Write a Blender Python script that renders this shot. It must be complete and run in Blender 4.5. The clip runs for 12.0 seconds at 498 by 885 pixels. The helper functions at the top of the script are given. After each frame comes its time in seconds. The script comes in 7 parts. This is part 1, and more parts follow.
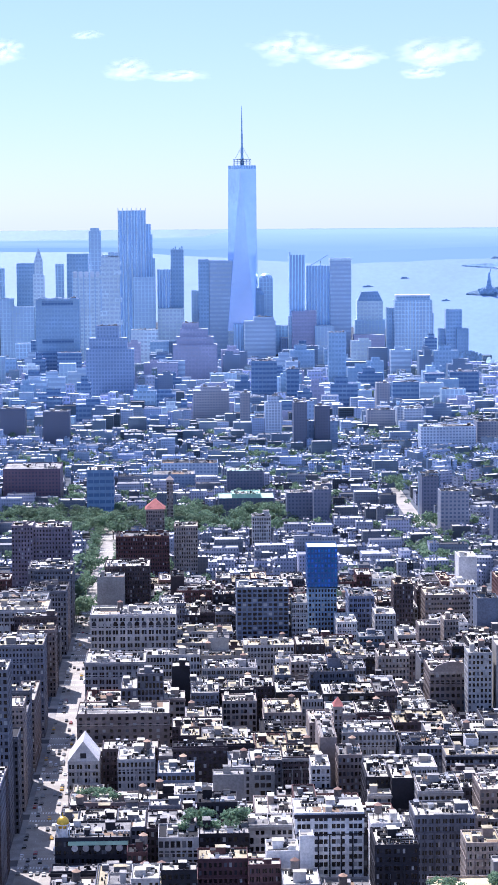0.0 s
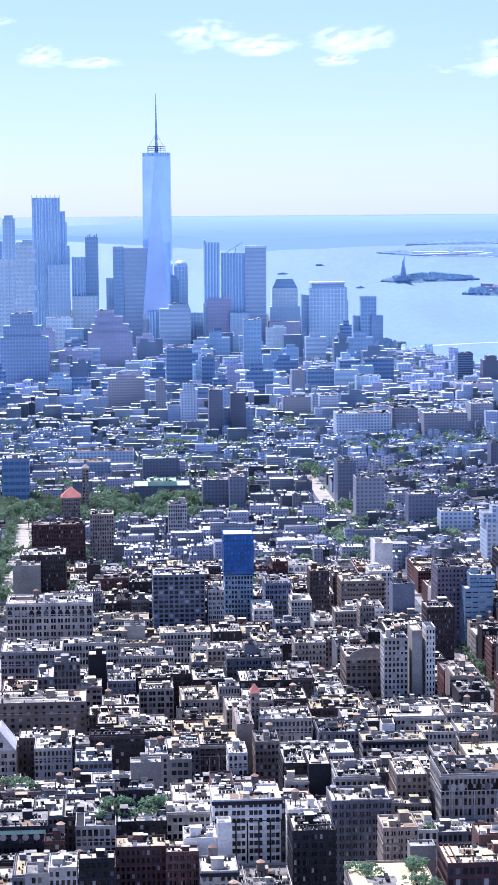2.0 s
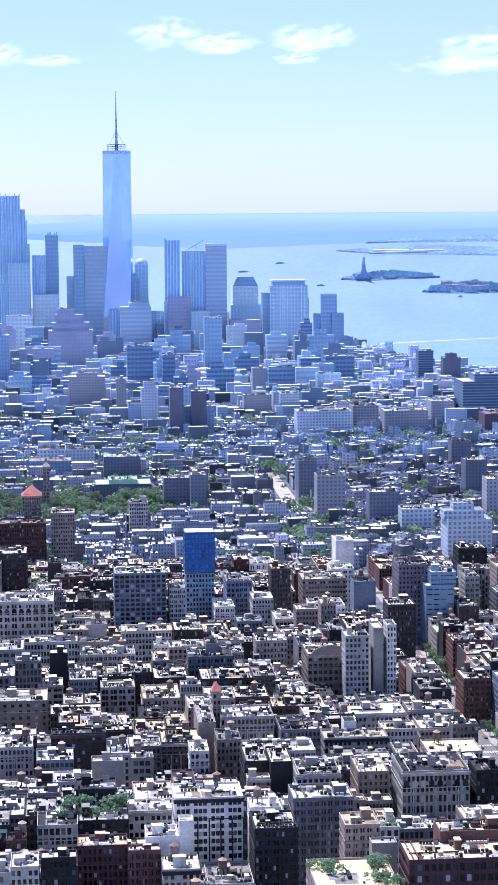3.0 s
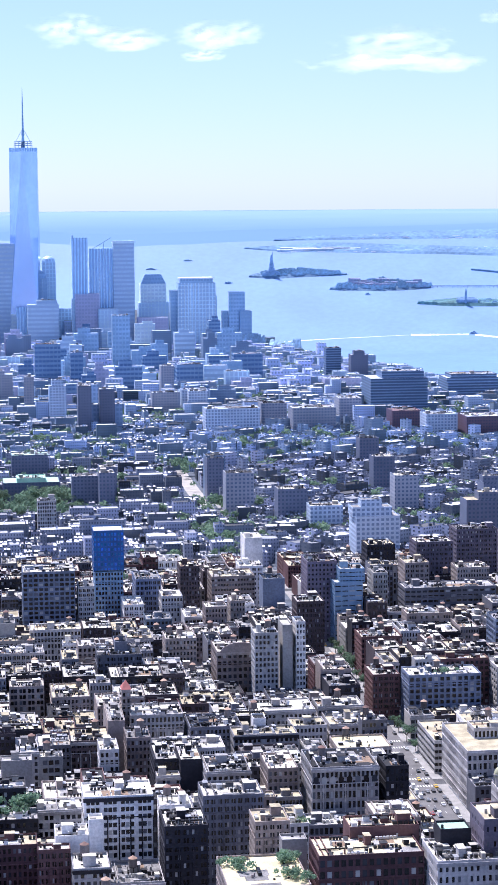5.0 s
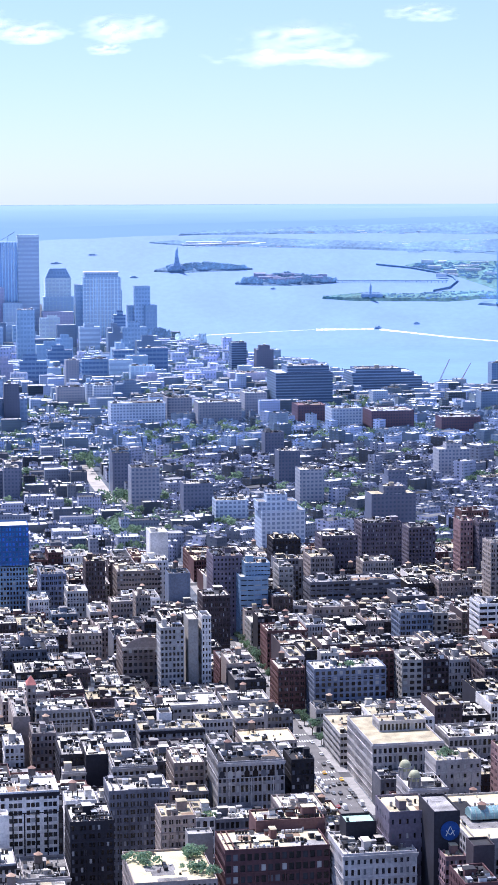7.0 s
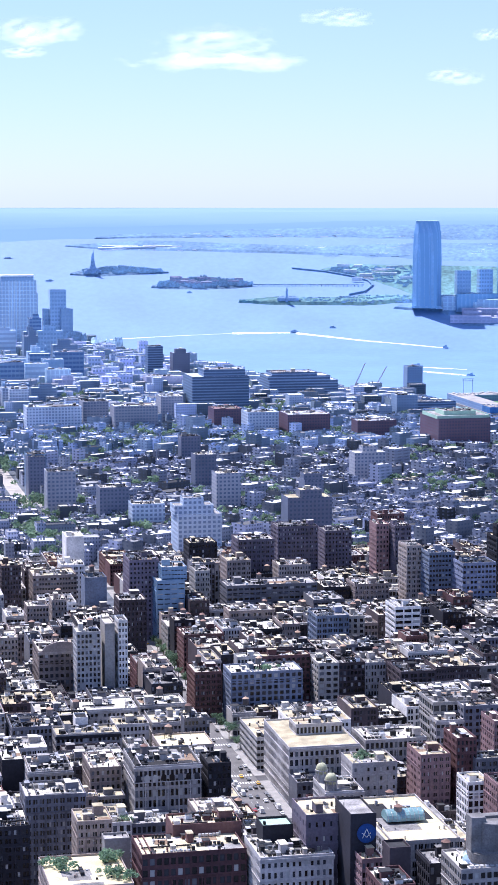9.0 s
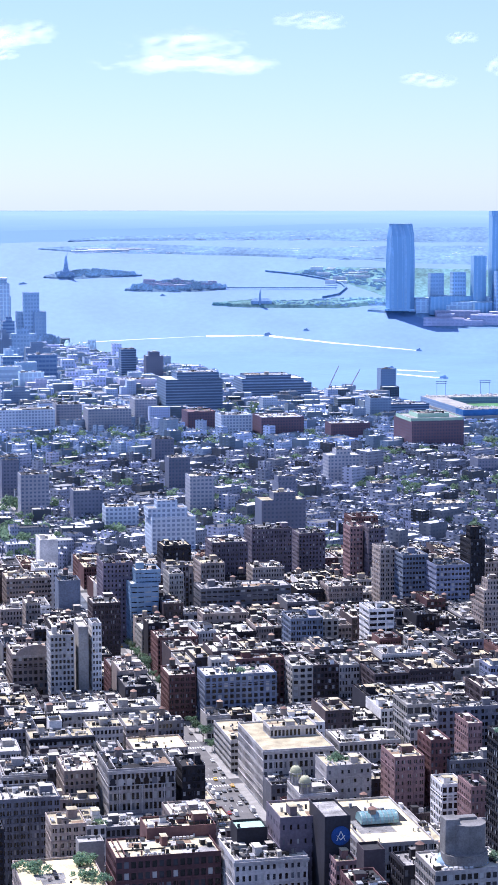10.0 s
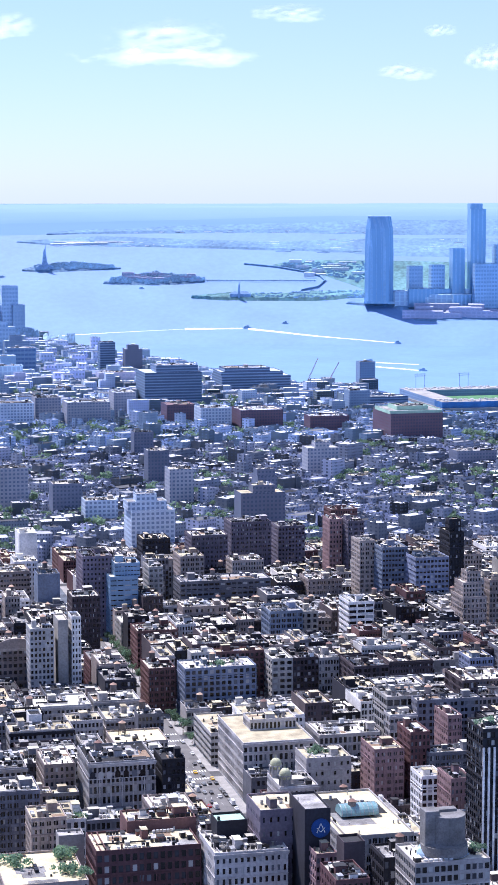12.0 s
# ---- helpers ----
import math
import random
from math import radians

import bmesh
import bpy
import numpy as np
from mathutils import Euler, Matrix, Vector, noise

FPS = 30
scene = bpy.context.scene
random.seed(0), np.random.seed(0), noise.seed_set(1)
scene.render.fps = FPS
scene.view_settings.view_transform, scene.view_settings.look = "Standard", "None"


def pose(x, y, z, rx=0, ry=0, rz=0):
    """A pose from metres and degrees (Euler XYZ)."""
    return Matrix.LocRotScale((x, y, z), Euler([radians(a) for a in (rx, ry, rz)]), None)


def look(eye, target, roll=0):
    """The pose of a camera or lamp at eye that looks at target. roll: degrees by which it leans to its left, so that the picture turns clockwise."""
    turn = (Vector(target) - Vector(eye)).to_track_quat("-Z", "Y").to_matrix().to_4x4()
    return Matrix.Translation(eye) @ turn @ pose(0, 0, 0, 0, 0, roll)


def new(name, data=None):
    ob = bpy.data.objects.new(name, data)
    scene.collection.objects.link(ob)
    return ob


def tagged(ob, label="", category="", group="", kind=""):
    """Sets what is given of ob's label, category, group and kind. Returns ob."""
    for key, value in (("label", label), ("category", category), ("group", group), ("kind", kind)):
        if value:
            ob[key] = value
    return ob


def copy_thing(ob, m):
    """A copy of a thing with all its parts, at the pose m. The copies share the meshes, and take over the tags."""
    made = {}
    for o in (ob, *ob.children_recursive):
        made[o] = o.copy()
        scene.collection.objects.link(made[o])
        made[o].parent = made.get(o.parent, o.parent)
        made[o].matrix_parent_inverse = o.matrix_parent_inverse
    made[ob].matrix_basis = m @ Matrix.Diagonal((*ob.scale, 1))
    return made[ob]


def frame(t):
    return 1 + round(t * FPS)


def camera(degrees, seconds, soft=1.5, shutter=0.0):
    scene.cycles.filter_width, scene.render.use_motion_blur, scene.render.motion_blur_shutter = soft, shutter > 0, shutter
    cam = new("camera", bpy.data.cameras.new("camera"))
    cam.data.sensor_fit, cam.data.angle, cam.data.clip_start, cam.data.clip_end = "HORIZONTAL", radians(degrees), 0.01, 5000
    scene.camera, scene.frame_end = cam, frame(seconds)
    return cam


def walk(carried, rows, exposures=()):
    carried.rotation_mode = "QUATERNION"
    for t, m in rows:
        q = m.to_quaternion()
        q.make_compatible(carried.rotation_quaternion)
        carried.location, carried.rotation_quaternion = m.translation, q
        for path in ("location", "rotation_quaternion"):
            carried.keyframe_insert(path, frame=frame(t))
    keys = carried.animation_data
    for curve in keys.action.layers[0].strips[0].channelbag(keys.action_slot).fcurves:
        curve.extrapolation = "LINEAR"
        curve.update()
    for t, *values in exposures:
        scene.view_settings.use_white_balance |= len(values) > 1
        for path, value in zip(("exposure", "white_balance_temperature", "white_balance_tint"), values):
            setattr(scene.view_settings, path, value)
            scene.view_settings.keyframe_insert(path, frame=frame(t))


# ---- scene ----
# One metre is one metre. x runs west, y down the avenues, z up from street level; the eye is high on a tower.
EYE = Vector((0.0, 0.0, 325.0))
cam = camera(13.47, 12.0, soft=1.1)
ROWS = [
    (0.0, 1.647, -6.388, -0.420),
    (0.5, 2.116, -6.459, -0.422),
    (1.0, 2.729, -6.577, -0.452),
    (1.5, 3.376, -6.684, -0.449),
    (2.0, 3.949, -6.747, -0.436),
    (2.5, 4.473, -6.780, -0.449),
    (4.5, 6.857, -6.885, -0.399),
    (5.0, 7.520, -6.892, -0.382),
    (5.5, 8.140, -6.921, -0.337),
    (6.0, 8.799, -6.952, -0.278),
    (6.5, 9.481, -7.005, -0.178),
    (7.0, 10.106, -7.052, -0.136),
    (9.0, 12.394, -6.952, 0.084),
    (9.5, 12.796, -6.911, 0.110),
    (10.0, 13.115, -6.876, 0.086),
    (10.5, 13.352, -6.862, 0.106),
    (11.0, 13.589, -6.885, 0.137),
    (11.5, 13.780, -6.944, 0.025),
    (12.0, 13.683, -7.068, 0.026),
]
walk(cam, [(t, pose(EYE.x, EYE.y, EYE.z, 90 + pitch, 0, -yaw) @ pose(0, 0, 0, 0, 0, roll)) for t, yaw, pitch, roll in ROWS], ((0.0, 0.72, 4920, 28), (12.0, 0.72, 4920, 28)))

# ---- light ----
SUN_AZIMUTH, SUN_HEIGHT = -36.0, 61.0     # degrees right of the avenues' line, degrees up
world = bpy.data.worlds.new("sky")
scene.world = world
world.use_nodes = True
wn = world.node_tree
sky = wn.nodes.new("ShaderNodeTexSky")
sky.sky_type, sky.sun_disc = "NISHITA", False
sky.sun_elevation, sky.sun_rotation = radians(SUN_HEIGHT), radians(SUN_AZIMUTH)
sky.altitude, sky.air_density, sky.dust_density, sky.ozone_density = 300, 0.85, 0.20, 2.0
haze = wn.nodes.new("ShaderNodeMix")              # summer haze evens out the sky
haze.data_type = "RGBA"
haze.inputs["Factor"].default_value = 0.35
haze.inputs["B"].default_value = (5.8, 6.4, 7.2, 1)
wn.links.new(sky.outputs[0], haze.inputs["A"])
wn.links.new(haze.outputs["Result"], wn.nodes["Background"].inputs[0])
wn.nodes["Background"].inputs[1].default_value = 0.080
sun = new("sun", bpy.data.lights.new("sun", "SUN"))
sun.data.energy, sun.data.angle, sun.data.color = 5.2, radians(0.5), (1.0, 0.86, 0.62)
a, e = radians(SUN_AZIMUTH), radians(SUN_HEIGHT)
sun_dir = Vector((math.sin(a) * math.cos(e), math.cos(a) * math.cos(e), math.sin(e)))
sun.matrix_world = look(sun_dir * 1000, (0, 0, 0))


# ---- materials ----
def material(name, color, rough=0.8, metal=0.0, grain=6.0, spread=0.18, stain=0.25, rnd=0.0, bump=0.0, spec=0.3, hue=0.0, island=False, coat=0.0):
    """A surface with grain and broad stains in its colour; rnd: how far repeats differ in brightness."""
    m = bpy.data.materials.new(name)
    m.use_nodes = True
    nt = m.node_tree
    b = nt.nodes["Principled BSDF"]
    b.inputs["Roughness"].default_value = rough
    b.inputs["Metallic"].default_value = metal
    b.inputs["Specular IOR Level"].default_value = spec
    b.inputs["Coat Weight"].default_value = coat
    geo = nt.nodes.new("ShaderNodeNewGeometry")

    def noise_at(size, detail):
        n = nt.nodes.new("ShaderNodeTexNoise")
        n.inputs["Scale"].default_value = 1.0 / size
        n.inputs["Detail"].default_value = detail
        nt.links.new(geo.outputs["Position"], n.inputs["Vector"])
        return n.outputs["Fac"]

    def ranged(src, lo, hi):
        r = nt.nodes.new("ShaderNodeMapRange")
        r.inputs["From Min"].default_value, r.inputs["From Max"].default_value = 0.3, 0.7
        r.inputs["To Min"].default_value, r.inputs["To Max"].default_value = lo, hi
        nt.links.new(src, r.inputs["Value"])
        return r.outputs["Result"]

    def times(p, q):
        r = nt.nodes.new("ShaderNodeMath")
        r.operation = "MULTIPLY"
        nt.links.new(p, r.inputs[0])
        nt.links.new(q, r.inputs[1])
        return r.outputs[0]

    fine = noise_at(grain * 0.2, 3)
    value = times(ranged(fine, 1 - spread, 1 + spread), ranged(noise_at(grain * 2.2, 2), 1 - stain, 1 + stain * 0.7))
    hsv = nt.nodes.new("ShaderNodeHueSaturation")
    hsv.inputs["Color"].default_value = (*color, 1)
    if rnd or hue:
        if island:
            ran = geo.outputs["Random Per Island"]
        else:
            ran = nt.nodes.new("ShaderNodeObjectInfo").outputs["Random"]
        r = nt.nodes.new("ShaderNodeMapRange")
        r.inputs["To Min"].default_value, r.inputs["To Max"].default_value = 1 - rnd, 1 + rnd
        nt.links.new(ran, r.inputs["Value"])
        value = times(value, r.outputs["Result"])
        h = nt.nodes.new("ShaderNodeMapRange")
        h.inputs["To Min"].default_value, h.inputs["To Max"].default_value = 0.5 - hue, 0.5 + hue
        nt.links.new(ran, h.inputs["Value"])
        nt.links.new(h.outputs["Result"], hsv.inputs["Hue"])
    nt.links.new(value, hsv.inputs["Value"])
    nt.links.new(hsv.outputs[0], b.inputs["Base Color"])
    if bump:
        bn = nt.nodes.new("ShaderNodeBump")
        bn.inputs["Strength"].default_value = 0.6
        bn.inputs["Distance"].default_value = bump
        nt.links.new(fine, bn.inputs["Height"])
        nt.links.new(bn.outputs[0], b.inputs["Normal"])
    return m


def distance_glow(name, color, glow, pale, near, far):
    """The far distance behind everything: haze is put in as a glow, paler the farther off it lies."""
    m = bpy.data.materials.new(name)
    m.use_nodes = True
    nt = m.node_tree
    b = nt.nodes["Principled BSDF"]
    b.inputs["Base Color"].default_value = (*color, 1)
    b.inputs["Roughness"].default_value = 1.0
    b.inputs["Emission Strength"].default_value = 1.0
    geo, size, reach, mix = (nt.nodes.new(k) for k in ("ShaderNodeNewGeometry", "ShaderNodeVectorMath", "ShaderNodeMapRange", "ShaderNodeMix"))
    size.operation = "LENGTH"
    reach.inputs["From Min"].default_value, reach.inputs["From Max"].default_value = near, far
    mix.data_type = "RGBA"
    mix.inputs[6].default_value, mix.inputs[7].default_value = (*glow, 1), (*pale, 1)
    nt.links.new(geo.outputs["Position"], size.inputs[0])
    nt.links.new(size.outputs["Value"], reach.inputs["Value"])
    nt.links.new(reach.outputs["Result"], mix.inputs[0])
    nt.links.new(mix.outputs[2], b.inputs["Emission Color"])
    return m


def ribbed(name, wall, glass, floor_h, bay, rough=0.5, metal=0.0, share_z=0.5, share_x=0.3, rnd=0.1, hue=0.0, island=False):
    """A far facade: rows of glass between floor bands and piers of the wall's colour."""
    m = material(name, wall, rough, metal, grain=20, spread=0.08, stain=0.12, rnd=rnd, hue=hue, island=island)
    nt = m.node_tree
    b = nt.nodes["Principled BSDF"]
    geo = nt.nodes.new("ShaderNodeNewGeometry")
    sep = nt.nodes.new("ShaderNodeSeparateXYZ")
    nt.links.new(geo.outputs["Position"], sep.inputs[0])

    def math_node(op, p, q, clamp=False):
        r = nt.nodes.new("ShaderNodeMath")
        r.operation, r.use_clamp = op, clamp
        for k, s in enumerate((p, q)):
            if isinstance(s, (int, float)):
                r.inputs[k].default_value = s
            else:
                nt.links.new(s, r.inputs[k])
        return r.outputs[0]

    zf = math_node("LESS_THAN", math_node("FRACT", math_node("DIVIDE", sep.outputs[2], floor_h), 0), share_z)
    side = math_node("ADD", sep.outputs[0], sep.outputs[1])
    xf = math_node("GREATER_THAN", math_node("FRACT", math_node("DIVIDE", side, bay), 0), share_x)
    fac = math_node("MULTIPLY", zf, xf)
    mix = nt.nodes.new("ShaderNodeMix")
    mix.data_type = "RGBA"
    old = b.inputs["Base Color"].links[0].from_socket
    nt.links.new(fac, mix.inputs["Factor"])
    nt.links.new(old, mix.inputs["A"])
    mix.inputs["B"].default_value = (*glass, 1)
    nt.links.new(mix.outputs["Result"], b.inputs["Base Color"])
    rr = nt.nodes.new("ShaderNodeMapRange")
    rr.inputs["To Min"].default_value, rr.inputs["To Max"].default_value = rough, rough * 0.7
    nt.links.new(fac, rr.inputs["Value"])
    nt.links.new(rr.outputs["Result"], b.inputs["Roughness"])
    return m


def leafy(name, color):
    """Leaves that let some of the light through."""
    m = material(name, color, rough=0.8, grain=6, spread=0.25, stain=0.3, rnd=0.25, hue=0.015)
    nt = m.node_tree
    b = nt.nodes["Principled BSDF"]
    tr, mix = nt.nodes.new("ShaderNodeBsdfTranslucent"), nt.nodes.new("ShaderNodeMixShader")
    nt.links.new(b.inputs["Base Color"].links[0].from_socket, tr.inputs["Color"])
    mix.inputs[0].default_value = 0.5
    nt.links.new(b.outputs[0], mix.inputs[1])
    nt.links.new(tr.outputs[0], mix.inputs[2])
    nt.links.new(mix.outputs[0], nt.nodes["Material Output"].inputs["Surface"])
    return m


def window_panes():
    """Panes painted dark for unlit rooms; random pale ones stand for blinds and reflected sky."""
    m = material("glass", (0.03, 0.036, 0.05), rough=0.2, spec=0.35, grain=4, spread=0.4, stain=0.3)
    nt = m.node_tree
    b = nt.nodes["Principled BSDF"]
    geo = nt.nodes.new("ShaderNodeNewGeometry")
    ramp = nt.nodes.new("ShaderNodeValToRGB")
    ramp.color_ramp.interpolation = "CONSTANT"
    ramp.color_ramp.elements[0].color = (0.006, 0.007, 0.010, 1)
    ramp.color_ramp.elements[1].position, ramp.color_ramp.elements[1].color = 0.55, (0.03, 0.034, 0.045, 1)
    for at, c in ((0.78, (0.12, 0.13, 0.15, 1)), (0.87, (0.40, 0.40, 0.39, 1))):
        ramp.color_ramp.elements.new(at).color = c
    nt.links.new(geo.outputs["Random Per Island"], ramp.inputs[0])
    nt.links.new(ramp.outputs[0], b.inputs["Base Color"])
    return m


MAT = {
    "brown_brick": material("brown_brick", (0.070, 0.055, 0.060), rnd=0.3, hue=0.02, bump=0.05),
    # Brown brick with violet haze mixed in; the lodge wears it as plain brown.
    "hazed_brick": material("hazed_brick", (0.137, 0.12, 0.152), rnd=0.3, hue=0.015, bump=0.05),
    "red_brick": material("red_brick", (0.119, 0.0607, 0.06), rnd=0.4, hue=0.02, bump=0.05),
    "grey_brick": material("grey_brick", (0.145, 0.148, 0.172), rnd=0.28, bump=0.05),
    "tan_brick": material("tan_brick", (0.295, 0.250, 0.225), rnd=0.35, hue=0.015, bump=0.05),
    "limestone": material("limestone", (0.385, 0.368, 0.358), rnd=0.25, bump=0.05),
    "white_brick": material("white_brick", (0.458, 0.449, 0.44), rnd=0.15, bump=0.04),
    "white_paint": material("white_paint", (0.74, 0.72, 0.69), rnd=0.1, bump=0.03),
    "dark_stone": material("dark_stone", (0.024, 0.0235, 0.031), rnd=0.3, bump=0.05),
    "slate": material("slate", (0.166, 0.196, 0.258), rnd=0.3, hue=0.02),
    "concrete": material("concrete", (0.306, 0.293, 0.272), rnd=0.2, bump=0.04),
    "glass": window_panes(),
    "blue_glass": material("blue_glass", (0.05, 0.21, 0.56), rough=0.15, spec=0.7, grain=8, spread=0.25, stain=0.3, rnd=0.5, hue=0.02, island=True),
    "steel_blue": material("steel_blue", (0.22, 0.33, 0.48), rough=0.35, metal=0.3, grain=8, spread=0.1, stain=0.12),
    "roof_white": material("roof_white", (0.57, 0.535, 0.435), rough=0.7, grain=3.5, spread=0.18, stain=0.28, rnd=0.2),
    "roof_tan": material("roof_tan", (0.48, 0.42, 0.27), rough=0.9, grain=3.5, spread=0.2, stain=0.35, rnd=0.25),
    "roof_cream": material("roof_cream", (0.62, 0.53, 0.31), rough=0.9, grain=3.5, spread=0.14, stain=0.22),
    "roof_grey": material("roof_grey", (0.27, 0.26, 0.245), rough=0.9, grain=3.5, spread=0.3, stain=0.5, rnd=0.4),
    "roof_dark": material("roof_dark", (0.03, 0.03, 0.032), rough=0.9, grain=5, spread=0.3, stain=0.4, rnd=0.4),
    "roof_green": material("roof_green", (0.4, 0.58, 0.45), rough=0.7, grain=8, spread=0.1, stain=0.15),
    "terracotta": material("terracotta", (0.215, 0.14, 0.14), rough=0.9, rnd=0.2),
    "tank_wood": material("tank_wood", (0.16, 0.14, 0.13), rough=0.9, grain=1.5, rnd=0.4),
    "tank_cap": material("tank_cap", (0.36, 0.24, 0.17), rough=0.8, grain=2, rnd=0.5, hue=0.02),
    "steel_dark": material("steel_dark", (0.03, 0.03, 0.033), rough=0.5, metal=0.4),
    "metal_light": material("metal_light", (0.46, 0.46, 0.455), rough=0.45, metal=0.3, grain=2, rnd=0.3),
    "asphalt": material("asphalt", (0.085, 0.085, 0.088), rough=0.95, grain=6, spread=0.12, stain=0.2),
    # Sunlight is put into the first avenue colour, shade and traffic into the second.
    "avenue_asphalt": material("avenue_asphalt", (0.38, 0.355, 0.31), rough=0.95, grain=4, spread=0.12, stain=0.2),
    "broad_asphalt": material("broad_asphalt", (0.15, 0.145, 0.14), rough=0.95, grain=4, spread=0.12, stain=0.25),
    "pavement": material("pavement", (0.30, 0.29, 0.27), rough=0.95, grain=3, spread=0.12, stain=0.2),
    "line_paint": material("line_paint", (0.7, 0.7, 0.66), rough=0.8, grain=0.8, spread=0.2),
    "yard": material("yard", (0.11, 0.125, 0.15), rough=1.0, grain=6, spread=0.3, stain=0.4),
    # The leaf green is lightened to take in the haze over park and village.
    "village_foliage": leafy("village_foliage", (0.165, 0.24, 0.15)),
    "bark": material("bark", (0.07, 0.055, 0.045), rough=1.0, grain=1),
    "gold": material("gold", (0.75, 0.48, 0.06), rough=0.3, metal=0.8, grain=2, spread=0.1),
    # Blue haze is mixed into these wall colours, more the farther the rows.
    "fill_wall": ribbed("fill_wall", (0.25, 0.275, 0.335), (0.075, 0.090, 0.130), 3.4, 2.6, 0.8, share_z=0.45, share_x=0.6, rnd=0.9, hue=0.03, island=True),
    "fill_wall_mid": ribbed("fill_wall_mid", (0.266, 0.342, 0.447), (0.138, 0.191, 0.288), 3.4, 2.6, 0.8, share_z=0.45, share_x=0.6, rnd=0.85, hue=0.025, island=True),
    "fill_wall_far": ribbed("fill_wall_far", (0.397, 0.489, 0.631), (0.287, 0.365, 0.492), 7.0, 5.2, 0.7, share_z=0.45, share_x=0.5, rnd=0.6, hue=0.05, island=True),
    "blue_frame": material("blue_frame", (0.035, 0.115, 0.33), rough=0.3, grain=4),
    "old_concrete": material("old_concrete", (0.19, 0.185, 0.18), rough=0.95, grain=4, spread=0.2, stain=0.35, bump=0.05),
    "deck": material("deck", (0.24, 0.17, 0.11), rough=0.9, grain=1, spread=0.3),
    # The far roofs have haze put into their colour as a blue tint.
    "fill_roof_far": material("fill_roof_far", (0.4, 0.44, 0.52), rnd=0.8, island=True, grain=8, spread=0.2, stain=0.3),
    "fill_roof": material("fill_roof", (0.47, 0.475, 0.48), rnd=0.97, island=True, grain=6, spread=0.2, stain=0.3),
    # Haze over the far towers is painted in as pale blue base colours.
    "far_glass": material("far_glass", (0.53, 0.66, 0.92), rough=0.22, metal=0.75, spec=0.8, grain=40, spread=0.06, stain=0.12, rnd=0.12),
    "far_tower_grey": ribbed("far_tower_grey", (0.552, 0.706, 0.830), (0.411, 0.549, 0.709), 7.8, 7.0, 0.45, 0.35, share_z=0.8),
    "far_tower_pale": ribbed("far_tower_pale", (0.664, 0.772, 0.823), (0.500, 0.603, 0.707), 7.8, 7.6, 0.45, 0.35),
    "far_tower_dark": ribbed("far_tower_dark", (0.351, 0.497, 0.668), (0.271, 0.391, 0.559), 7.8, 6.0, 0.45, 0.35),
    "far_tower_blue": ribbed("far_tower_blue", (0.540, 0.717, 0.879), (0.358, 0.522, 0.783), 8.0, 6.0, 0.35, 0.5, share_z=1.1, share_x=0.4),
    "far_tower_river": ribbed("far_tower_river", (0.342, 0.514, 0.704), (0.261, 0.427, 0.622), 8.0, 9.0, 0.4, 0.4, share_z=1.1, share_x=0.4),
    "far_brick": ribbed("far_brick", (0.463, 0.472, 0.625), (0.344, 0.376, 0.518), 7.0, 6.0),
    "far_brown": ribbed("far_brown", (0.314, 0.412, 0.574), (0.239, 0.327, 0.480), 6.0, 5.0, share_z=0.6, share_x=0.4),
    # Middle-distance and banded facades: some blue haze is mixed into the colours.
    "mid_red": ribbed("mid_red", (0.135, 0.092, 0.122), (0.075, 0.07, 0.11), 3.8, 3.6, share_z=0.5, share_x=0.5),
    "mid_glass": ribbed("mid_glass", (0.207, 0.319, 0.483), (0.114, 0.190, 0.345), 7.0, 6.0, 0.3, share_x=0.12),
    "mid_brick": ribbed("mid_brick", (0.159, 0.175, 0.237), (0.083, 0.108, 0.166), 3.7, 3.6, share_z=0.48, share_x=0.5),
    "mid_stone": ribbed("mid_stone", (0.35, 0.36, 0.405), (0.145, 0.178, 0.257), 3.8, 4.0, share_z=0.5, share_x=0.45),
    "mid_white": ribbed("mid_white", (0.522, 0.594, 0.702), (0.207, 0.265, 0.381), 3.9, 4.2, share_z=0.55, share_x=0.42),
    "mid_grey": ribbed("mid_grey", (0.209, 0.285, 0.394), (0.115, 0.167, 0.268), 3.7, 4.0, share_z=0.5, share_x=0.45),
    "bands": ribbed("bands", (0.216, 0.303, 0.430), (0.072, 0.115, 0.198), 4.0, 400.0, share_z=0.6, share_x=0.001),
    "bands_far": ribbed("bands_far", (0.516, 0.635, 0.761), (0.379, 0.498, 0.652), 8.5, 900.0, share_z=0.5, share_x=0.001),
}


# ---- mesh tools ----
def link_mesh(name, mesh, parent=None, label="", kind=""):
    ob = new(name, mesh)
    if parent is not None:
        ob.parent = parent
    return tagged(ob, label, "", "", kind)


def quad_mesh(name, quads, mats, index=None):
    """A mesh from an (n, 4, 3) array of quads; index: the material slot of each."""
    q = np.asarray(quads, dtype=np.float32)
    n = len(q)
    me = bpy.data.meshes.new(name)
    me.vertices.add(4 * n)
    me.loops.add(4 * n)
    me.polygons.add(n)
    me.vertices.foreach_set("co", q.ravel())
    me.loops.foreach_set("vertex_index", np.arange(4 * n, dtype=np.int32))
    me.polygons.foreach_set("loop_start", np.arange(0, 4 * n, 4, dtype=np.int32))
    for m in mats:
        me.materials.append(MAT[m])
    if index is not None:
        me.polygons.foreach_set("material_index", np.asarray(index, dtype=np.int32))
    me.update(calc_edges=True)
    me.validate()
    return me


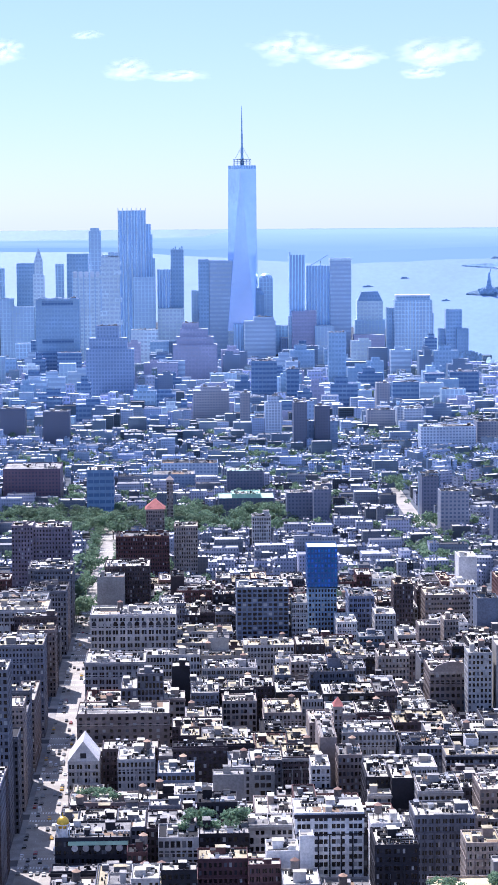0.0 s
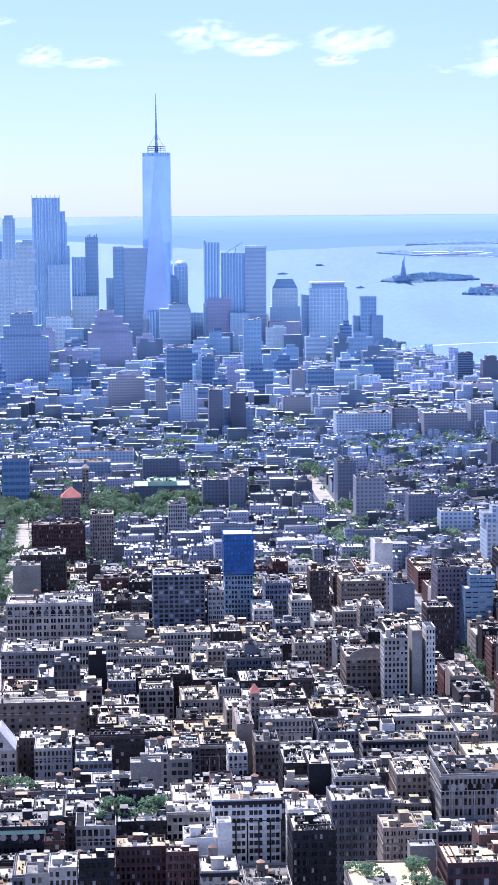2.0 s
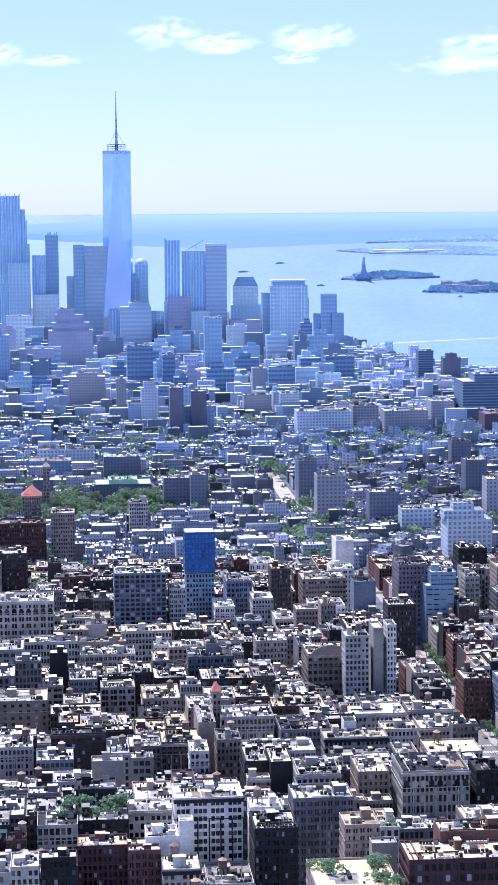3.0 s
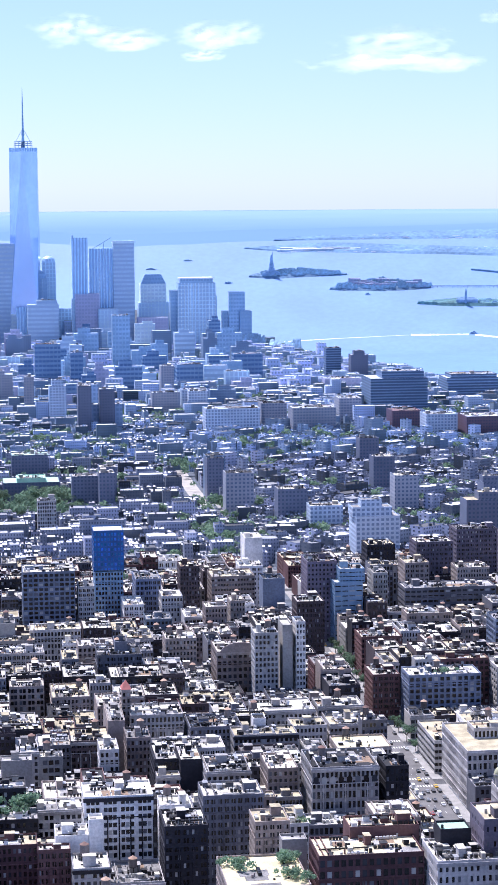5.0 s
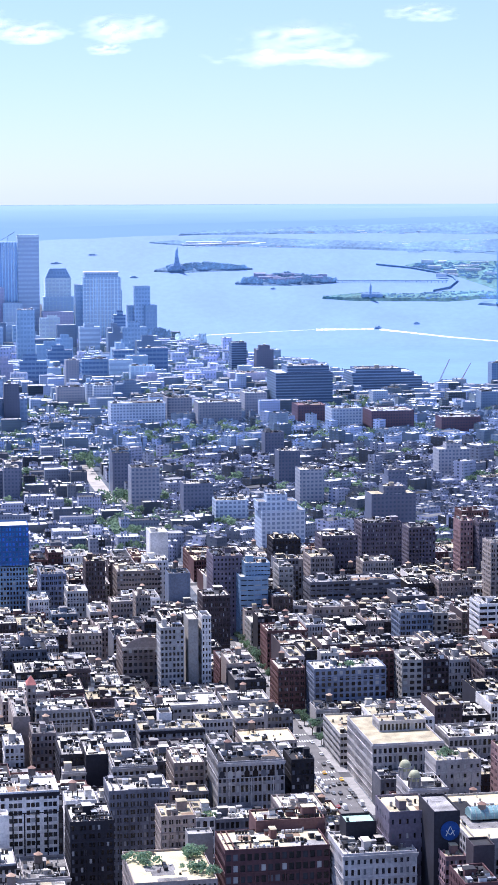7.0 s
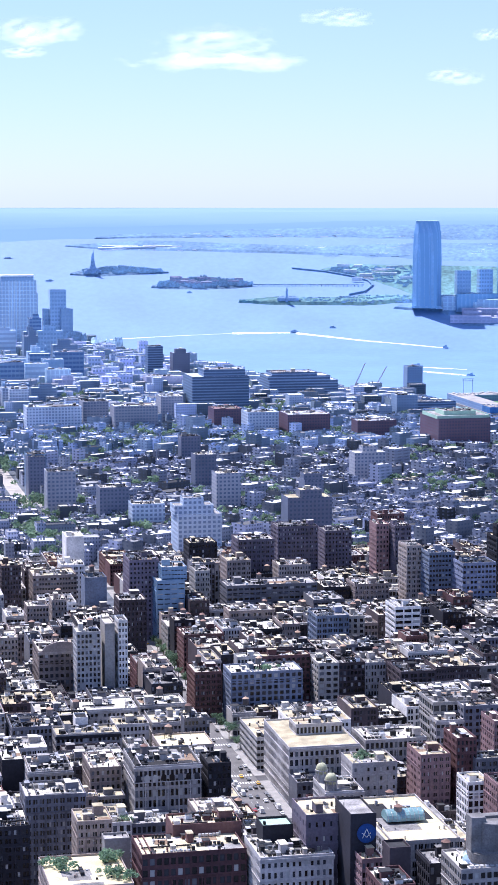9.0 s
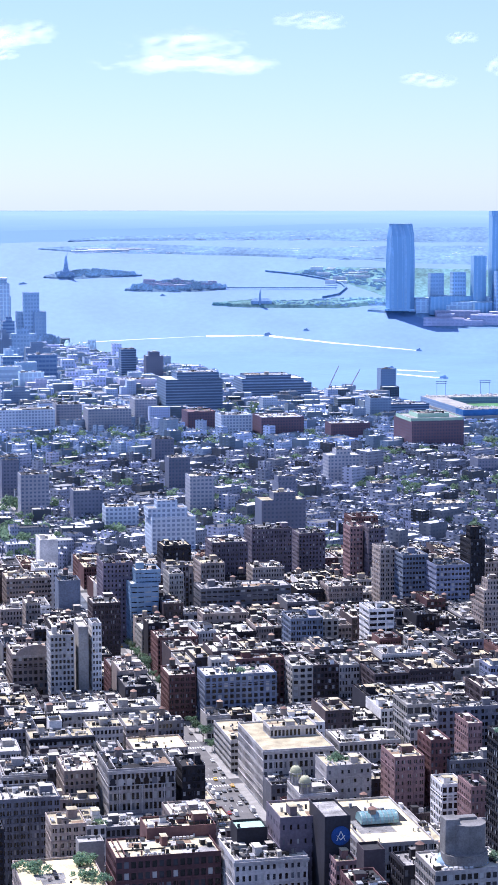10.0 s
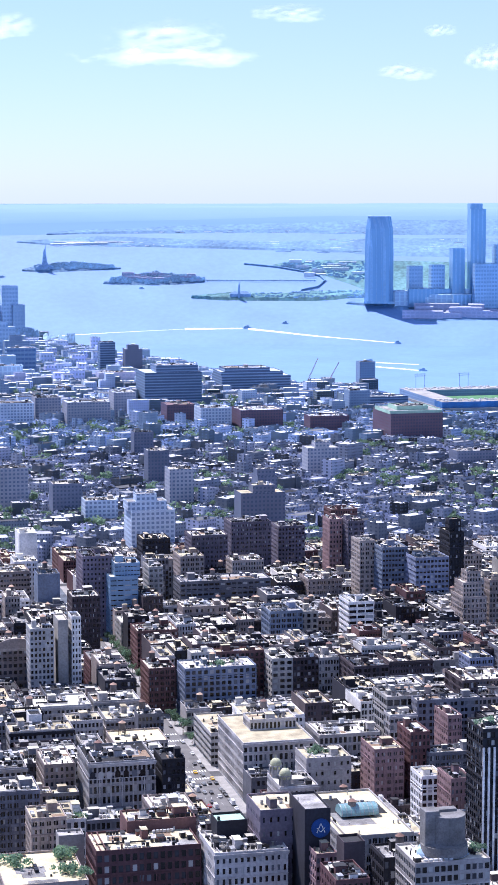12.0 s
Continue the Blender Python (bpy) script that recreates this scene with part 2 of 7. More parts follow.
def box_quads(x0, x1, y0, y1, z0, z1, sides="nsewt"):
    """Quads of a box: n faces -y, s +y, e -x, w +x, t top, b bottom."""
    f = {
        "n": ((x0, y0, z0), (x1, y0, z0), (x1, y0, z1), (x0, y0, z1)),
        "s": ((x1, y1, z0), (x0, y1, z0), (x0, y1, z1), (x1, y1, z1)),
        "e": ((x0, y1, z0), (x0, y0, z0), (x0, y0, z1), (x0, y1, z1)),
        "w": ((x1, y0, z0), (x1, y1, z0), (x1, y1, z1), (x1, y0, z1)),
        "t": ((x0, y0, z1), (x1, y0, z1), (x1, y1, z1), (x0, y1, z1)),
        "b": ((x0, y1, z0), (x1, y1, z0), (x1, y0, z0), (x0, y0, z0)),
    }
    return [f[s] for s in sides]


def facade(o, u, nrm, width, z0, z1, bays, floors, ww, wh, rec=0.3, sill=0.42, bunch=1):
    """Wall quads with deep window reveals, and the panes behind them."""
    o, u, nrm, up = (np.array(v, float) for v in (o, u, nrm, (0, 0, 1)))
    fh = (z1 - z0) / floors
    c = (np.arange(bays) + 0.5) * width / bays
    if bunch > 1:
        c = c + ((bunch - 1) / 2 - np.arange(bays) % bunch) * (width / bays - ww) * 0.6
    lo, hi = c - ww / 2, c + ww / 2
    b0 = z0 + fh * np.arange(floors) + (fh - wh) * sill
    b1 = b0 + wh

    def at(p, z, d):
        p, z = np.broadcast_arrays(np.asarray(p, float), np.asarray(z, float))
        return o + p[..., None] * u + z[..., None] * up - d * nrm

    def rect(p0, p1, q0, q1, d=0.0):
        return np.stack([at(p0, q0, d), at(p1, q0, d), at(p1, q1, d), at(p0, q1, d)], -2).reshape(-1, 4, 3)

    P0, Q0 = np.meshgrid(lo, b0)
    P1, Q1 = np.meshgrid(hi, b1)
    panes = rect(P0, P1, Q0, Q1, rec)
    edge0, edge1 = np.concatenate([[0.0], hi]), np.concatenate([lo, [width]])
    A0, C0 = np.meshgrid(edge0, b0)
    A1, C1 = np.meshgrid(edge1, b1)
    band0, band1 = np.concatenate([[z0], b1]), np.concatenate([b0, [z1]])
    wall = [rect(A0, A1, C0, C1), rect(np.zeros(floors + 1), np.full(floors + 1, width), band0, band1)]
    for (p, q, r, s) in ((P0, Q0, P0, Q1), (P1, Q1, P1, Q0), (P1, Q0, P0, Q0), (P0, Q1, P1, Q1)):
        wall.append(np.stack([at(p, q, 0), at(r, s, 0), at(r, s, rec), at(p, q, rec)], -2).reshape(-1, 4, 3))
    return np.concatenate(wall), panes


# wall finish -> bay width, storey, window width, window height as shares
FINISH = {
    "brown_brick": (2.0, 3.5, 0.5, 0.6), "red_brick": (2.1, 3.5, 0.5, 0.6), "grey_brick": (2.1, 3.7, 0.54, 0.6),
    "tan_brick": (2.1, 3.5, 0.5, 0.58), "limestone": (2.2, 3.9, 0.6, 0.64), "white_brick": (2.2, 3.7, 0.58, 0.6),
    "white_paint": (2.6, 3.8, 0.5, 0.58), "dark_stone": (2.4, 3.8, 0.55, 0.58), "slate": (2.4, 3.7, 0.6, 0.6),
    "concrete": (3.4, 3.8, 0.5, 0.5), "steel_blue": (2.4, 3.5, 0.8, 0.6), "blue_glass": (2.0, 3.5, 0.9, 0.85),
    "hazed_brick": (2.6, 3.4, 0.46, 0.52), "terracotta": (3.0, 3.6, 0.44, 0.52), "blue_frame": (2.4, 3.6, 0.86, 0.86),
}
ROOFS = ("roof_white",) * 8 + ("roof_tan",) * 5 + ("roof_grey",) * 3 + ("roof_dark",) * 2
taken = []          # footprints that stand already


def free(x0, x1, y0, y1, gap=0.5):
    return all(x1 < a + gap or x0 > b - gap or y1 < c + gap or y0 > d - gap for a, b, c, d in taken)


def roof_clutter(w, d, z, r, amount=1.0):
    """Plant, sheds, skylights, decks, patches, pipes and ducts on a roof, as quads with slots of PLANT."""
    q, k = [], []

    def put(x0, x1, y0, y1, z0, z1, slot, sides="nsewt"):
        x0, x1, y0, y1 = max(x0, -w / 2 + 0.5), min(x1, w / 2 - 0.5), max(y0, 0.5), min(y1, d - 0.5)
        if x1 - x0 > 0.15 and y1 - y0 > 0.15:
            b = box_quads(x0, x1, y0, y1, z0, z1, sides)
            q.extend(b)
            k.extend([slot] * len(b))

    area = w * d
    for _ in range(int(area / 170 * amount) + 1):           # tarred or coated patches, decks
        sx, sy = r.uniform(2, w * 0.5), r.uniform(2, d * 0.4)
        x, y = r.uniform(-w / 2, w / 2 - sx), r.uniform(0, d - sy)
        lift = r.uniform(0.03, 0.09)
        put(x, x + sx, y, y + sy, z, z + lift, r.choice((3, 6, 6, 6, 4, 5)))
    for _ in range(int(min(7, area / 110) * amount)):       # sheds and stair heads
        sx, sy, hh = r.uniform(1.4, 3.2), r.uniform(1.6, 4.0), r.uniform(1.8, 3.4)
        x, y = r.uniform(-w / 2 + 1, max(-w / 2 + 1.1, w / 2 - 1 - sx)), r.uniform(1, max(1.1, d - 1 - sy))
        put(x, x + sx, y, y + sy, z, z + hh * 0.8, r.choice((2, 8, 1, 7, 7, 7, 3)))
        put(x - 0.15, x + sx + 0.15, y - 0.15, y + sy + 0.15, z + hh * 0.8, z + hh * 0.8 + 0.15, r.choice((4, 3, 0)))
    for _ in range(int(min(5, area / 120) * amount)):       # rows of air units on sleepers
        s, n = r.uniform(0.9, 1.8), r.randint(2, 6)
        x, y, along = r.uniform(-w / 2 + 1, w / 2 - 3), r.uniform(1, max(1.1, d - 3)), r.random() < 0.6
        slot, hh = r.choice((0, 1, 1)), r.uniform(0.8, 1.6)
        for m in range(n):
            px, py = (x + m * s * 1.35, y) if along else (x, y + m * s * 1.35)
            put(px, px + s, py, py + s, z + 0.3, z + 0.3 + hh, slot)
            put(px + 0.1, px + 0.3, py + 0.1, py + s - 0.1, z, z + 0.3, 1, "nsew")
    for _ in range(int(min(30, area / 26) * amount)):       # vents, hatches, chimneys
        s, hh = r.uniform(0.35, 1.1), r.uniform(0.4, 2.0)
        x, y = r.uniform(-w / 2 + 0.8, w / 2 - 2.2), r.uniform(0.8, max(0.9, d - 2.2))
        put(x, x + s, y, y + s * r.uniform(0.7, 1.4), z, z + hh, r.choice((0, 1, 1, 2, 7)))
    for _ in range(int(min(3, area / 200) * amount)):       # ducts, pipes and low walls
        y, x0 = r.uniform(1.5, max(1.6, d - 2)), r.uniform(-w / 2, 0)
        if r.random() < 0.5:
            put(x0, x0 + r.uniform(3, w * 0.6), y, y + r.uniform(0.3, 0.8), z + 0.3, z + 0.9, r.choice((0, 1)), "nsewtb")
        else:
            put(x0, x0 + 0.35, 0.5, d - 0.5, z, z + r.uniform(0.6, 1.2), 7)
    return q, k


PLANT = ["metal_light", "steel_dark", "concrete", "roof_dark", "roof_white", "deck", "roof_grey"]      # then the wall and white render


tank_spots = []     # where roofs carry a water tank
SIZES = {}          # width, depth and height of each building


def building(name, x, y, w, d, h, wall="brown_brick", roof=None, sides=None, label="", category="building", base=0.0, scale=1.0,
             bays=None, floors=None, win=(None, None), parapet=1.0, bulkhead=True, clutter=1.0, cornice=None, steps=(), turn=0.0, group="", keep=True, upper=None, bunch=1):
    """A building whose north front has its middle at (x, y). sides: the walls with windows. steps: upper blocks (x share, y share, width, depth, height)."""
    r = random.Random(int(abs(x) * 13 + abs(y) * 7 + h * 3))
    root = new(name)
    if sides is None:                                       # the street front, and the flank towards the tower where it isn't a blank party wall
        sides = "n" if r.random() < 0.3 else "ne" if x > 0 else "nw"
    SIZES[root.name] = (w, d, h)
    root.location, root.scale, root.rotation_euler = (x, y, base), (scale,) * 3, (0, 0, radians(turn))
    flat = wall.startswith(("far_", "mid_", "bands"))
    roof = roof or ("fill_roof_far" if flat and y > 2500 else r.choice(ROOFS))
    tagged(root, label, category, group)
    bay, storey, sw, sh = FINISH.get(wall, (3.2, 3.7, 0.5, 0.55))
    if not keep:                                            # repeats differ in the size of their windows
        bay, storey, sw, sh = bay * r.uniform(0.8, 1.45), storey * r.uniform(0.95, 1.15), min(0.8, sw * r.uniform(0.85, 1.45)), min(0.72, sh * r.uniform(0.9, 1.25))
        bunch = r.choice((1, 1, 2, 2, 3))
    elif bays and not win[0] and bunch == 1 and w / bays > 2.6:   # paired windows in each bay
        bays, bunch = bays * 2, 2
    walls, panes, upper_walls, upper_panes = [], [], [], []
    blocks = [(0.0, 0.0, w, d, 0.0, h)]
    for sx, sy, bw, bd, bh in steps:
        blocks.append((sx * w, sy * d, bw, bd, blocks[0][5] if bh > 0 else 0.0, h + bh))
    for cx, cy, bw, bd, z0, z1 in blocks:
        into, into_p = (upper_walls, upper_panes) if upper and z0 > 0 else (walls, panes)
        if upper and z0 > 0:
            bay, storey, sw, sh = FINISH.get(upper, FINISH["concrete"])
        x0, x1, y0, y1 = cx - bw / 2, cx + bw / 2, cy, cy + bd
        for s, o, u, nrm, width in (("n", (x0, y0, 0), (1, 0, 0), (0, -1, 0), bw), ("w", (x1, y0, 0), (0, 1, 0), (1, 0, 0), bd),
                                    ("e", (x0, y1, 0), (0, -1, 0), (-1, 0, 0), bd), ("s", (x1, y1, 0), (-1, 0, 0), (0, 1, 0), bw)):
            if s in sides and not flat and width > 2.5 and z1 - z0 > 3:
                nb = (bays if bays and s == "n" and cx == 0 and z0 == 0 else None) or max(1, round(width / bay))
                nf = (floors if floors and z0 == 0 else None) or max(1, round((z1 - z0) / storey))
                a, p = facade(o, u, nrm, width, z0, z1, nb, nf, min(win[0] or 9, sw * width / nb) if not win[0] else win[0] * width / nb,
                              (win[1] or sh) * (z1 - z0) / nf, bunch=bunch if nb % bunch == 0 else 1)
                into.append(a)
                into_p.append(p)
            else:
                into.append(np.array(box_quads(x0, x1, y0, y1, z0, z1, s)))
        t = 0.35
        zt = z1 + parapet
        ring = box_quads(x0, x1, y0, y1, z1, zt, "nsew") + box_quads(x1 - t, x0 + t, y1 - t, y0 + t, z1 + 0.02, zt, "nsew")
        ring += [((x0, y0, zt), (x1, y0, zt), (x1, y0 + t, zt), (x0, y0 + t, zt)), ((x0, y1 - t, zt), (x1, y1 - t, zt), (x1, y1, zt), (x0, y1, zt)),
                 ((x0, y0 + t, zt), (x0 + t, y0 + t, zt), (x0 + t, y1 - t, zt), (x0, y1 - t, zt)), ((x1 - t, y0 + t, zt), (x1, y0 + t, zt), (x1, y1 - t, zt), (x1 - t, y1 - t, zt))]
        into.append(np.array(ring))
        link_mesh("roof", quad_mesh("roof", box_quads(x0 + t, x1 - t, y0 + t, y1 - t, z1 + 0.02, z1 + 0.05, "t"), [roof]), root)
    link_mesh("wall", quad_mesh("wall", np.concatenate(walls), [wall]), root)
    if upper_walls:
        link_mesh("upper_wall", quad_mesh("upper_wall", np.concatenate(upper_walls), [upper]), root)
        if upper_panes:
            link_mesh("upper_window", quad_mesh("upper_window", np.concatenate(upper_panes), ["blue_glass" if upper == "blue_frame" else "glass"]), root, "", "stuff")
    if panes:
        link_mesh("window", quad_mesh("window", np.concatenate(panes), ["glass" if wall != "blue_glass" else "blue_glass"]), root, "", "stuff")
    zr = blocks[-1][5] if steps else h
    bx, by, bw, bd = (blocks[-1][0], blocks[-1][1], blocks[-1][2], blocks[-1][3]) if steps else (0, 0, w, d)
    if cornice:
        q = box_quads(-w / 2 - 0.5, w / 2 + 0.5, -0.6, 0.0, h - 0.9, h + 0.15, "newtb") + box_quads(-w / 2 - 0.3, w / 2 + 0.3, -0.3, 0.0, h - 1.6, h - 0.9, "newb")
        link_mesh("cornice", quad_mesh("cornice", q, [cornice]), root)
    if keep and not flat and y < 1500 and "n" in sides and h > 22:
        q = []
        for z in (4.6, h * 0.28, h * 0.84):
            q += box_quads(-w / 2 - 0.22, w / 2 + 0.22, -0.22, 0.0, z - 0.22, z + 0.22, "newtb")
            if "e" in sides:
                q += box_quads(-w / 2 - 0.22, -w / 2, 0.0, d, z - 0.22, z + 0.22, "etb")
            if "w" in sides:
                q += box_quads(w / 2, w / 2 + 0.22, 0.0, d, z - 0.22, z + 0.22, "wtb")
        n = max(2, round(w / r.uniform(4.2, 6.0)))
        for k in range(n + 1) if y < 1150 and w > 9 else ():    # flat piers up the front
            px = -w / 2 + w * k / n
            q += box_quads(max(px - 0.3, -w / 2), min(px + 0.3, w / 2), -0.3, 0.0, 4.8, h * 0.84 - 0.22, "new")
        link_mesh("facade_trim", quad_mesh("facade_trim", q, [cornice or wall]), root, "", "stuff")
    if bulkhead and bw > 7 and bd > 9:
        sx, sy, hh = r.uniform(2.5, min(6, bw * 0.4)), r.uniform(3, min(7, bd * 0.4)), r.uniform(2.6, 4.6)
        px, py = bx + r.uniform(-1, 1) * (bw / 2 - sx / 2 - 1), by + r.uniform(0.2, 0.75) * (bd - sy)
        q = box_quads(px - sx / 2, px + sx / 2, py, py + sy, zr + 0.05, zr + hh) + box_quads(px - 0.5, px + 0.5, py - 0.06, py, zr + 0.05, zr + 2.1, "new")
        q += box_quads(px - sx / 2 - 0.2, px + sx / 2 + 0.2, py - 0.2, py + sy + 0.2, zr + hh, zr + hh + 0.2)
        link_mesh("bulkhead", quad_mesh("bulkhead", q, [wall if not flat else "concrete", roof], [0] * 8 + [1] * 5), root)
    if clutter and bw > 5:
        q, k = roof_clutter(bw, bd, zr + 0.05, r, clutter)
        q = [[(p[0] + bx, p[1] + by, p[2]) for p in f] for f in q]
        if q:
            link_mesh("roof_plant", quad_mesh("roof_plant", q, PLANT + [wall if not flat else "concrete", "white_paint"], k), root, "small ducts, vents and air units", "stuff")
    if keep and y < 1500 and w > 12 and h < 62 and clutter and not steps and r.random() < 0.33:
        tank_spots.append((x + r.uniform(-0.35, 0.35) * w, y + r.uniform(0.35, 0.75) * d, h + 0.05))
    if keep and scale == 1.0:
        taken.append((x - w / 2, x + w / 2, y, y + d))
    return root


# ---- the far distance, drawn nearer and smaller in proportion beyond 4.2 km ----
NEAR_REACH, FAR_REACH = 4200.0, 4960.0


def shrink(r):
    """How much a place r metres off along the ground is drawn towards the eye."""
    return 1.0 if r <= NEAR_REACH else float((FAR_REACH - (FAR_REACH - NEAR_REACH) * NEAR_REACH / r) / r)


def far_point(azimuth, r, z=0.0):
    a = radians(azimuth)
    p = Vector((r * math.sin(a), r * math.cos(a), z))
    return EYE + shrink(r) * (p - EYE)


def far_tower(name, azimuth, r, w, d, h, wall, **more):
    s = shrink(r)
    p = far_point(azimuth, r)
    return building(name, p.x, p.y, w, d, h, wall, base=p.z, scale=s, sides="", bulkhead=False, clutter=0.0, keep=False, **more)


# ---- ground and water ----
def polar_sheet(name, mats, rings, az0, az1, step, zs=0.0, inside=None, lift=None):
    """A sheet over the ground out to the horizon, in rings round the tower's foot."""
    azs = np.arange(az0, az1 + 1e-6, step)
    quads = []
    for r0, r1 in zip(rings[:-1], rings[1:]):
        for a0, a1 in zip(azs[:-1], azs[1:]):
            if inside is None or inside((a0 + a1) / 2, (r0 + r1) / 2):
                quads.append([far_point(a, r, zs if lift is None else lift(a, r)) for a, r in ((a0, r0), (a1, r0), (a1, r1), (a0, r1))])
    me = quad_mesh(name, quads, mats)
    bm = bmesh.new()
    bm.from_mesh(me)
    bmesh.ops.remove_doubles(bm, verts=bm.verts, dist=0.01)
    bm.to_mesh(me)
    bm.free()
    return me


def shore(az):
    """Distance of the island's west shore in that direction."""
    return float(np.interp(az, (-180, -60, -6, 5.5, 7.2, 8.2, 9.5, 12.0, 14.5, 16.8, 17.5, 21.0, 30.0, 60.0, 180.0), (1500, 1500, 6300, 5600, 4500, 4250, 3950, 3560, 3330, 3230, 2950, 2830, 2300, 1500, 1500)))


water_mat = material("water", (0.160, 0.275, 0.485), rough=0.5, spec=0.5, grain=60, spread=0.05, stain=0.08, bump=0.3)
MAT["water"] = water_mat
RINGS = [1.0, 800, 2000, 3000, 4200] + [4200 * 1.02 ** k for k in range(1, 102)]
link = link_mesh("water", polar_sheet("water", ["water"], RINGS, -180, 180, 2.0, -2.5))
tagged(link, "pale blue rippled harbour water", "water", "", "structure")
land_rings = sorted(set([0.01, 400, 800] + list(range(1400, 3000, 200)) + list(range(3000, 6500, 50))))
link = link_mesh("ground", polar_sheet("ground", ["yard"], land_rings, -180, 180, 0.5, 0.0, lambda az, r: r < shore(az)))
tagged(link, "dark paved city ground of yards and lots", "ground", "", "structure")


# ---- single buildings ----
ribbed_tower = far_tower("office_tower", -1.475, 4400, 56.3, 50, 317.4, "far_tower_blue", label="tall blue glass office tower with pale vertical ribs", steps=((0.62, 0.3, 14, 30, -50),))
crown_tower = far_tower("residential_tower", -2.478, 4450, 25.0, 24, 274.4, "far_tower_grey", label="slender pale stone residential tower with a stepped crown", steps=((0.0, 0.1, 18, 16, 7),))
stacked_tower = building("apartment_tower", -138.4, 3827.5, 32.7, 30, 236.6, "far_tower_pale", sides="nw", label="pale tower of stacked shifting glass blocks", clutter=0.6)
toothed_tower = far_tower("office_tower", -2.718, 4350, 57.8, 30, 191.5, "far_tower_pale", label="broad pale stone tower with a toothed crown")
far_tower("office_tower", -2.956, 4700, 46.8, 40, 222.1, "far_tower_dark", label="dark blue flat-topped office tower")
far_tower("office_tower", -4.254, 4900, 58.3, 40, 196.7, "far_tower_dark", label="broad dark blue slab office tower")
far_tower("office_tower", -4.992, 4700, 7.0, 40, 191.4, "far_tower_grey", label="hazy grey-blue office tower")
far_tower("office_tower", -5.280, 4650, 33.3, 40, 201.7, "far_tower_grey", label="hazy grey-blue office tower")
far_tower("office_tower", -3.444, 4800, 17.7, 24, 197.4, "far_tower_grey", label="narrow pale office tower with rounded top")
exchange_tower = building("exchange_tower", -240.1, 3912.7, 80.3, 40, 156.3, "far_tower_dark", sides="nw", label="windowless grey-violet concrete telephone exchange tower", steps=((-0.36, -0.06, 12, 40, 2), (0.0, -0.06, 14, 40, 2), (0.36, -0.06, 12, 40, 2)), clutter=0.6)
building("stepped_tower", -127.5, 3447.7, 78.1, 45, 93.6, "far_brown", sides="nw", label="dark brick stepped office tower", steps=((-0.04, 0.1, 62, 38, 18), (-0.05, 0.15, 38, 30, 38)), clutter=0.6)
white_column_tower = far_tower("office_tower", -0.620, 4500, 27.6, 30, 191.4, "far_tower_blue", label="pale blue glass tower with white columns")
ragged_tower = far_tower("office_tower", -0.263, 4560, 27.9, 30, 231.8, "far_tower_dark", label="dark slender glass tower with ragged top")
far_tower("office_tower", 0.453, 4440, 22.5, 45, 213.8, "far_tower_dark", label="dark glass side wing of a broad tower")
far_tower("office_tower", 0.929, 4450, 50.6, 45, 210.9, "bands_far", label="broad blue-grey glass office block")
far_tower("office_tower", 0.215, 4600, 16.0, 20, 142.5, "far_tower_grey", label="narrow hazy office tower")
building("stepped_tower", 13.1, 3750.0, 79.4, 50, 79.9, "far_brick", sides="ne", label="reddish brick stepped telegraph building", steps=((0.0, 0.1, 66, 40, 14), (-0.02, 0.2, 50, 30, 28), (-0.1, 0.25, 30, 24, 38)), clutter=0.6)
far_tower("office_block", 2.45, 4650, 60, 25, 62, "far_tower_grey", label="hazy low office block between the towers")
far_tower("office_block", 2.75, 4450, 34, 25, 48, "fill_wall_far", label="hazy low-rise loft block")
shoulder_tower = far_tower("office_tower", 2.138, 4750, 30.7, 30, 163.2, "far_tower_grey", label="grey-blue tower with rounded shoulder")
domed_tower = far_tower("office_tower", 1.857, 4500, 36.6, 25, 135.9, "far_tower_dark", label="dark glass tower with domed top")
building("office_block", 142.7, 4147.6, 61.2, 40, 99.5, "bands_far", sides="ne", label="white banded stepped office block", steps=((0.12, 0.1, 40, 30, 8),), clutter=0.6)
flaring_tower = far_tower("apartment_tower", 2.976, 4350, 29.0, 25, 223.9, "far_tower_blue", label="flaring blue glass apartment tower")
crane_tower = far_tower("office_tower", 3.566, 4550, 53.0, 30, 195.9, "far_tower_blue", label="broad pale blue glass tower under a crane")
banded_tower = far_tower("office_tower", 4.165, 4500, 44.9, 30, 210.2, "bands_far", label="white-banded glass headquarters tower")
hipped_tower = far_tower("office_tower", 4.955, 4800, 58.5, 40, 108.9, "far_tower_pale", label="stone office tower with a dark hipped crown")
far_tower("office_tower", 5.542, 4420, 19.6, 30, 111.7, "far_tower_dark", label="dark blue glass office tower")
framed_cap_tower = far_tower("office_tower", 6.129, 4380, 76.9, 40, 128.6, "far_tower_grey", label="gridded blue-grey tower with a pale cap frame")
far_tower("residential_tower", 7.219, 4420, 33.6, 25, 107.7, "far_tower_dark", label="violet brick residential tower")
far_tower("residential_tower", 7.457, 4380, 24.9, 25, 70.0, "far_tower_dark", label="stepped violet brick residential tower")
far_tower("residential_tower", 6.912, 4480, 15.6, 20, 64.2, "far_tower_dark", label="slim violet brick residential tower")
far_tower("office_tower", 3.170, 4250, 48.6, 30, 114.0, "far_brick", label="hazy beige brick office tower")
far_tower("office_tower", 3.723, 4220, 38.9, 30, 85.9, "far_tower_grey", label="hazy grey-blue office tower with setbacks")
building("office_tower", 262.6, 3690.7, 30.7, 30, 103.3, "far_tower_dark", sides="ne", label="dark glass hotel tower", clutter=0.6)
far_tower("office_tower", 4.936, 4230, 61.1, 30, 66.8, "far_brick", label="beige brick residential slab")
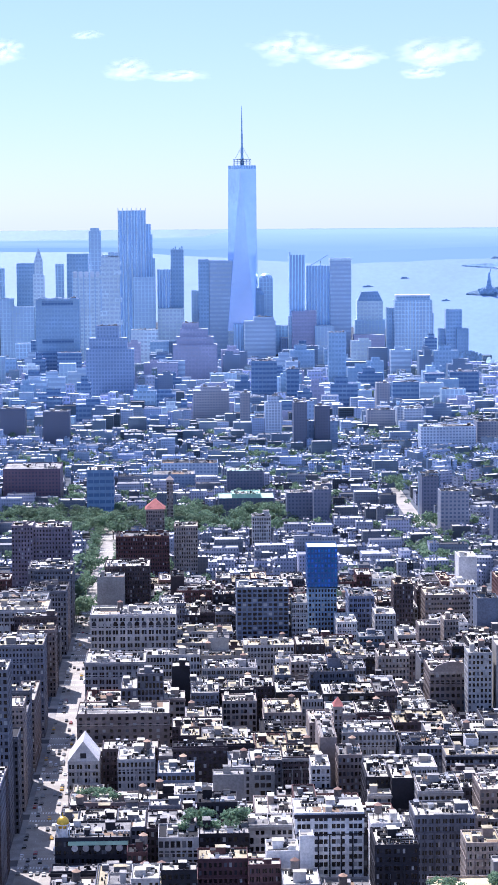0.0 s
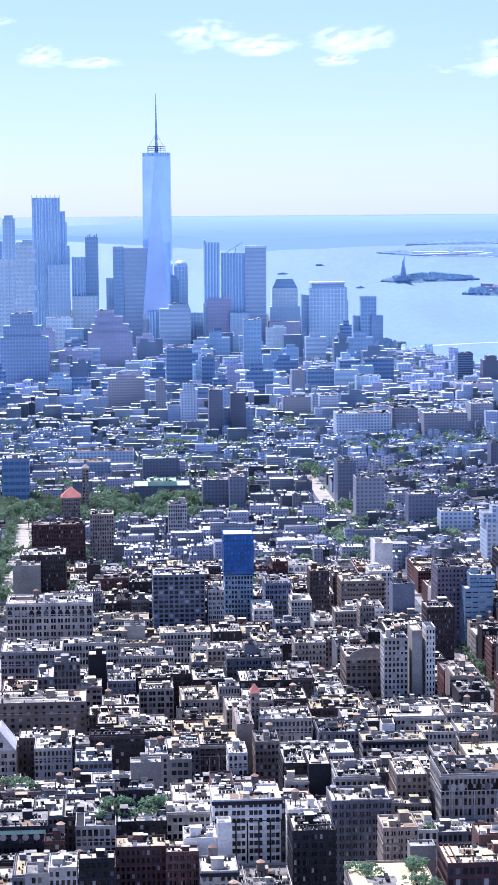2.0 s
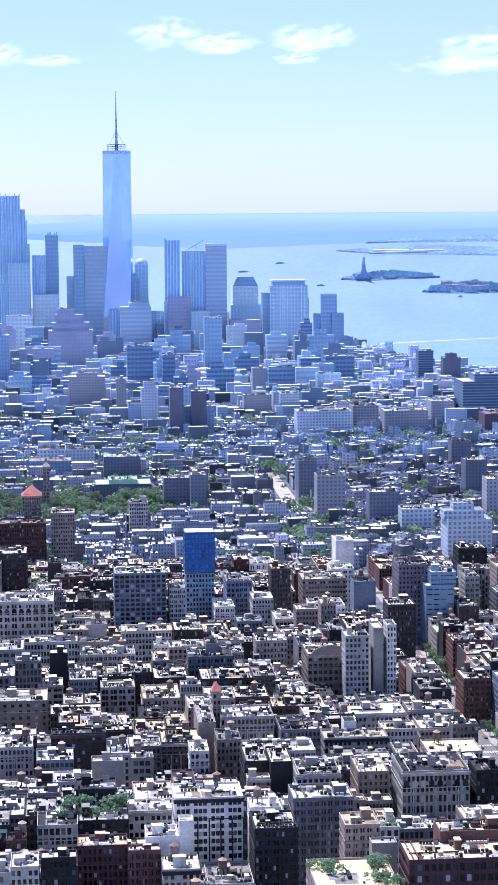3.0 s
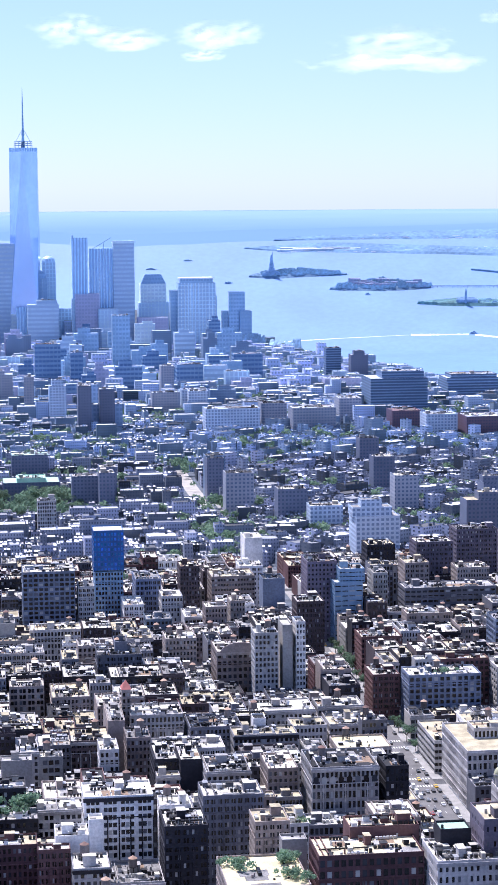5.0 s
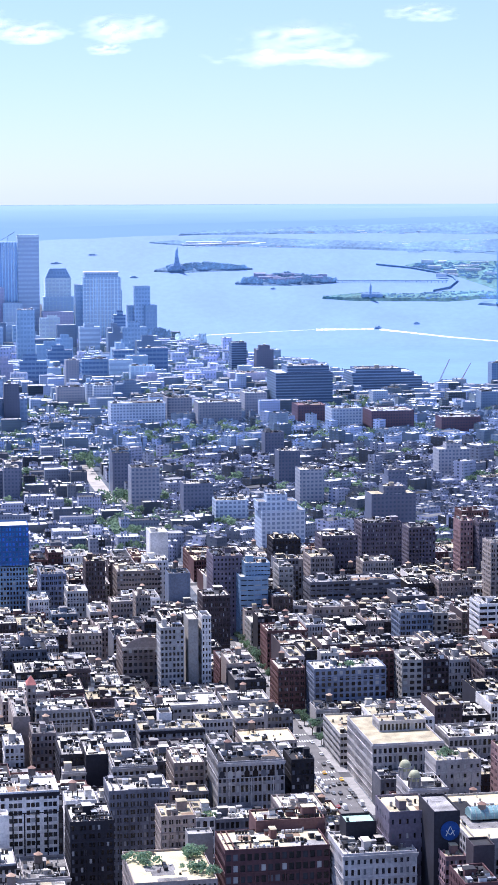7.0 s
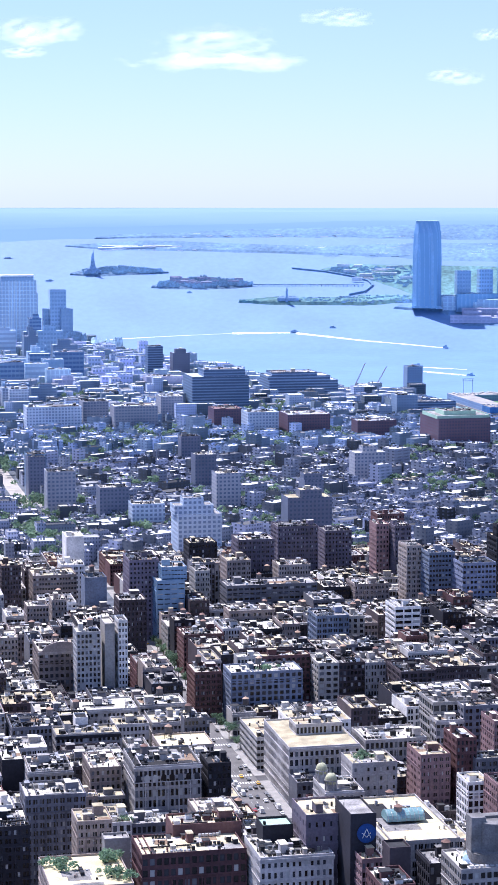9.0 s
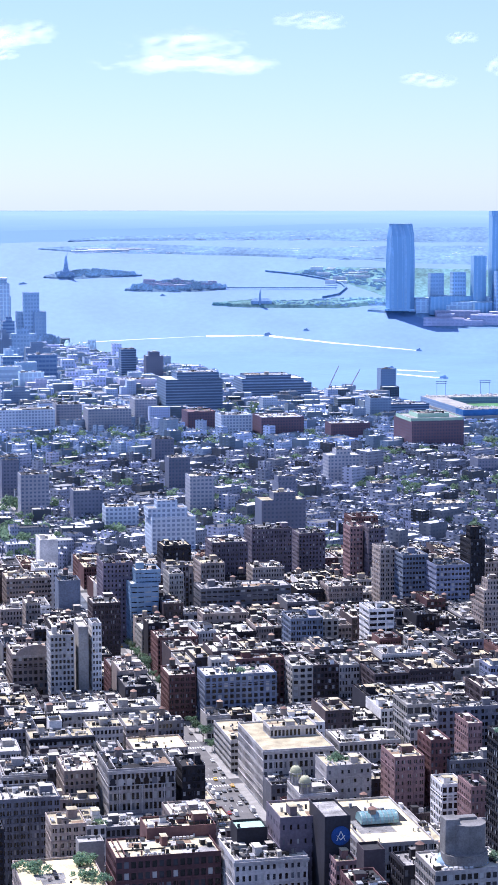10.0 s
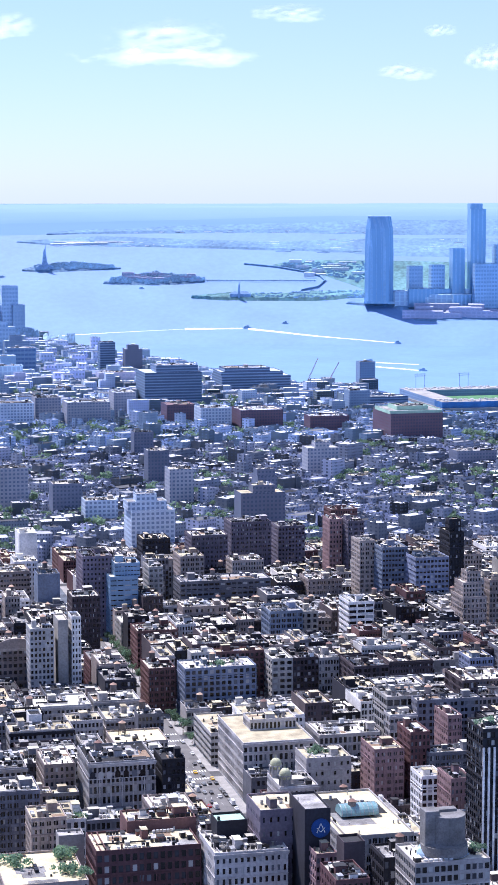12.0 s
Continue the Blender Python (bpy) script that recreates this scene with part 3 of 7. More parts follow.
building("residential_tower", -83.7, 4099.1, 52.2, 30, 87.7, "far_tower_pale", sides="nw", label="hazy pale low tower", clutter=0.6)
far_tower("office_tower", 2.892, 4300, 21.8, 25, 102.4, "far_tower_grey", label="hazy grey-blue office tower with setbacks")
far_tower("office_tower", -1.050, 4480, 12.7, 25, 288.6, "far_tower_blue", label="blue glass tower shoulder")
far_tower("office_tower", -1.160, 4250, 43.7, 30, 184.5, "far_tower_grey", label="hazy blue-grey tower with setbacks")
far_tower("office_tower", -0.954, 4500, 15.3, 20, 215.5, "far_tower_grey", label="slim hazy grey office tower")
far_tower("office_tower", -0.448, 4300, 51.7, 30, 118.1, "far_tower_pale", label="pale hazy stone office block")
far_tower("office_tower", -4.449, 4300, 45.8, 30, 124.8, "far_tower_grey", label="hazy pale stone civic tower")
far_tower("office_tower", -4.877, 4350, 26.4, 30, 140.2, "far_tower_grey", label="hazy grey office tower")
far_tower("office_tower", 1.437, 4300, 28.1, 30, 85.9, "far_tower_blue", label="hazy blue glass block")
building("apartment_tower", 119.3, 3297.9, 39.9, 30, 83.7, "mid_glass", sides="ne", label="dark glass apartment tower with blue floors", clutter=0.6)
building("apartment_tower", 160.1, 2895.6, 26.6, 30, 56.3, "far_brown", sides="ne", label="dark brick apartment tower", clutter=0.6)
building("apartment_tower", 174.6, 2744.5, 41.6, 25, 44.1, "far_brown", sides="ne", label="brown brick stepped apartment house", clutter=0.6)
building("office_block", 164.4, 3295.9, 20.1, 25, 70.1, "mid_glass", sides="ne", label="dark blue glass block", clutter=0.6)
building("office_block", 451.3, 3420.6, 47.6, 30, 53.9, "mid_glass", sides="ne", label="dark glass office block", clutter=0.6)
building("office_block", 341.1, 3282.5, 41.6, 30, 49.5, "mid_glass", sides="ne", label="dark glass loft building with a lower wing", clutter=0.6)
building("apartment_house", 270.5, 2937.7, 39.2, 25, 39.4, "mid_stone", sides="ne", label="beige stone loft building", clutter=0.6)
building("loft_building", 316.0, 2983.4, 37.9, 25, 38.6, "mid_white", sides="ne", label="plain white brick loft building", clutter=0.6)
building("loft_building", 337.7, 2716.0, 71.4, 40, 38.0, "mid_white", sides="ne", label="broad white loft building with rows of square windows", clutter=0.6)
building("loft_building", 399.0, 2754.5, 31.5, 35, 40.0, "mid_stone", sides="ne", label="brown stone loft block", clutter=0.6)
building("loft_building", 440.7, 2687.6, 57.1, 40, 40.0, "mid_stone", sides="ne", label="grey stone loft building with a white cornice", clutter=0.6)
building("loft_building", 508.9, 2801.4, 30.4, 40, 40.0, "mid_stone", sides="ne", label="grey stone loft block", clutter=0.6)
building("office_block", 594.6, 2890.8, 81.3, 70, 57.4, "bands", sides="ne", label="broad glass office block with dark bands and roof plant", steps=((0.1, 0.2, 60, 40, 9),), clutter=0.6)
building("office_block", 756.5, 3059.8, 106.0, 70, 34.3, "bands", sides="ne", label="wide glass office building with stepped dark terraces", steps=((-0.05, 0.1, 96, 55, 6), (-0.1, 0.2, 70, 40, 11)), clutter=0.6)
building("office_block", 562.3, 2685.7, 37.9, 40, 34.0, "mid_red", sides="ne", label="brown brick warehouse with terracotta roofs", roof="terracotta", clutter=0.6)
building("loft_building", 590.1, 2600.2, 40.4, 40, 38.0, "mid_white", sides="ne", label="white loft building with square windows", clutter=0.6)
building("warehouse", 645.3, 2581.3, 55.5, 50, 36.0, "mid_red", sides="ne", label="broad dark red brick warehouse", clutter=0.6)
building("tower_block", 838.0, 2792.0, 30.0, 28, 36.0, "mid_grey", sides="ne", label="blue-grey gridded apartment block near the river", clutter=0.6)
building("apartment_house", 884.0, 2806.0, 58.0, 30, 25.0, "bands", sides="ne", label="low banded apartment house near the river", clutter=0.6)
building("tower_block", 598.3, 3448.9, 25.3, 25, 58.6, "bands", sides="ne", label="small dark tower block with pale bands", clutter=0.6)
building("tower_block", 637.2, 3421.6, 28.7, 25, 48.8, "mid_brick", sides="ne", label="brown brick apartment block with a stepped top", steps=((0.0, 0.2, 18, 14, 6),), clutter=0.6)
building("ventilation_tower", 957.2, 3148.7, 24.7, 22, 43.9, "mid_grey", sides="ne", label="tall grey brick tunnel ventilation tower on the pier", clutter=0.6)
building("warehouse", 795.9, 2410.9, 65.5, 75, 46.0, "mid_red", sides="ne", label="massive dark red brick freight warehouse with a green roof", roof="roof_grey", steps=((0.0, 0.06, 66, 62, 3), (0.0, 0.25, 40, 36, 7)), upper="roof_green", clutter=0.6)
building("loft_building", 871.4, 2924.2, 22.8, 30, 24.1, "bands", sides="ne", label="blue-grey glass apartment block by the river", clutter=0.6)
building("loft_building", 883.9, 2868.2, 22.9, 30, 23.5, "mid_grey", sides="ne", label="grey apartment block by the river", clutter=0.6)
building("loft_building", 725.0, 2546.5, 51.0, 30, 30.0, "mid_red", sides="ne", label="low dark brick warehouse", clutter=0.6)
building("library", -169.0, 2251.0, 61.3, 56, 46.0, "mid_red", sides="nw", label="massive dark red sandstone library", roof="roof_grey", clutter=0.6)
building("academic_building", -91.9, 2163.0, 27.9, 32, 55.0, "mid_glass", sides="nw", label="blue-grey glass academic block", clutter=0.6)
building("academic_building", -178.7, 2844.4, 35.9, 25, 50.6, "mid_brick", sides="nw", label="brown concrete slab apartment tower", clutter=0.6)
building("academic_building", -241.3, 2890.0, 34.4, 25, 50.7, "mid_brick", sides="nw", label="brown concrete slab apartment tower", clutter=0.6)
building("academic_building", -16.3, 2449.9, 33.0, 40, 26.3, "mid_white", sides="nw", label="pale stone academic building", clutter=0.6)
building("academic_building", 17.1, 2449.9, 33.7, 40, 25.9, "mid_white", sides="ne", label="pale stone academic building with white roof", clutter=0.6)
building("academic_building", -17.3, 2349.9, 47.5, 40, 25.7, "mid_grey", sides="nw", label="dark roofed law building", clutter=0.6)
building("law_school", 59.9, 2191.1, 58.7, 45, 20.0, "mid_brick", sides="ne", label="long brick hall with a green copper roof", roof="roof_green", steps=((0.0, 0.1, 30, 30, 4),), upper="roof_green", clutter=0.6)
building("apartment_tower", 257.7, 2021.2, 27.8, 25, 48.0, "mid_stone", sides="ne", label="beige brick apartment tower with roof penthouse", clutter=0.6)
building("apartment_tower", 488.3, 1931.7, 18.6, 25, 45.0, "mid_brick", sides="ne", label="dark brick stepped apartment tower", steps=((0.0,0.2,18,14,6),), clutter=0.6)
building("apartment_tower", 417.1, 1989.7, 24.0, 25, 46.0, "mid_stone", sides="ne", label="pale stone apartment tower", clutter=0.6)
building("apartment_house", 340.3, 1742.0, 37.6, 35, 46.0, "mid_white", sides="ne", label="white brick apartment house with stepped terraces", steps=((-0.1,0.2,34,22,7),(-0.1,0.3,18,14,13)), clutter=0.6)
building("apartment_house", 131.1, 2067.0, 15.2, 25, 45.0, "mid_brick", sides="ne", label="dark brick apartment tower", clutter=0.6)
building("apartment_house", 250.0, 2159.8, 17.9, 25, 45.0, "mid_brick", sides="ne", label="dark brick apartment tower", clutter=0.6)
building("apartment_building", -136.0, 1698.3, 17.4, 25, 68.0, "hazed_brick", sides="nw", label="dark brown brick apartment building on the avenue")
building("apartment_building", -112.3, 1700.4, 30.4, 30, 66.0, "hazed_brick", sides="nw", label="tall plain brown brick apartment building on the avenue")
building("loft_building", -120.4, 1477.5, 37.1, 30, 48.0, "limestone", sides="nw", label="limestone loft building with arched upper windows", cornice="limestone")
building("apartment_building", -40.2, 1774.8, 45.3, 30, 46.0, "red_brick", sides="nw", label="dark red brick apartment house with stepped roof")
building("apartment_building", -3.3, 1789.9, 20.3, 25, 52.0, "tan_brick", sides="nw", label="tan brick apartment slab")
building("loft_building", 7.2, 1571.6, 35.0, 25, 36.0, "red_brick", sides="ne", label="dark red brick building with wide windows")
building("loft_building", 33.2, 1581.4, 15.1, 25, 33.0, "brown_brick", sides="ne", label="dark brown brick loft building")
building("apartment_building", 75.9, 1443.0, 11.2, 20, 50.0, "white_brick", sides="ne", label="pale ribbed apartment tower", bays=4, floors=15)
building("apartment_building", 95.0, 1492.0, 20.1, 26, 52.0, "steel_blue", sides="ne", label="slim apartment tower with bright blue glass upper floors", bays=9, floors=15, win=(0.6, 0.6), bulkhead=False, clutter=0, steps=((0.0, 0.0, 21.6, 24, 29),), upper="blue_frame")
building("loft_building", 156.4, 1521.2, 14.3, 24, 48.0, "brown_brick", sides="ne", label="dark brown brick apartment building")
building("apartment_building", 188.1, 1519.1, 32.0, 30, 40.0, "tan_brick", sides="ne", label="tan brick apartment building with banded windows", floors=11, win=(0.7, 0.45))
building("apartment_building", 162.5, 1407.7, 14.8, 20, 40.0, "tan_brick", sides="ne", label="tan brick apartment building with roof tank")
building("apartment_building", 179.6, 1426.3, 10.1, 20, 40.0, "tan_brick", sides="ne", label="narrow tan building with tank")
building("loft_building", 213.1, 1482.7, 15.9, 20, 44.0, "slate", label="blank slate-grey clad building", sides="")
gable_loft = building("loft_building", 159.8, 1258.6, 28.7, 34, 42.0, "tan_brick", sides="ne", label="tan brick loft building with an ornate arched gable", bays=9, floors=10, win=(0.6, 0.55), cornice="tan_brick")
building("loft_building", 113.5, 1266.7, 23.4, 25, 32.0, "white_paint", sides="ne", label="white painted loft building with large windows", bays=5, floors=7, cornice="white_paint")
building("loft_building", 86.6, 1268.9, 27.4, 25, 40.0, "grey_brick", sides="ne", label="grey brick loft building with a roof tank house", bays=7)
building("loft_building", 51.4, 1368.8, 33.1, 22, 36.0, "limestone", sides="ne", label="low limestone loft building")
building("loft_building", 121.9, 1391.9, 17.4, 20, 36.0, "slate", sides="ne", label="slate blue roofed loft building")
building("loft_building", 128.6, 1310.3, 19.8, 24, 40.0, "tan_brick", sides="ne", label="tan loft building with pitched roof next door")
building("loft_building", 60.9, 911.9, 30.8, 24, 56.0, "white_paint", sides="ne", label="tall white loft building with rows of grouped dark windows", bays=12, floors=16, win=(0.66, 0.62), bunch=3, cornice="dark_stone", roof="roof_white")
building("loft_building", 87.3, 876.0, 18.8, 26, 52.0, "dark_stone", sides="ne", label="dark slate loft building with rooftop air units", roof="roof_white", clutter=2.0, bays=5)
building("loft_building", 116.1, 942.7, 28.2, 24, 45.0, "grey_brick", sides="ne", label="grey brown loft building with a terrace", bays=9, floors=12)
building("loft_building", -6.6, 930.6, 18.4, 22, 40.0, "white_brick", sides="nw", label="white framed loft building with large grouped windows", bays=7, floors=9, win=(0.7, 0.7), roof="roof_dark")
building("loft_building", 14.3, 935.6, 23.1, 22, 40.0, "dark_stone", sides="ne", label="loft building with dark mansard and roof garden", bays=9, roof="roof_grey")
building("loft_building", 12.7, 872.8, 21.6, 16, 48.0, "red_brick", sides="ne", label="dark red brick loft building with roof plant")
dome_corner = building("loft_building", -44.9, 919.6, 33.8, 26, 44.0, "dark_stone", sides="nw", label="dark corner office building with arched dormer row", bays=10, floors=11, roof="roof_grey")
gable_house = building("loft_building", -58.1, 1102.7, 16.7, 24, 30.0, "limestone", sides="nw", label="grey stone corner building with a steep white gable", bays=4, bulkhead=False, clutter=0.3)
building("loft_building", -29.7, 1090.7, 19.5, 26, 34.0, "limestone", sides="nw", label="grey limestone loft building")
building("loft_building", 3.2, 1167.3, 29.0, 24, 32.0, "brown_brick", sides="ne", label="dark loft building with roof tanks")
building("loft_building", 18.3, 1133.2, 25.6, 24, 34.0, "limestone", sides="ne", label="limestone loft building with a wide blank roof", roof="roof_tan")
building("loft_building", -8.2, 1055.4, 19.1, 24, 36.0, "slate", sides="nw", label="blue-grey glass fronted loft building", win=(0.75,0.6))
building("loft_building", -38.7, 1002.6, 43.1, 20, 36.0, "tan_brick", sides="nw", label="low building with planted roof terrace", roof="roof_white")
building("loft_building", 39.7, 1084.5, 18.7, 24, 34.0, "grey_brick", sides="ne", label="grey loft building with cluttered roof")
building("loft_building", 66.1, 1057.0, 9.8, 22, 38.0, "white_brick", sides="ne", label="narrow pale loft building")
building("loft_building", 96.0, 1117.5, 28.9, 26, 40.0, "limestone", sides="ne", label="limestone loft building with a pale roof")
bell_tower = building("campanile", 80.2, 1127.1, 4.7, 8, 52.0, "tan_brick", sides="ne", label="slender tan brick bell tower with a hipped cap", bays=2, bulkhead=False, clutter=0)
building("apartment_building", 172.8, 1234.4, 14.4, 18, 58.0, "white_brick", sides="ne", label="white brick apartment tower with many small windows", bays=6, floors=17, roof="roof_white")
building("apartment_building", 185.9, 1236.3, 6.0, 20, 62.0, "concrete", label="blank pale grey elevator slab of an apartment tower", sides="", clutter=0.2)
building("apartment_building", 193.9, 1235.3, 5.6, 16, 64.0, "white_paint", sides="ne", label="slender white apartment tower with paired windows", bays=3, floors=18)
building("apartment_building", 215.0, 1265.2, 16.1, 26, 30.0, "red_brick", sides="ne", label="red-brown brick apartment building with wide windows", bays=6)
building("office_building", 262.1, 1450.2, 20.1, 30, 46.0, "steel_blue", label="stepped steel-blue clad tower with a blank side", sides="ne", bays=4, win=(0.8, 0.22), steps=((0.15, 0.1, 18, 22, 9),))
building("apartment_building", 310.8, 1578.8, 22.1, 24, 50.0, "dark_stone", sides="ne", label="dark brick building with wide roof plant")
building("apartment_building", 292.5, 1487.9, 10.9, 24, 45.0, "concrete", sides="ne", label="pale narrow loft building with stepped roof", bays=3)
building("loft_building", 326.3, 1518.8, 18.3, 28, 46.0, "tan_brick", sides="ne", label="beige loft building with arched windows", bays=5)
building("apartment_building", 346.5, 1549.8, 28.3, 26, 56.0, "hazed_brick", sides="ne", label="brown brick apartment building", bays=8)
building("apartment_building", 389.5, 1591.9, 32.5, 26, 58.0, "hazed_brick", sides="ne", label="broad dark brown brick apartment building", bays=9)
building("apartment_building", 427.7, 1612.2, 22.0, 26, 50.0, "hazed_brick", sides="ne", label="dark brown brick apartment building wing")
building("apartment_building", 368.1, 1514.6, 24.3, 22, 42.0, "tan_brick", sides="ne", label="beige apartment building with stepped penthouse")
building("apartment_building", 340.9, 1471.8, 67.5, 26, 36.0, "grey_brick", sides="ne", label="long apartment slab with white bands and a pale end wall", bays=16, win=(0.75,0.45))
building("loft_building", 332.8, 1415.8, 57.1, 24, 26.0, "brown_brick", sides="ne", label="low brown brick building with an orange end wall", bays=14)
building("loft_building", 350.0, 1338.3, 17.1, 24, 40.0, "slate", sides="ne", label="slate green loft building with a white end wall", win=(0.7,0.55))
building("loft_building", 266.2, 1349.8, 27.3, 26, 28.0, "red_brick", sides="ne", label="dark red brick warehouse")
building("loft_building", 279.4, 1219.5, 44.5, 24, 32.0, "slate", sides="ne", label="long blue-grey loft building with tall windows", bays=12, win=(0.6,0.65))
building("loft_building", 271.9, 1406.9, 39.9, 26, 22.0, "concrete", sides="ne", label="low grey classical commercial building", bays=9)
building("apartment_building", 444.1, 1541.3, 10.1, 20, 66.0, "terracotta", sides="ne", label="pink brick apartment tower", bays=4)
building("apartment_building", 456.9, 1530.0, 12.9, 24, 66.0, "hazed_brick", sides="ne", label="pink brick apartment tower with balconies up its side", bays=3, roof="roof_white")
building("apartment_building", 446.2, 1464.8, 11.5, 22, 62.0, "tan_brick", sides="ne", label="beige brick apartment tower with a curved side", bays=3)
building("apartment_building", 460.8, 1443.7, 19.2, 24, 60.0, "slate", sides="ne", label="slate gridded apartment tower with pale ends", bays=8, floors=17, win=(0.7,0.5))
building("apartment_building", 481.1, 1419.0, 25.0, 24, 56.0, "slate", sides="ne", label="grey gridded apartment tower", bays=9, win=(0.7,0.5))
building("apartment_building", 514.8, 1462.4, 11.1, 24, 66.0, "dark_stone", sides="ne", label="dark stepped brick apartment tower with a tank house", steps=((0.0, 0.2, 9, 9, 9),))
building("apartment_building", 478.9, 1322.3, 16.6, 26, 46.0, "tan_brick", sides="ne", label="yellow-tan stepped brick apartment building", steps=((0.05, 0.2, 15, 18, 9), (0.1, 0.3, 10, 12, 16)), bays=6)
building("apartment_building", 501.4, 1337.0, 13.5, 24, 46.0, "tan_brick", sides="ne", label="yellow-tan brick apartment building", steps=((0.0, 0.2, 10, 12, 7),))
building("apartment_building", 399.9, 1325.6, 17.4, 24, 46.0, "white_paint", sides="ne", label="white modern apartment building with ribbon windows", bays=3, win=(0.85,0.5))
building("apartment_building", 345.8, 1316.1, 22.0, 24, 44.0, "slate", sides="ne", label="blue-grey apartment building with a lit white end wall", bays=6)
building("loft_building", 412.6, 1458.9, 25.5, 26, 36.0, "tan_brick", sides="ne", label="beige loft building with rows of square windows", bays=9)
building("loft_building", 457.3, 1326.9, 21.7, 24, 26.0, "terracotta", sides="ne", label="low red brick building with pale roof", roof="roof_white")
building("loft_building", 407.3, 1259.9, 13.7, 20, 38.0, "concrete", sides="ne", label="grey classical loft building with tall windows", bays=4, win=(0.6,0.7))
building("loft_building", 385.3, 1248.1, 20.1, 20, 34.0, "tan_brick", sides="ne", label="tan-grey loft building with a brick edge", bays=6)
building("loft_building", 435.6, 1189.7, 15.3, 20, 36.0, "slate", sides="ne", label="dark blue clad corner building", bays=4)
building("loft_building", 353.8, 1077.6, 27.7, 26, 44.0, "concrete", sides="ne", label="grey loft building with very large industrial windows", bays=7, floors=9, win=(0.8,0.68))
building("loft_building", 314.1, 990.4, 15.8, 24, 40.0, "terracotta", sides="ne", label="red brick loft building", bays=5)
building("loft_building", 330.0, 989.1, 10.5, 22, 48.0, "red_brick", sides="ne", label="dark red brick loft building with a stair tower")
building("loft_building", 286.0, 1003.0, 23.6, 22, 34.0, "limestone", sides="ne", label="grey stone building with small square windows and roof garden", bays=7, floors=7, win=(0.35,0.4))
turret_store = building("store", 261.6, 970.3, 19.3, 26, 30.0, "limestone", sides="ne", label="cream corner building with domed turrets", bays=8, win=(0.5,0.6), cornice="limestone")
building("meeting_hall", 209.0, 801.5, 18.2, 24, 72.0, "hazed_brick", sides="ne", label="dark brown lodge hall with a blank upper wall", bays=6, floors=12, win=(0.3,0.35), clutter=0.3)
lodge = building("meeting_hall", 218.7, 782.8, 10.6, 24, 77.0, "dark_stone", label="dark blank lodge hall wing with a round blue emblem", sides="", clutter=0.2, bulkhead=False)
skylight_building = building("loft_building", 257.6, 827.0, 32.0, 66, 50.0, "limestone", sides="ne", label="broad limestone building with a yellow roof and barrel skylight", bays=12, roof="roof_cream", clutter=0.4, bulkhead=False)
building("loft_building", 219.6, 772.2, 8.7, 20, 62.0, "terracotta", sides="ne", label="pink brick loft building with dark windows", bays=5, win=(0.6,0.6))
building("loft_building", 217.4, 728.7, 13.2, 22, 66.0, "red_brick", sides="ne", label="dark red brick building with rooftop air units", clutter=2.0)
crown_tower = building("apartment_building", 270.8, 769.2, 31.4, 26, 56.0, "limestone", sides="ne", label="pale apartment tower with a great curved concrete crown", bays=12, win=(0.7,0.6))
fin_tower = building("apartment_building", 306.3, 818.4, 11.3, 20, 95.0, "dark_stone", sides="ne", label="tall dark glass apartment tower with white vertical fins", bays=6, floors=28, win=(0.8,0.7))
building("loft_building", 324.4, 951.9, 11.6, 18, 36.0, "white_paint", sides="ne", label="white framed open loft building", bays=4, win=(0.7,0.7))
building("loft_building", 327.2, 918.7, 10.5, 20, 44.0, "terracotta", sides="ne", label="pink brick loft building with dark windows", bays=5)
building("loft_building", 363.3, 1031.8, 7.9, 22, 44.0, "terracotta", sides="ne", label="orange-red brick loft building", bays=3)
arched_loft = building("loft_building", 175.1, 978.4, 32.8, 34, 46.0, "limestone", sides="ne", label="grey stone loft building with great arched windows", bays=15, floors=9, win=(0.6,0.66), roof="roof_dark", cornice="limestone")
building("loft_building", 201.6, 983.2, 11.5, 22, 44.0, "dark_stone", sides="ne", label="narrow dark brick loft building", bays=5)
building("loft_building", 129.4, 909.0, 15.9, 20, 42.0, "tan_brick", sides="ne", label="tan loft building with a white party wall", bays=5)
building("loft_building", 156.5, 813.9, 43.3, 26, 56.0, "red_brick", sides="ne", label="large dark red brick loft building with big windows", bays=15, floors=12, win=(0.66,0.6), roof="roof_tan")
building("loft_building", 194.5, 794.2, 30.2, 30, 58.0, "limestone", sides="ne", label="cream stone loft building with a white roof and air units", bays=12, floors=13, win=(0.45,0.55), roof="roof_white", clutter=2.0, cornice="limestone")
building("loft_building", -33.6, 1120.6, 30.4, 19.6, 32.0, "brown_brick", "roof_white", sides="nw", label="dark brown brick loft building with a white roof")
building("loft_building", 18.3, 1043.1, 15.7, 10.8, 38.0, "concrete", "roof_grey", sides="", clutter=0.4, label="plain grey stucco penthouse block with a flat roof")
building("loft_building", 0.6, 1014.9, 19.5, 19.5, 36.0, "white_brick", "roof_white", sides="ne", clutter=1.4, label="white brick loft building with a railed roof terrace")
building("loft_building", -30.9, 853.3, 9.9, 15.0, 44.0, "limestone", "roof_grey", sides="nw", clutter=0.5, label="pale limestone loft building with a grey roof")
building("loft_building", -19.9, 847.9, 11.7, 19.7, 48.0, "white_brick", "roof_white", sides="nw", clutter=1.6, label="white brick loft building with a white roof")
building("loft_building", -5.9, 852.2, 15.0, 9.9, 50.0, "dark_stone", "roof_white", sides="nw", label="dark stone loft building with a white roof")
building("loft_building", 30.3, 867.3, 13.8, 8.5, 47.0, "red_brick", "roof_white", sides="ne", bays=5, label="dark red brick loft building with a white roof")
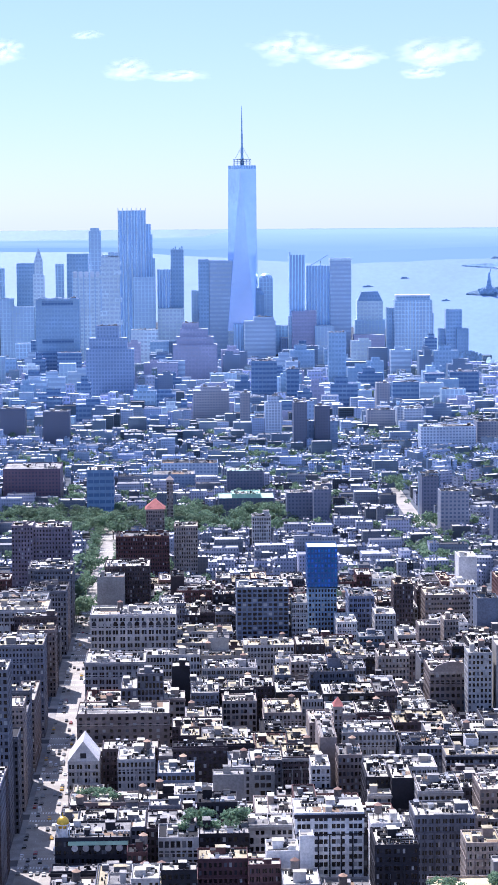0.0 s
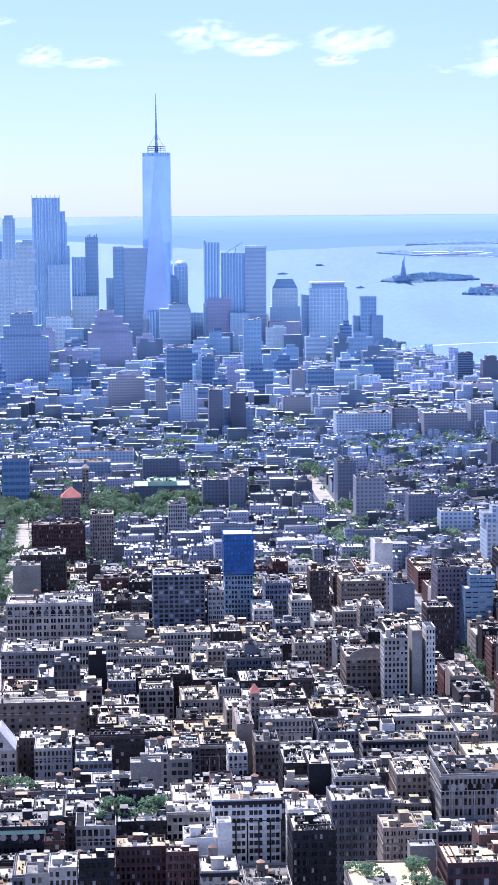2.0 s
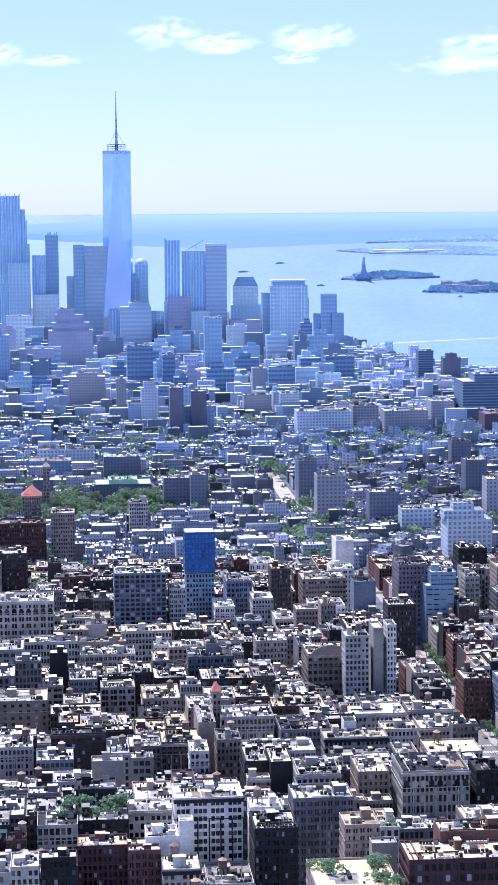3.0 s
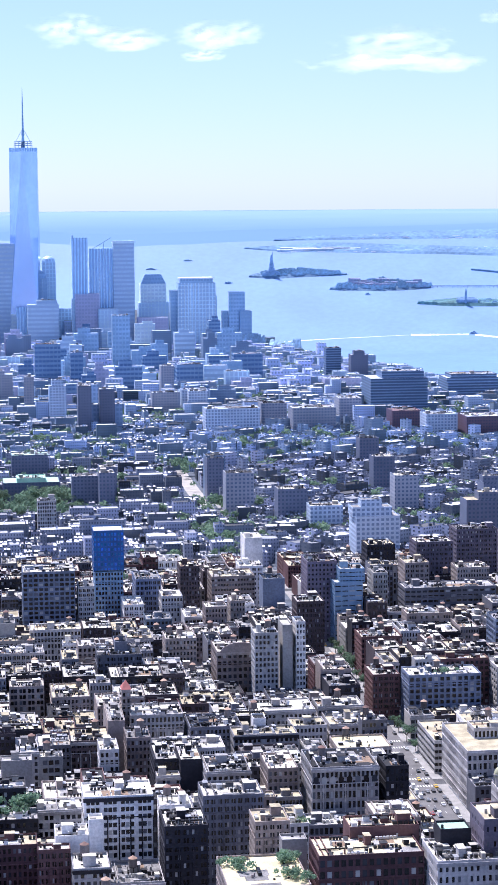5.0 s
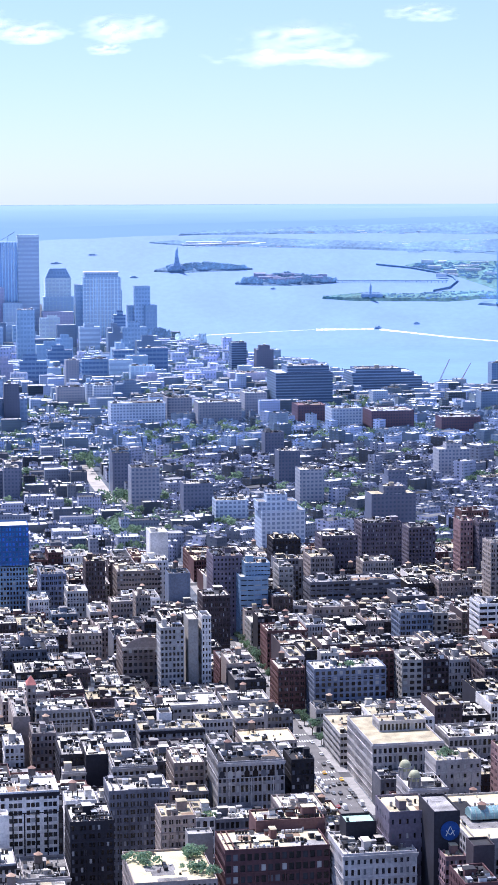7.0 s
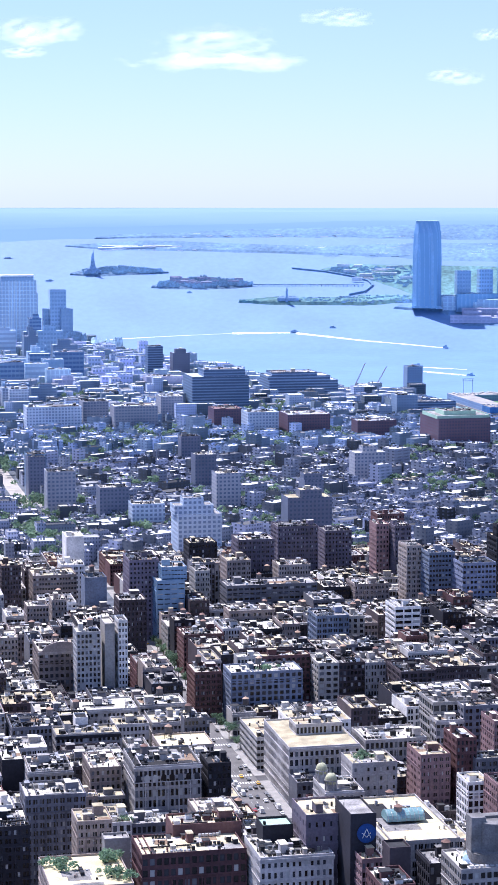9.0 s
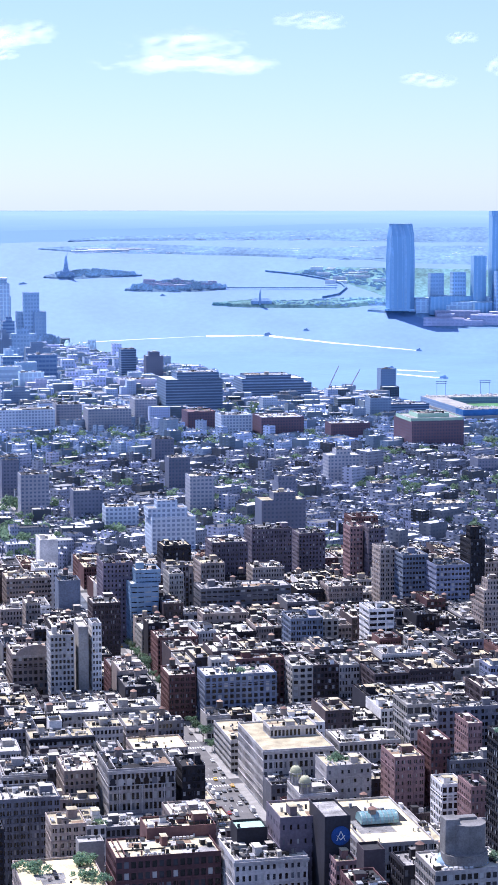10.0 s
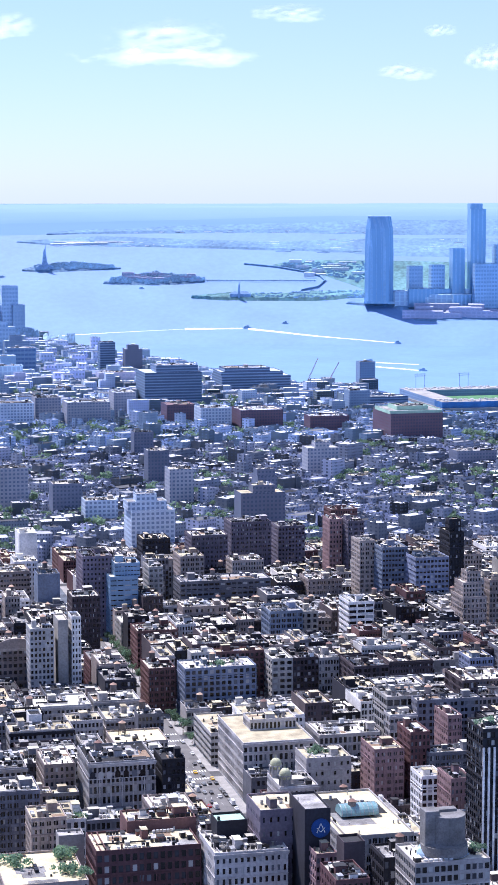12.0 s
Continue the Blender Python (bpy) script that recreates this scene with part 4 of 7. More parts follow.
building("apartment_building", 48.6, 874.7, 6.0, 8.2, 57.0, "white_paint", "roof_white", sides="", clutter=0.3, bulkhead=False, label="tall white painted lift house over the lofts")
building("loft_building", 38.4, 876.2, 14.0, 17.0, 50.0, "white_paint", "roof_white", sides="", clutter=2.0, label="white painted plant house with rows of roof units")
building("loft_building", 45.1, 849.4, 15.5, 21.0, 44.0, "limestone", "roof_white", sides="ne", cornice="dark_stone", bays=6, label="limestone loft building with a dark arched cornice")
building("loft_building", 57.8, 1083.7, 20.5, 28.2, 36.0, "brown_brick", "roof_tan", sides="ne", cornice="limestone", bays=7, label="brown brick loft building with a broad pale cornice")
building("loft_building", 72.8, 1099.8, 9.3, 42.4, 42.0, "tan_brick", "roof_grey", sides="", label="tan brick loft with a blank party wall")
building("loft_building", 82.3, 1070.6, 12.5, 23.1, 40.0, "tan_brick", "roof_grey", sides="ne", bays=6, win=(0.6, 0.6), label="tan brick loft building with a grey roof")
building("loft_building", 92.7, 1027.3, 11.9, 31.8, 40.0, "dark_stone", "roof_white", sides="ne", label="dark stone loft building with a white roof")
building("loft_building", 104.3, 1017.3, 10.9, 29.8, 42.0, "dark_stone", "roof_white", sides="e", label="dark stone loft building with a blank front and white roof")
building("loft_building", 120.9, 1000.1, 22.0, 31.8, 40.0, "limestone", "roof_grey", sides="ne", cornice="limestone", bays=8, win=(0.62, 0.66), clutter=1.6, label="limestone loft building with an arcaded top floor")
building("loft_building", 148.1, 1001.6, 15.1, 28.7, 40.0, "tan_brick", "roof_white", sides="ne", bays=6, label="tan brick loft building with a white roof")
building("loft_building", 107.6, 1059.5, 37.7, 23.5, 36.0, "limestone", "roof_white", sides="ne", bays=14, label="long limestone loft building with a white roof")
building("loft_building", 150.9, 1081.9, 34.1, 18.5, 36.0, "limestone", "roof_tan", sides="ne", bays=14, cornice="dark_stone", label="long limestone building with a cream roof and dark cornice")
building("loft_building", 150.1, 1100.7, 6.9, 10.9, 40.0, "white_paint", "roof_dark", sides="", clutter=0, bulkhead=False, label="plain white stair tower with a dark cap")
building("loft_building", 126.6, 1102.0, 28.0, 29.2, 36.0, "grey_brick", "roof_dark", sides="ne", clutter=1.8, label="grey brick loft building with a crowded black roof")
building("loft_building", 92.9, 1017.8, 11.5, 9.2, 34.0, "limestone", "roof_tan", sides="ne", cornice="limestone", label="pale limestone loft building with a sandy roof")
building("loft_building", 89.6, 947.7, 14.3, 16.4, 40.0, "white_paint", "roof_white", sides="ne", clutter=0.4, label="white painted penthouse with a planted terrace")
broad_loft = building("loft_building", -39.4, 1429.4, 59.0, 33.2, 46.0, "limestone", "roof_white", sides="nw", bays=12, floors=10, cornice="limestone", clutter=1.6, label="broad grey limestone loft building with arched top windows")
building("loft_building", -46.8, 1280.6, 37.7, 31.7, 45.0, "limestone", "roof_white", sides="nw", bays=9, floors=10, cornice="limestone", clutter=1.4, label="grey limestone loft building with tall paired windows")
building("loft_building", -39.2, 1184.2, 53.0, 30.6, 36.0, "tan_brick", "roof_white", sides="nw", bays=12, win=(0.4, 0.5), label="loft building with a draped pale scaffold top")
paired_loft = building("loft_building", -117.7, 1440.7, 37.6, 38.2, 48.0, "limestone", "roof_tan", bays=10, cornice="limestone", sides="nw", label="limestone loft building with paired arched windows")
building("loft_building", -110.9, 1359.8, 32.2, 18.5, 44.0, "brown_brick", "roof_white", sides="nw", label="dark brown brick loft building with a white roof")
building("loft_building", -107.2, 1307.3, 30.3, 22.0, 40.0, "red_brick", "roof_dark", sides="nw", label="dark red brick loft building with a black tarred roof")
building("loft_building", -96.1, 1195.7, 11.1, 49.8, 42.0, "tan_brick", "roof_white", sides="nw", clutter=0.4, bulkhead=False, label="tan loft building with a plain white roof by the avenue")
building("loft_building", -117.4, 1642.8, 20.9, 40.3, 42.0, "grey_brick", "roof_white", sides="nw", clutter=2.0, label="dark grey brick building with a white roof terrace")
building("loft_building", -61.5, 1611.9, 21.0, 18.6, 40.0, "concrete", "roof_grey", sides="", label="blank grey stucco side wall of a loft building")
building("loft_building", -49.3, 1630.9, 35.4, 34.7, 45.0, "brown_brick", "roof_white", sides="nw", label="brown brick building with arched windows")
building("loft_building", -9.8, 1588.1, 10.3, 27.7, 44.0, "brown_brick", "roof_dark", sides="", label="dark brown brick loft building with a black tarred roof")
building("loft_building", 9.7, 1444.7, 38.9, 23.9, 30.0, "limestone", "roof_tan", sides="ne", clutter=0.8, label="pale limestone loft building with a sandy roof")
building("loft_building", 3.2, 1406.8, 25.6, 18.9, 30.0, "limestone", "roof_tan", sides="ne", clutter=0.8, label="pale limestone loft building with a sandy roof")
building("loft_building", 14.1, 1357.0, 46.9, 17.0, 32.0, "concrete", "roof_tan", sides="ne", clutter=1.2, label="grey stucco loft building with a sandy roof")
building("loft_building", 18.2, 1374.4, 13.8, 14.9, 40.0, "concrete", "roof_grey", sides="", clutter=0.3, label="plain grey stucco lift house")
building("loft_building", 24.3, 1309.8, 34.6, 25.1, 34.0, "limestone", "roof_grey", sides="ne", bays=12, clutter=1.6, label="pale limestone loft building with a grey roof")
building("loft_building", -6.4, 1271.3, 11.1, 14.6, 44.0, "dark_stone", "roof_white", sides="", clutter=0, label="tall dark blank brick block with a white edge")
building("loft_building", -19.1, 1252.3, 14.4, 18.2, 32.0, "dark_stone", "roof_white", sides="nw", label="dark stone loft building with a white roof")
building("loft_building", 8.1, 1233.6, 16.8, 25.5, 36.0, "grey_brick", "roof_white", sides="ne", bays=6, label="grey brick loft building with a white roof")
building("loft_building", 27.6, 1248.4, 20.4, 7.9, 34.0, "dark_stone", "roof_white", sides="ne", clutter=1.6, label="dark stone loft building with a white roof")
building("apartment_building", 50.0, 1439.1, 35.9, 31.1, 62.0, "slate", "roof_white", bays=10, floors=19, win=(0.7, 0.62), sides="ne", label="gridded brown and grey apartment tower with pale balcony edges")
building("loft_building", 109.7, 1454.1, 13.8, 33.0, 34.0, "white_paint", "roof_white", sides="ne", bays=4, label="white painted loft building with a white roof")
building("loft_building", 124.4, 1507.4, 18.4, 34.1, 42.0, "slate", "roof_grey", sides="ne", bays=6, label="slate grey loft building with a grey roof")
building("loft_building", 138.3, 1470.9, 14.8, 25.4, 36.0, "white_brick", "roof_white", sides="ne", label="white brick loft building with a white roof")
building("loft_building", 206.8, 1558.8, 17.7, 24.0, 40.0, "white_paint", "roof_white", sides="ne", bays=4, label="white painted loft building with a white roof")
building("loft_building", 222.7, 1662.6, 14.4, 27.6, 44.0, "white_paint", "roof_white", sides="", clutter=0.3, label="plain white rooftop block")
building("loft_building", 74.9, 1315.8, 22.9, 22.1, 36.0, "tan_brick", "roof_grey", sides="ne", bays=8, win=(0.55, 0.6), label="tan brick loft building with a grey roof")
building("loft_building", 88.2, 1278.9, 7.7, 16.6, 46.0, "grey_brick", "roof_dark", sides="", clutter=0, label="dark grey brick tank house")
building("loft_building", 101.6, 1295.9, 15.9, 28.2, 36.0, "grey_brick", "roof_grey", sides="ne", label="grey brick loft building with a grey roof")
building("loft_building", 60.7, 1240.4, 20.3, 31.8, 34.0, "dark_stone", "roof_white", sides="ne", clutter=1.6, label="dark stone loft building with a white roof")
building("loft_building", 134.0, 1259.7, 16.8, 27.3, 26.0, "grey_brick", "roof_white", sides="ne", clutter=1.8, label="grey brick loft building with a white roof")
building("loft_building", 53.1, 1197.8, 21.9, 35.3, 32.0, "tan_brick", "roof_cream", sides="ne", clutter=1.2, label="tan brick loft building with a bright sandy roof")
building("loft_building", 39.9, 1256.7, 20.8, 27.9, 34.0, "brown_brick", "roof_white", sides="ne", clutter=1.4, label="dark brown brick loft building with a white roof")
building("loft_building", 185.0, 898.3, 20.1, 28.4, 44.0, "tan_brick", "roof_white", sides="ne", clutter=1.4, label="tan brick loft building with pale roof and tanks")
building("apartment_building", 166.4, 837.5, 29.3, 16.5, 60.0, "red_brick", "roof_tan", sides="", clutter=1.2, label="red brick penthouse block with tanks on its roof")
building("apartment_building", 191.1, 813.3, 12.8, 12.1, 65.0, "dark_stone", "roof_green", sides="", clutter=0.3, bulkhead=False, label="dark stair block with a green copper roof")
building("loft_building", 113.3, 803.6, 33.5, 41.0, 48.0, "tan_brick", "roof_cream", sides="ne", clutter=0.3, bulkhead=False, label="tan brick building with a planted roof terrace")
building("loft_building", 130.9, 853.2, 10.8, 8.5, 51.0, "concrete", "roof_grey", sides="", clutter=0.8, label="grey stucco roof block beside a terrace")
building("store", 204.6, 1084.4, 29.4, 26.6, 26.0, "tan_brick", "roof_cream", sides="ne", clutter=0.3, bulkhead=False, label="tan brick store with a smooth cream roof")
building("loft_building", 205.9, 1054.1, 15.2, 27.4, 26.0, "white_brick", "roof_white", sides="ne", clutter=0.8, label="white brick loft building with a white roof")
building("loft_building", 176.3, 1069.0, 11.5, 22.6, 30.0, "concrete", "roof_grey", sides="ne", clutter=2.0, label="grey stucco loft building with a grey roof")
building("store", 170.9, 1147.5, 34.5, 27.3, 32.0, "limestone", "roof_white", sides="ne", bays=14, clutter=0.6, cornice="limestone", label="long limestone department store with a broad pale roof")
building("store", 204.5, 1156.9, 26.5, 22.5, 31.0, "limestone", "roof_white", sides="ne", bays=11, clutter=0.6, cornice="limestone", label="limestone department store along the avenue")
building("loft_building", 180.4, 1119.8, 19.3, 18.4, 30.0, "limestone", "roof_tan", sides="ne", bays=9, win=(0.6, 0.6), label="pale limestone loft building with a sandy roof")
building("store", 207.4, 1127.5, 28.7, 28.9, 28.0, "limestone", "roof_tan", sides="ne", bays=12, win=(0.6, 0.6), cornice="limestone", label="limestone store with tall windows and cream roof")
building("loft_building", 259.4, 1121.3, 16.6, 45.6, 18.0, "white_brick", "roof_tan", sides="ne", win=(0.9, 0.5), clutter=0.4, label="pale office building with long window bands on the avenue")
building("store", 272.8, 1053.8, 38.6, 60.0, 30.0, "limestone", "roof_tan", sides="ne", bays=14, floors=6, win=(0.62, 0.68), cornice="limestone", clutter=0.7, steps=((0.1, 0.45, 26, 16, 5),), label="great limestone department store with big bays along the avenue")
building("store", 315.9, 1066.5, 34.4, 28.9, 28.0, "limestone", "roof_white", sides="ne", bays=13, floors=6, win=(0.62, 0.68), label="limestone department store wing with dark windows")
building("loft_building", 346.5, 984.4, 26.4, 14.3, 38.0, "grey_brick", "roof_white", sides="ne", bays=9, label="grey brick loft building with a white roof")
building("apartment_building", 225.3, 753.6, 8.4, 10.2, 72.0, "brown_brick", "roof_dark", sides="", clutter=0, bulkhead=False, label="dark brown square tank tower with a flat top")
building("apartment_building", 246.2, 1469.1, 21.6, 30.0, 58.0, "hazed_brick", "roof_dark", sides="ne", label="dark brick slab with lit gridded side")
building("loft_building", 224.3, 1385.7, 18.9, 23.6, 46.0, "brown_brick", "roof_white", sides="ne", bays=7, label="dark brown brick loft building with a white roof")
building("loft_building", 247.6, 1241.9, 16.8, 27.2, 28.0, "red_brick", "roof_white", sides="ne", bays=5, label="dark red brick loft building with a white roof")
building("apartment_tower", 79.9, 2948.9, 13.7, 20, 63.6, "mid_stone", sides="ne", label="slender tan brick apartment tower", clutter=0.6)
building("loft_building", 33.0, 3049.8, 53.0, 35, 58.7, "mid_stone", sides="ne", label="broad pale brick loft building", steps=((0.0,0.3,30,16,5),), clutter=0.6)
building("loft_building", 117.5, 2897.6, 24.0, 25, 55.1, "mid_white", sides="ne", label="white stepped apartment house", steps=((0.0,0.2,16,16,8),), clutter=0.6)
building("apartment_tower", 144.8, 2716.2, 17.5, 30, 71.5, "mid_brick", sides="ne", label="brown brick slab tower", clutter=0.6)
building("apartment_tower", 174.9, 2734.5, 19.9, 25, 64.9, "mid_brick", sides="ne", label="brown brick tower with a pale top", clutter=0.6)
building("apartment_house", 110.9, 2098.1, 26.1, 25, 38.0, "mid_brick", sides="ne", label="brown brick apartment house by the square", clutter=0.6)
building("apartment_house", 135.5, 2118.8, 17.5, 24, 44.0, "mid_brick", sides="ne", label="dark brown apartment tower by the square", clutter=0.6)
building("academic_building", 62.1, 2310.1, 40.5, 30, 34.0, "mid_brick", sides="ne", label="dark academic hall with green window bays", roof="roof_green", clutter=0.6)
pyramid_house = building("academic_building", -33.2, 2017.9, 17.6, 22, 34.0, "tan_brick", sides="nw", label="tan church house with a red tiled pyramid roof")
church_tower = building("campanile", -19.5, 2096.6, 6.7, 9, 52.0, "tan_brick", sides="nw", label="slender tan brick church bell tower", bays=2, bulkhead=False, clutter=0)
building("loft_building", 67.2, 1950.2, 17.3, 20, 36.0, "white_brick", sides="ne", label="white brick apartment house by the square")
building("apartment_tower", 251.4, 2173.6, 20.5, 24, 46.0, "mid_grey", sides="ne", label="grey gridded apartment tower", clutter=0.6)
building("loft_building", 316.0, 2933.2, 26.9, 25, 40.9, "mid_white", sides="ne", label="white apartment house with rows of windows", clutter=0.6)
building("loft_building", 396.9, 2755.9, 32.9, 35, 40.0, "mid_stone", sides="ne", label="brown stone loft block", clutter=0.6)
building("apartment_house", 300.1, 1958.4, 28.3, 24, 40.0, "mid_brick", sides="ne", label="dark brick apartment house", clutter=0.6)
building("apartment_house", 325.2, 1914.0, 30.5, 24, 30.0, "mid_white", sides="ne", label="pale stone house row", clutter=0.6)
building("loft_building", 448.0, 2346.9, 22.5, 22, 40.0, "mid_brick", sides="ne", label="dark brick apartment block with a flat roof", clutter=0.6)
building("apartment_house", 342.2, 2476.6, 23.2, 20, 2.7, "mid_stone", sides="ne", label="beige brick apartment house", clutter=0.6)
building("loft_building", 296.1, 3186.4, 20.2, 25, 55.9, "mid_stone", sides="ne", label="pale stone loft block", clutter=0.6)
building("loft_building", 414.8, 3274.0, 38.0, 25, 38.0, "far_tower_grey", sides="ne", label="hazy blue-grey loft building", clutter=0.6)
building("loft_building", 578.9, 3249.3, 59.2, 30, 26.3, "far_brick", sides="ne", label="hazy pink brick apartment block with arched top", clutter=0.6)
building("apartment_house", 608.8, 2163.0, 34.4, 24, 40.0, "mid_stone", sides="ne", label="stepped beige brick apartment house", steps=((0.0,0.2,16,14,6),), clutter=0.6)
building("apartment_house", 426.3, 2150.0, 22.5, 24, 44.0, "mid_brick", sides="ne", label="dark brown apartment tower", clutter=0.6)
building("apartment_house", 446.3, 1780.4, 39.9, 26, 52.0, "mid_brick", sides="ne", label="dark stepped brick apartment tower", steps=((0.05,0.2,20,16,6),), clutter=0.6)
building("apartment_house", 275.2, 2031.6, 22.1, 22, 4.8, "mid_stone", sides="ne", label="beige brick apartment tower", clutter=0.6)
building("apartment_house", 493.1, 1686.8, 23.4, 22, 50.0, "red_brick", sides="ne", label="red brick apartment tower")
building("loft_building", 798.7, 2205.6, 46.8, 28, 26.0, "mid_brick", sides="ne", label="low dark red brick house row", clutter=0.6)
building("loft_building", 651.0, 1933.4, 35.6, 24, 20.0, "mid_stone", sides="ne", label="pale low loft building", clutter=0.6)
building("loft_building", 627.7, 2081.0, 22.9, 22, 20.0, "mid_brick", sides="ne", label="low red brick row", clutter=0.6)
building("apartment_building", -103.9, 1050.7, 21.9, 24, 92.0, "grey_brick", sides="nw", label="tall grey framed tower beside the avenue", bays=8, floors=26, win=(0.62,0.6))


# ---- streets ----
AVENUES = (-352.0, -78.0, 238.0, 514.0, 790.0, 1064.0)
AVENUE_HALF, STREET_HALF = 15.0, 9.0
STREETS = [703 + 80.5 * k for k in range(0, 19)]
LAST_THINGS = 1700.0


def in_view(x, y, margin=40.0):
    return -0.094 * y - margin < x < 0.373 * y + margin


def flat(name, rects, z, mat, label, category="road", kind="structure", thick=0.0):
    q = []
    for x0, x1, y0, y1 in rects:
        q += box_quads(x0, x1, y0, y1, z - thick, z, "nsewt" if thick else "t")
    return tagged(link_mesh(name, quad_mesh(name, q, [mat])), label, category, "", kind)


flat("road", [(a - 9.5, a + 9.5, 640, 2140) for a in AVENUES[:2]], 0.02, "avenue_asphalt", "pale sunlit asphalt avenue between kerbs")
flat("road", [(a - 9.5, a + 9.5, 640, 1456) for a in AVENUES[2:]], 0.02, "broad_asphalt", "grey asphalt avenue between kerbs")
flat("village_road", [(227, 243, 1990, 2420)], 0.03, "avenue_asphalt", "sunlit village avenue between low houses")
flat("side_streets", [(-400, 1100, s - 5.0, s + 5.0) for s in STREETS], 0.012, "asphalt", "dark asphalt side streets")
walks = []
for a, b in zip(AVENUES[:-1], AVENUES[1:]):
    for s, t in zip(STREETS[:-1], STREETS[1:]):
        x0, x1, y0, y1 = a + 9.5, b - 9.5, s + 5.0, t - 5.0
        walks += [(x0, x0 + 5.5, y0, y1), (x1 - 5.5, x1, y0, y1), (x0 + 5.5, x1 - 5.5, y0, y0 + 4), (x0 + 5.5, x1 - 5.5, y1 - 4, y1)]
flat("pavement", walks, 0.15, "pavement", "pale concrete pavements with raised kerbs", "pavement", thick=0.15)
marks = []
for a in AVENUES[1:3]:
    for s in STREETS:
        for dy in (-7.2, 7.2):
            marks += [(a - 9 + 1.5 * k, a - 8.2 + 1.5 * k, s + dy - 1.6, s + dy + 1.6) for k in range(12)]
    for y in range(760, 2100, 12):
        if all(abs(y - s) > 12 for s in STREETS):
            marks += [(a + o - 0.07, a + o + 0.07, y, y + 3) for o in (-3.2, 0.0, 3.2)]
flat("road_markings", marks, 0.034, "line_paint", "white painted crossings and lane lines", "road marking")


# ---- the blocks between the streets ----
def pick(r, pairs):
    t = r.random() * sum(p for _, p in pairs)
    for v, p in pairs:
        t -= p
        if t <= 0:
            return v
    return pairs[-1][0]


WALLS_NEAR = (("brown_brick", 4), ("grey_brick", 4), ("limestone", 2.4), ("red_brick", 1.8), ("tan_brick", 1.6), ("white_brick", 1.3), ("dark_stone", 3.5), ("concrete", 1), ("white_paint", 0.7))
WALLS_LOW = (("brown_brick", 3), ("red_brick", 4), ("tan_brick", 2), ("white_paint", 1.5), ("grey_brick", 2), ("limestone", 1))
WALLS_AVENUE = (("brown_brick", 2), ("grey_brick", 4), ("dark_stone", 1), ("tan_brick", 2))
TONE = {"brown_brick": "dark brown brick", "grey_brick": "grey brick", "limestone": "pale limestone", "red_brick": "dark red brick", "tan_brick": "tan brick",
        "white_brick": "white brick", "dark_stone": "dark stone", "concrete": "grey concrete", "white_paint": "white painted"}
ROOF_TONE = {"roof_white": "white", "roof_tan": "sandy", "roof_grey": "grey", "roof_dark": "black tarred"}


# where the lots hold only low houses: x and y ranges, greatest height
LOW_LOTS = ((243, 345, 950, 1062, 19.0), (128, 214, 866, 978, 27.0), (130, 205, 1186, 1258, 27.0), (-72, -8, 1347, 1434, 16.0), (-72, -16, 1136, 1185, 24.0),
            (-72, -18, 1022, 1100, 20.0), (96, 136, 866, 942, 29.0), (175, 238, 960, 1105, 15.0), (238, 330, 866, 960, 24.0), (176, 232, 1256, 1380, 20.0), (248, 345, 1150, 1221, 15.0))


def fill_row(x0, x1, y0, depth, near, r):
    """A row of adjoining houses along a street."""
    x = x0
    base = (r.uniform(30, 36) if y0 < 1260 else r.uniform(27, 33) if y0 < 1400 else r.uniform(23, 28)) if near else r.uniform(14, 20)
    while x < x1 - 5:
        w = r.uniform(9, 20) * (1.9 if r.random() < 0.4 else 1.0) if near else r.uniform(7, 22)
        w = min(w, x1 - x)
        if x1 - x - w < 6:
            w = x1 - x
        h = max(9.0, base + r.gauss(0, 2.3))
        if near and r.random() < 0.08:
            h += r.uniform(5, 12)
        cx = x + w / 2
        for share, at in ((1.0, 0.0), (0.62, 0.0), (0.62, 0.38), (0.36, 0.0), (0.36, 0.64), (0.3, 0.35)):     # a shallower house where the lot is partly built on
            d, ya = depth * share, y0 + depth * at
            if d < 8.5 or not in_view(cx, y0, 25) or not free(x, x + w - 0.2, ya, ya + d, 0.0):
                continue
            wall = pick(r, WALLS_NEAR if near else WALLS_LOW)
            roof = r.choice(ROOFS)
            hh = h + r.gauss(0, 1.5) if share < 1 else h
            hh = min([hh] + [top - r.uniform(0, 4) for a, b, c, e, top in LOW_LOTS if a < cx < b and c < ya + d / 2 < e])
            kind = ("loft_building" if hh > 27 else "commercial_building" if hh > 20 else "shop_building") if near else "row_house"
            building(kind, cx, ya, w - 0.15, d - 0.1, hh, wall, roof, sides="n" if r.random() < 0.6 else ("nw" if cx < 0 else "ne"),
                     label=f"{TONE[wall]} {kind.replace('_', ' ')} with a {ROOF_TONE[roof]} roof",
                     cornice=wall if near and r.random() < 0.25 else None, bulkhead=near, clutter=1.0 if near else 0.8, keep=False, group="buildings of the street blocks")
            taken.append((x, x + w - 0.2, ya, ya + d))
            if w > 9 and r.random() < (0.24 if near else 0.05):
                tank_spots.append((cx + r.uniform(-0.3, 0.3) * w, ya + r.uniform(0.3, 0.7) * d, hh + 0.05))
            if share > 0.9:
                break
        x += w


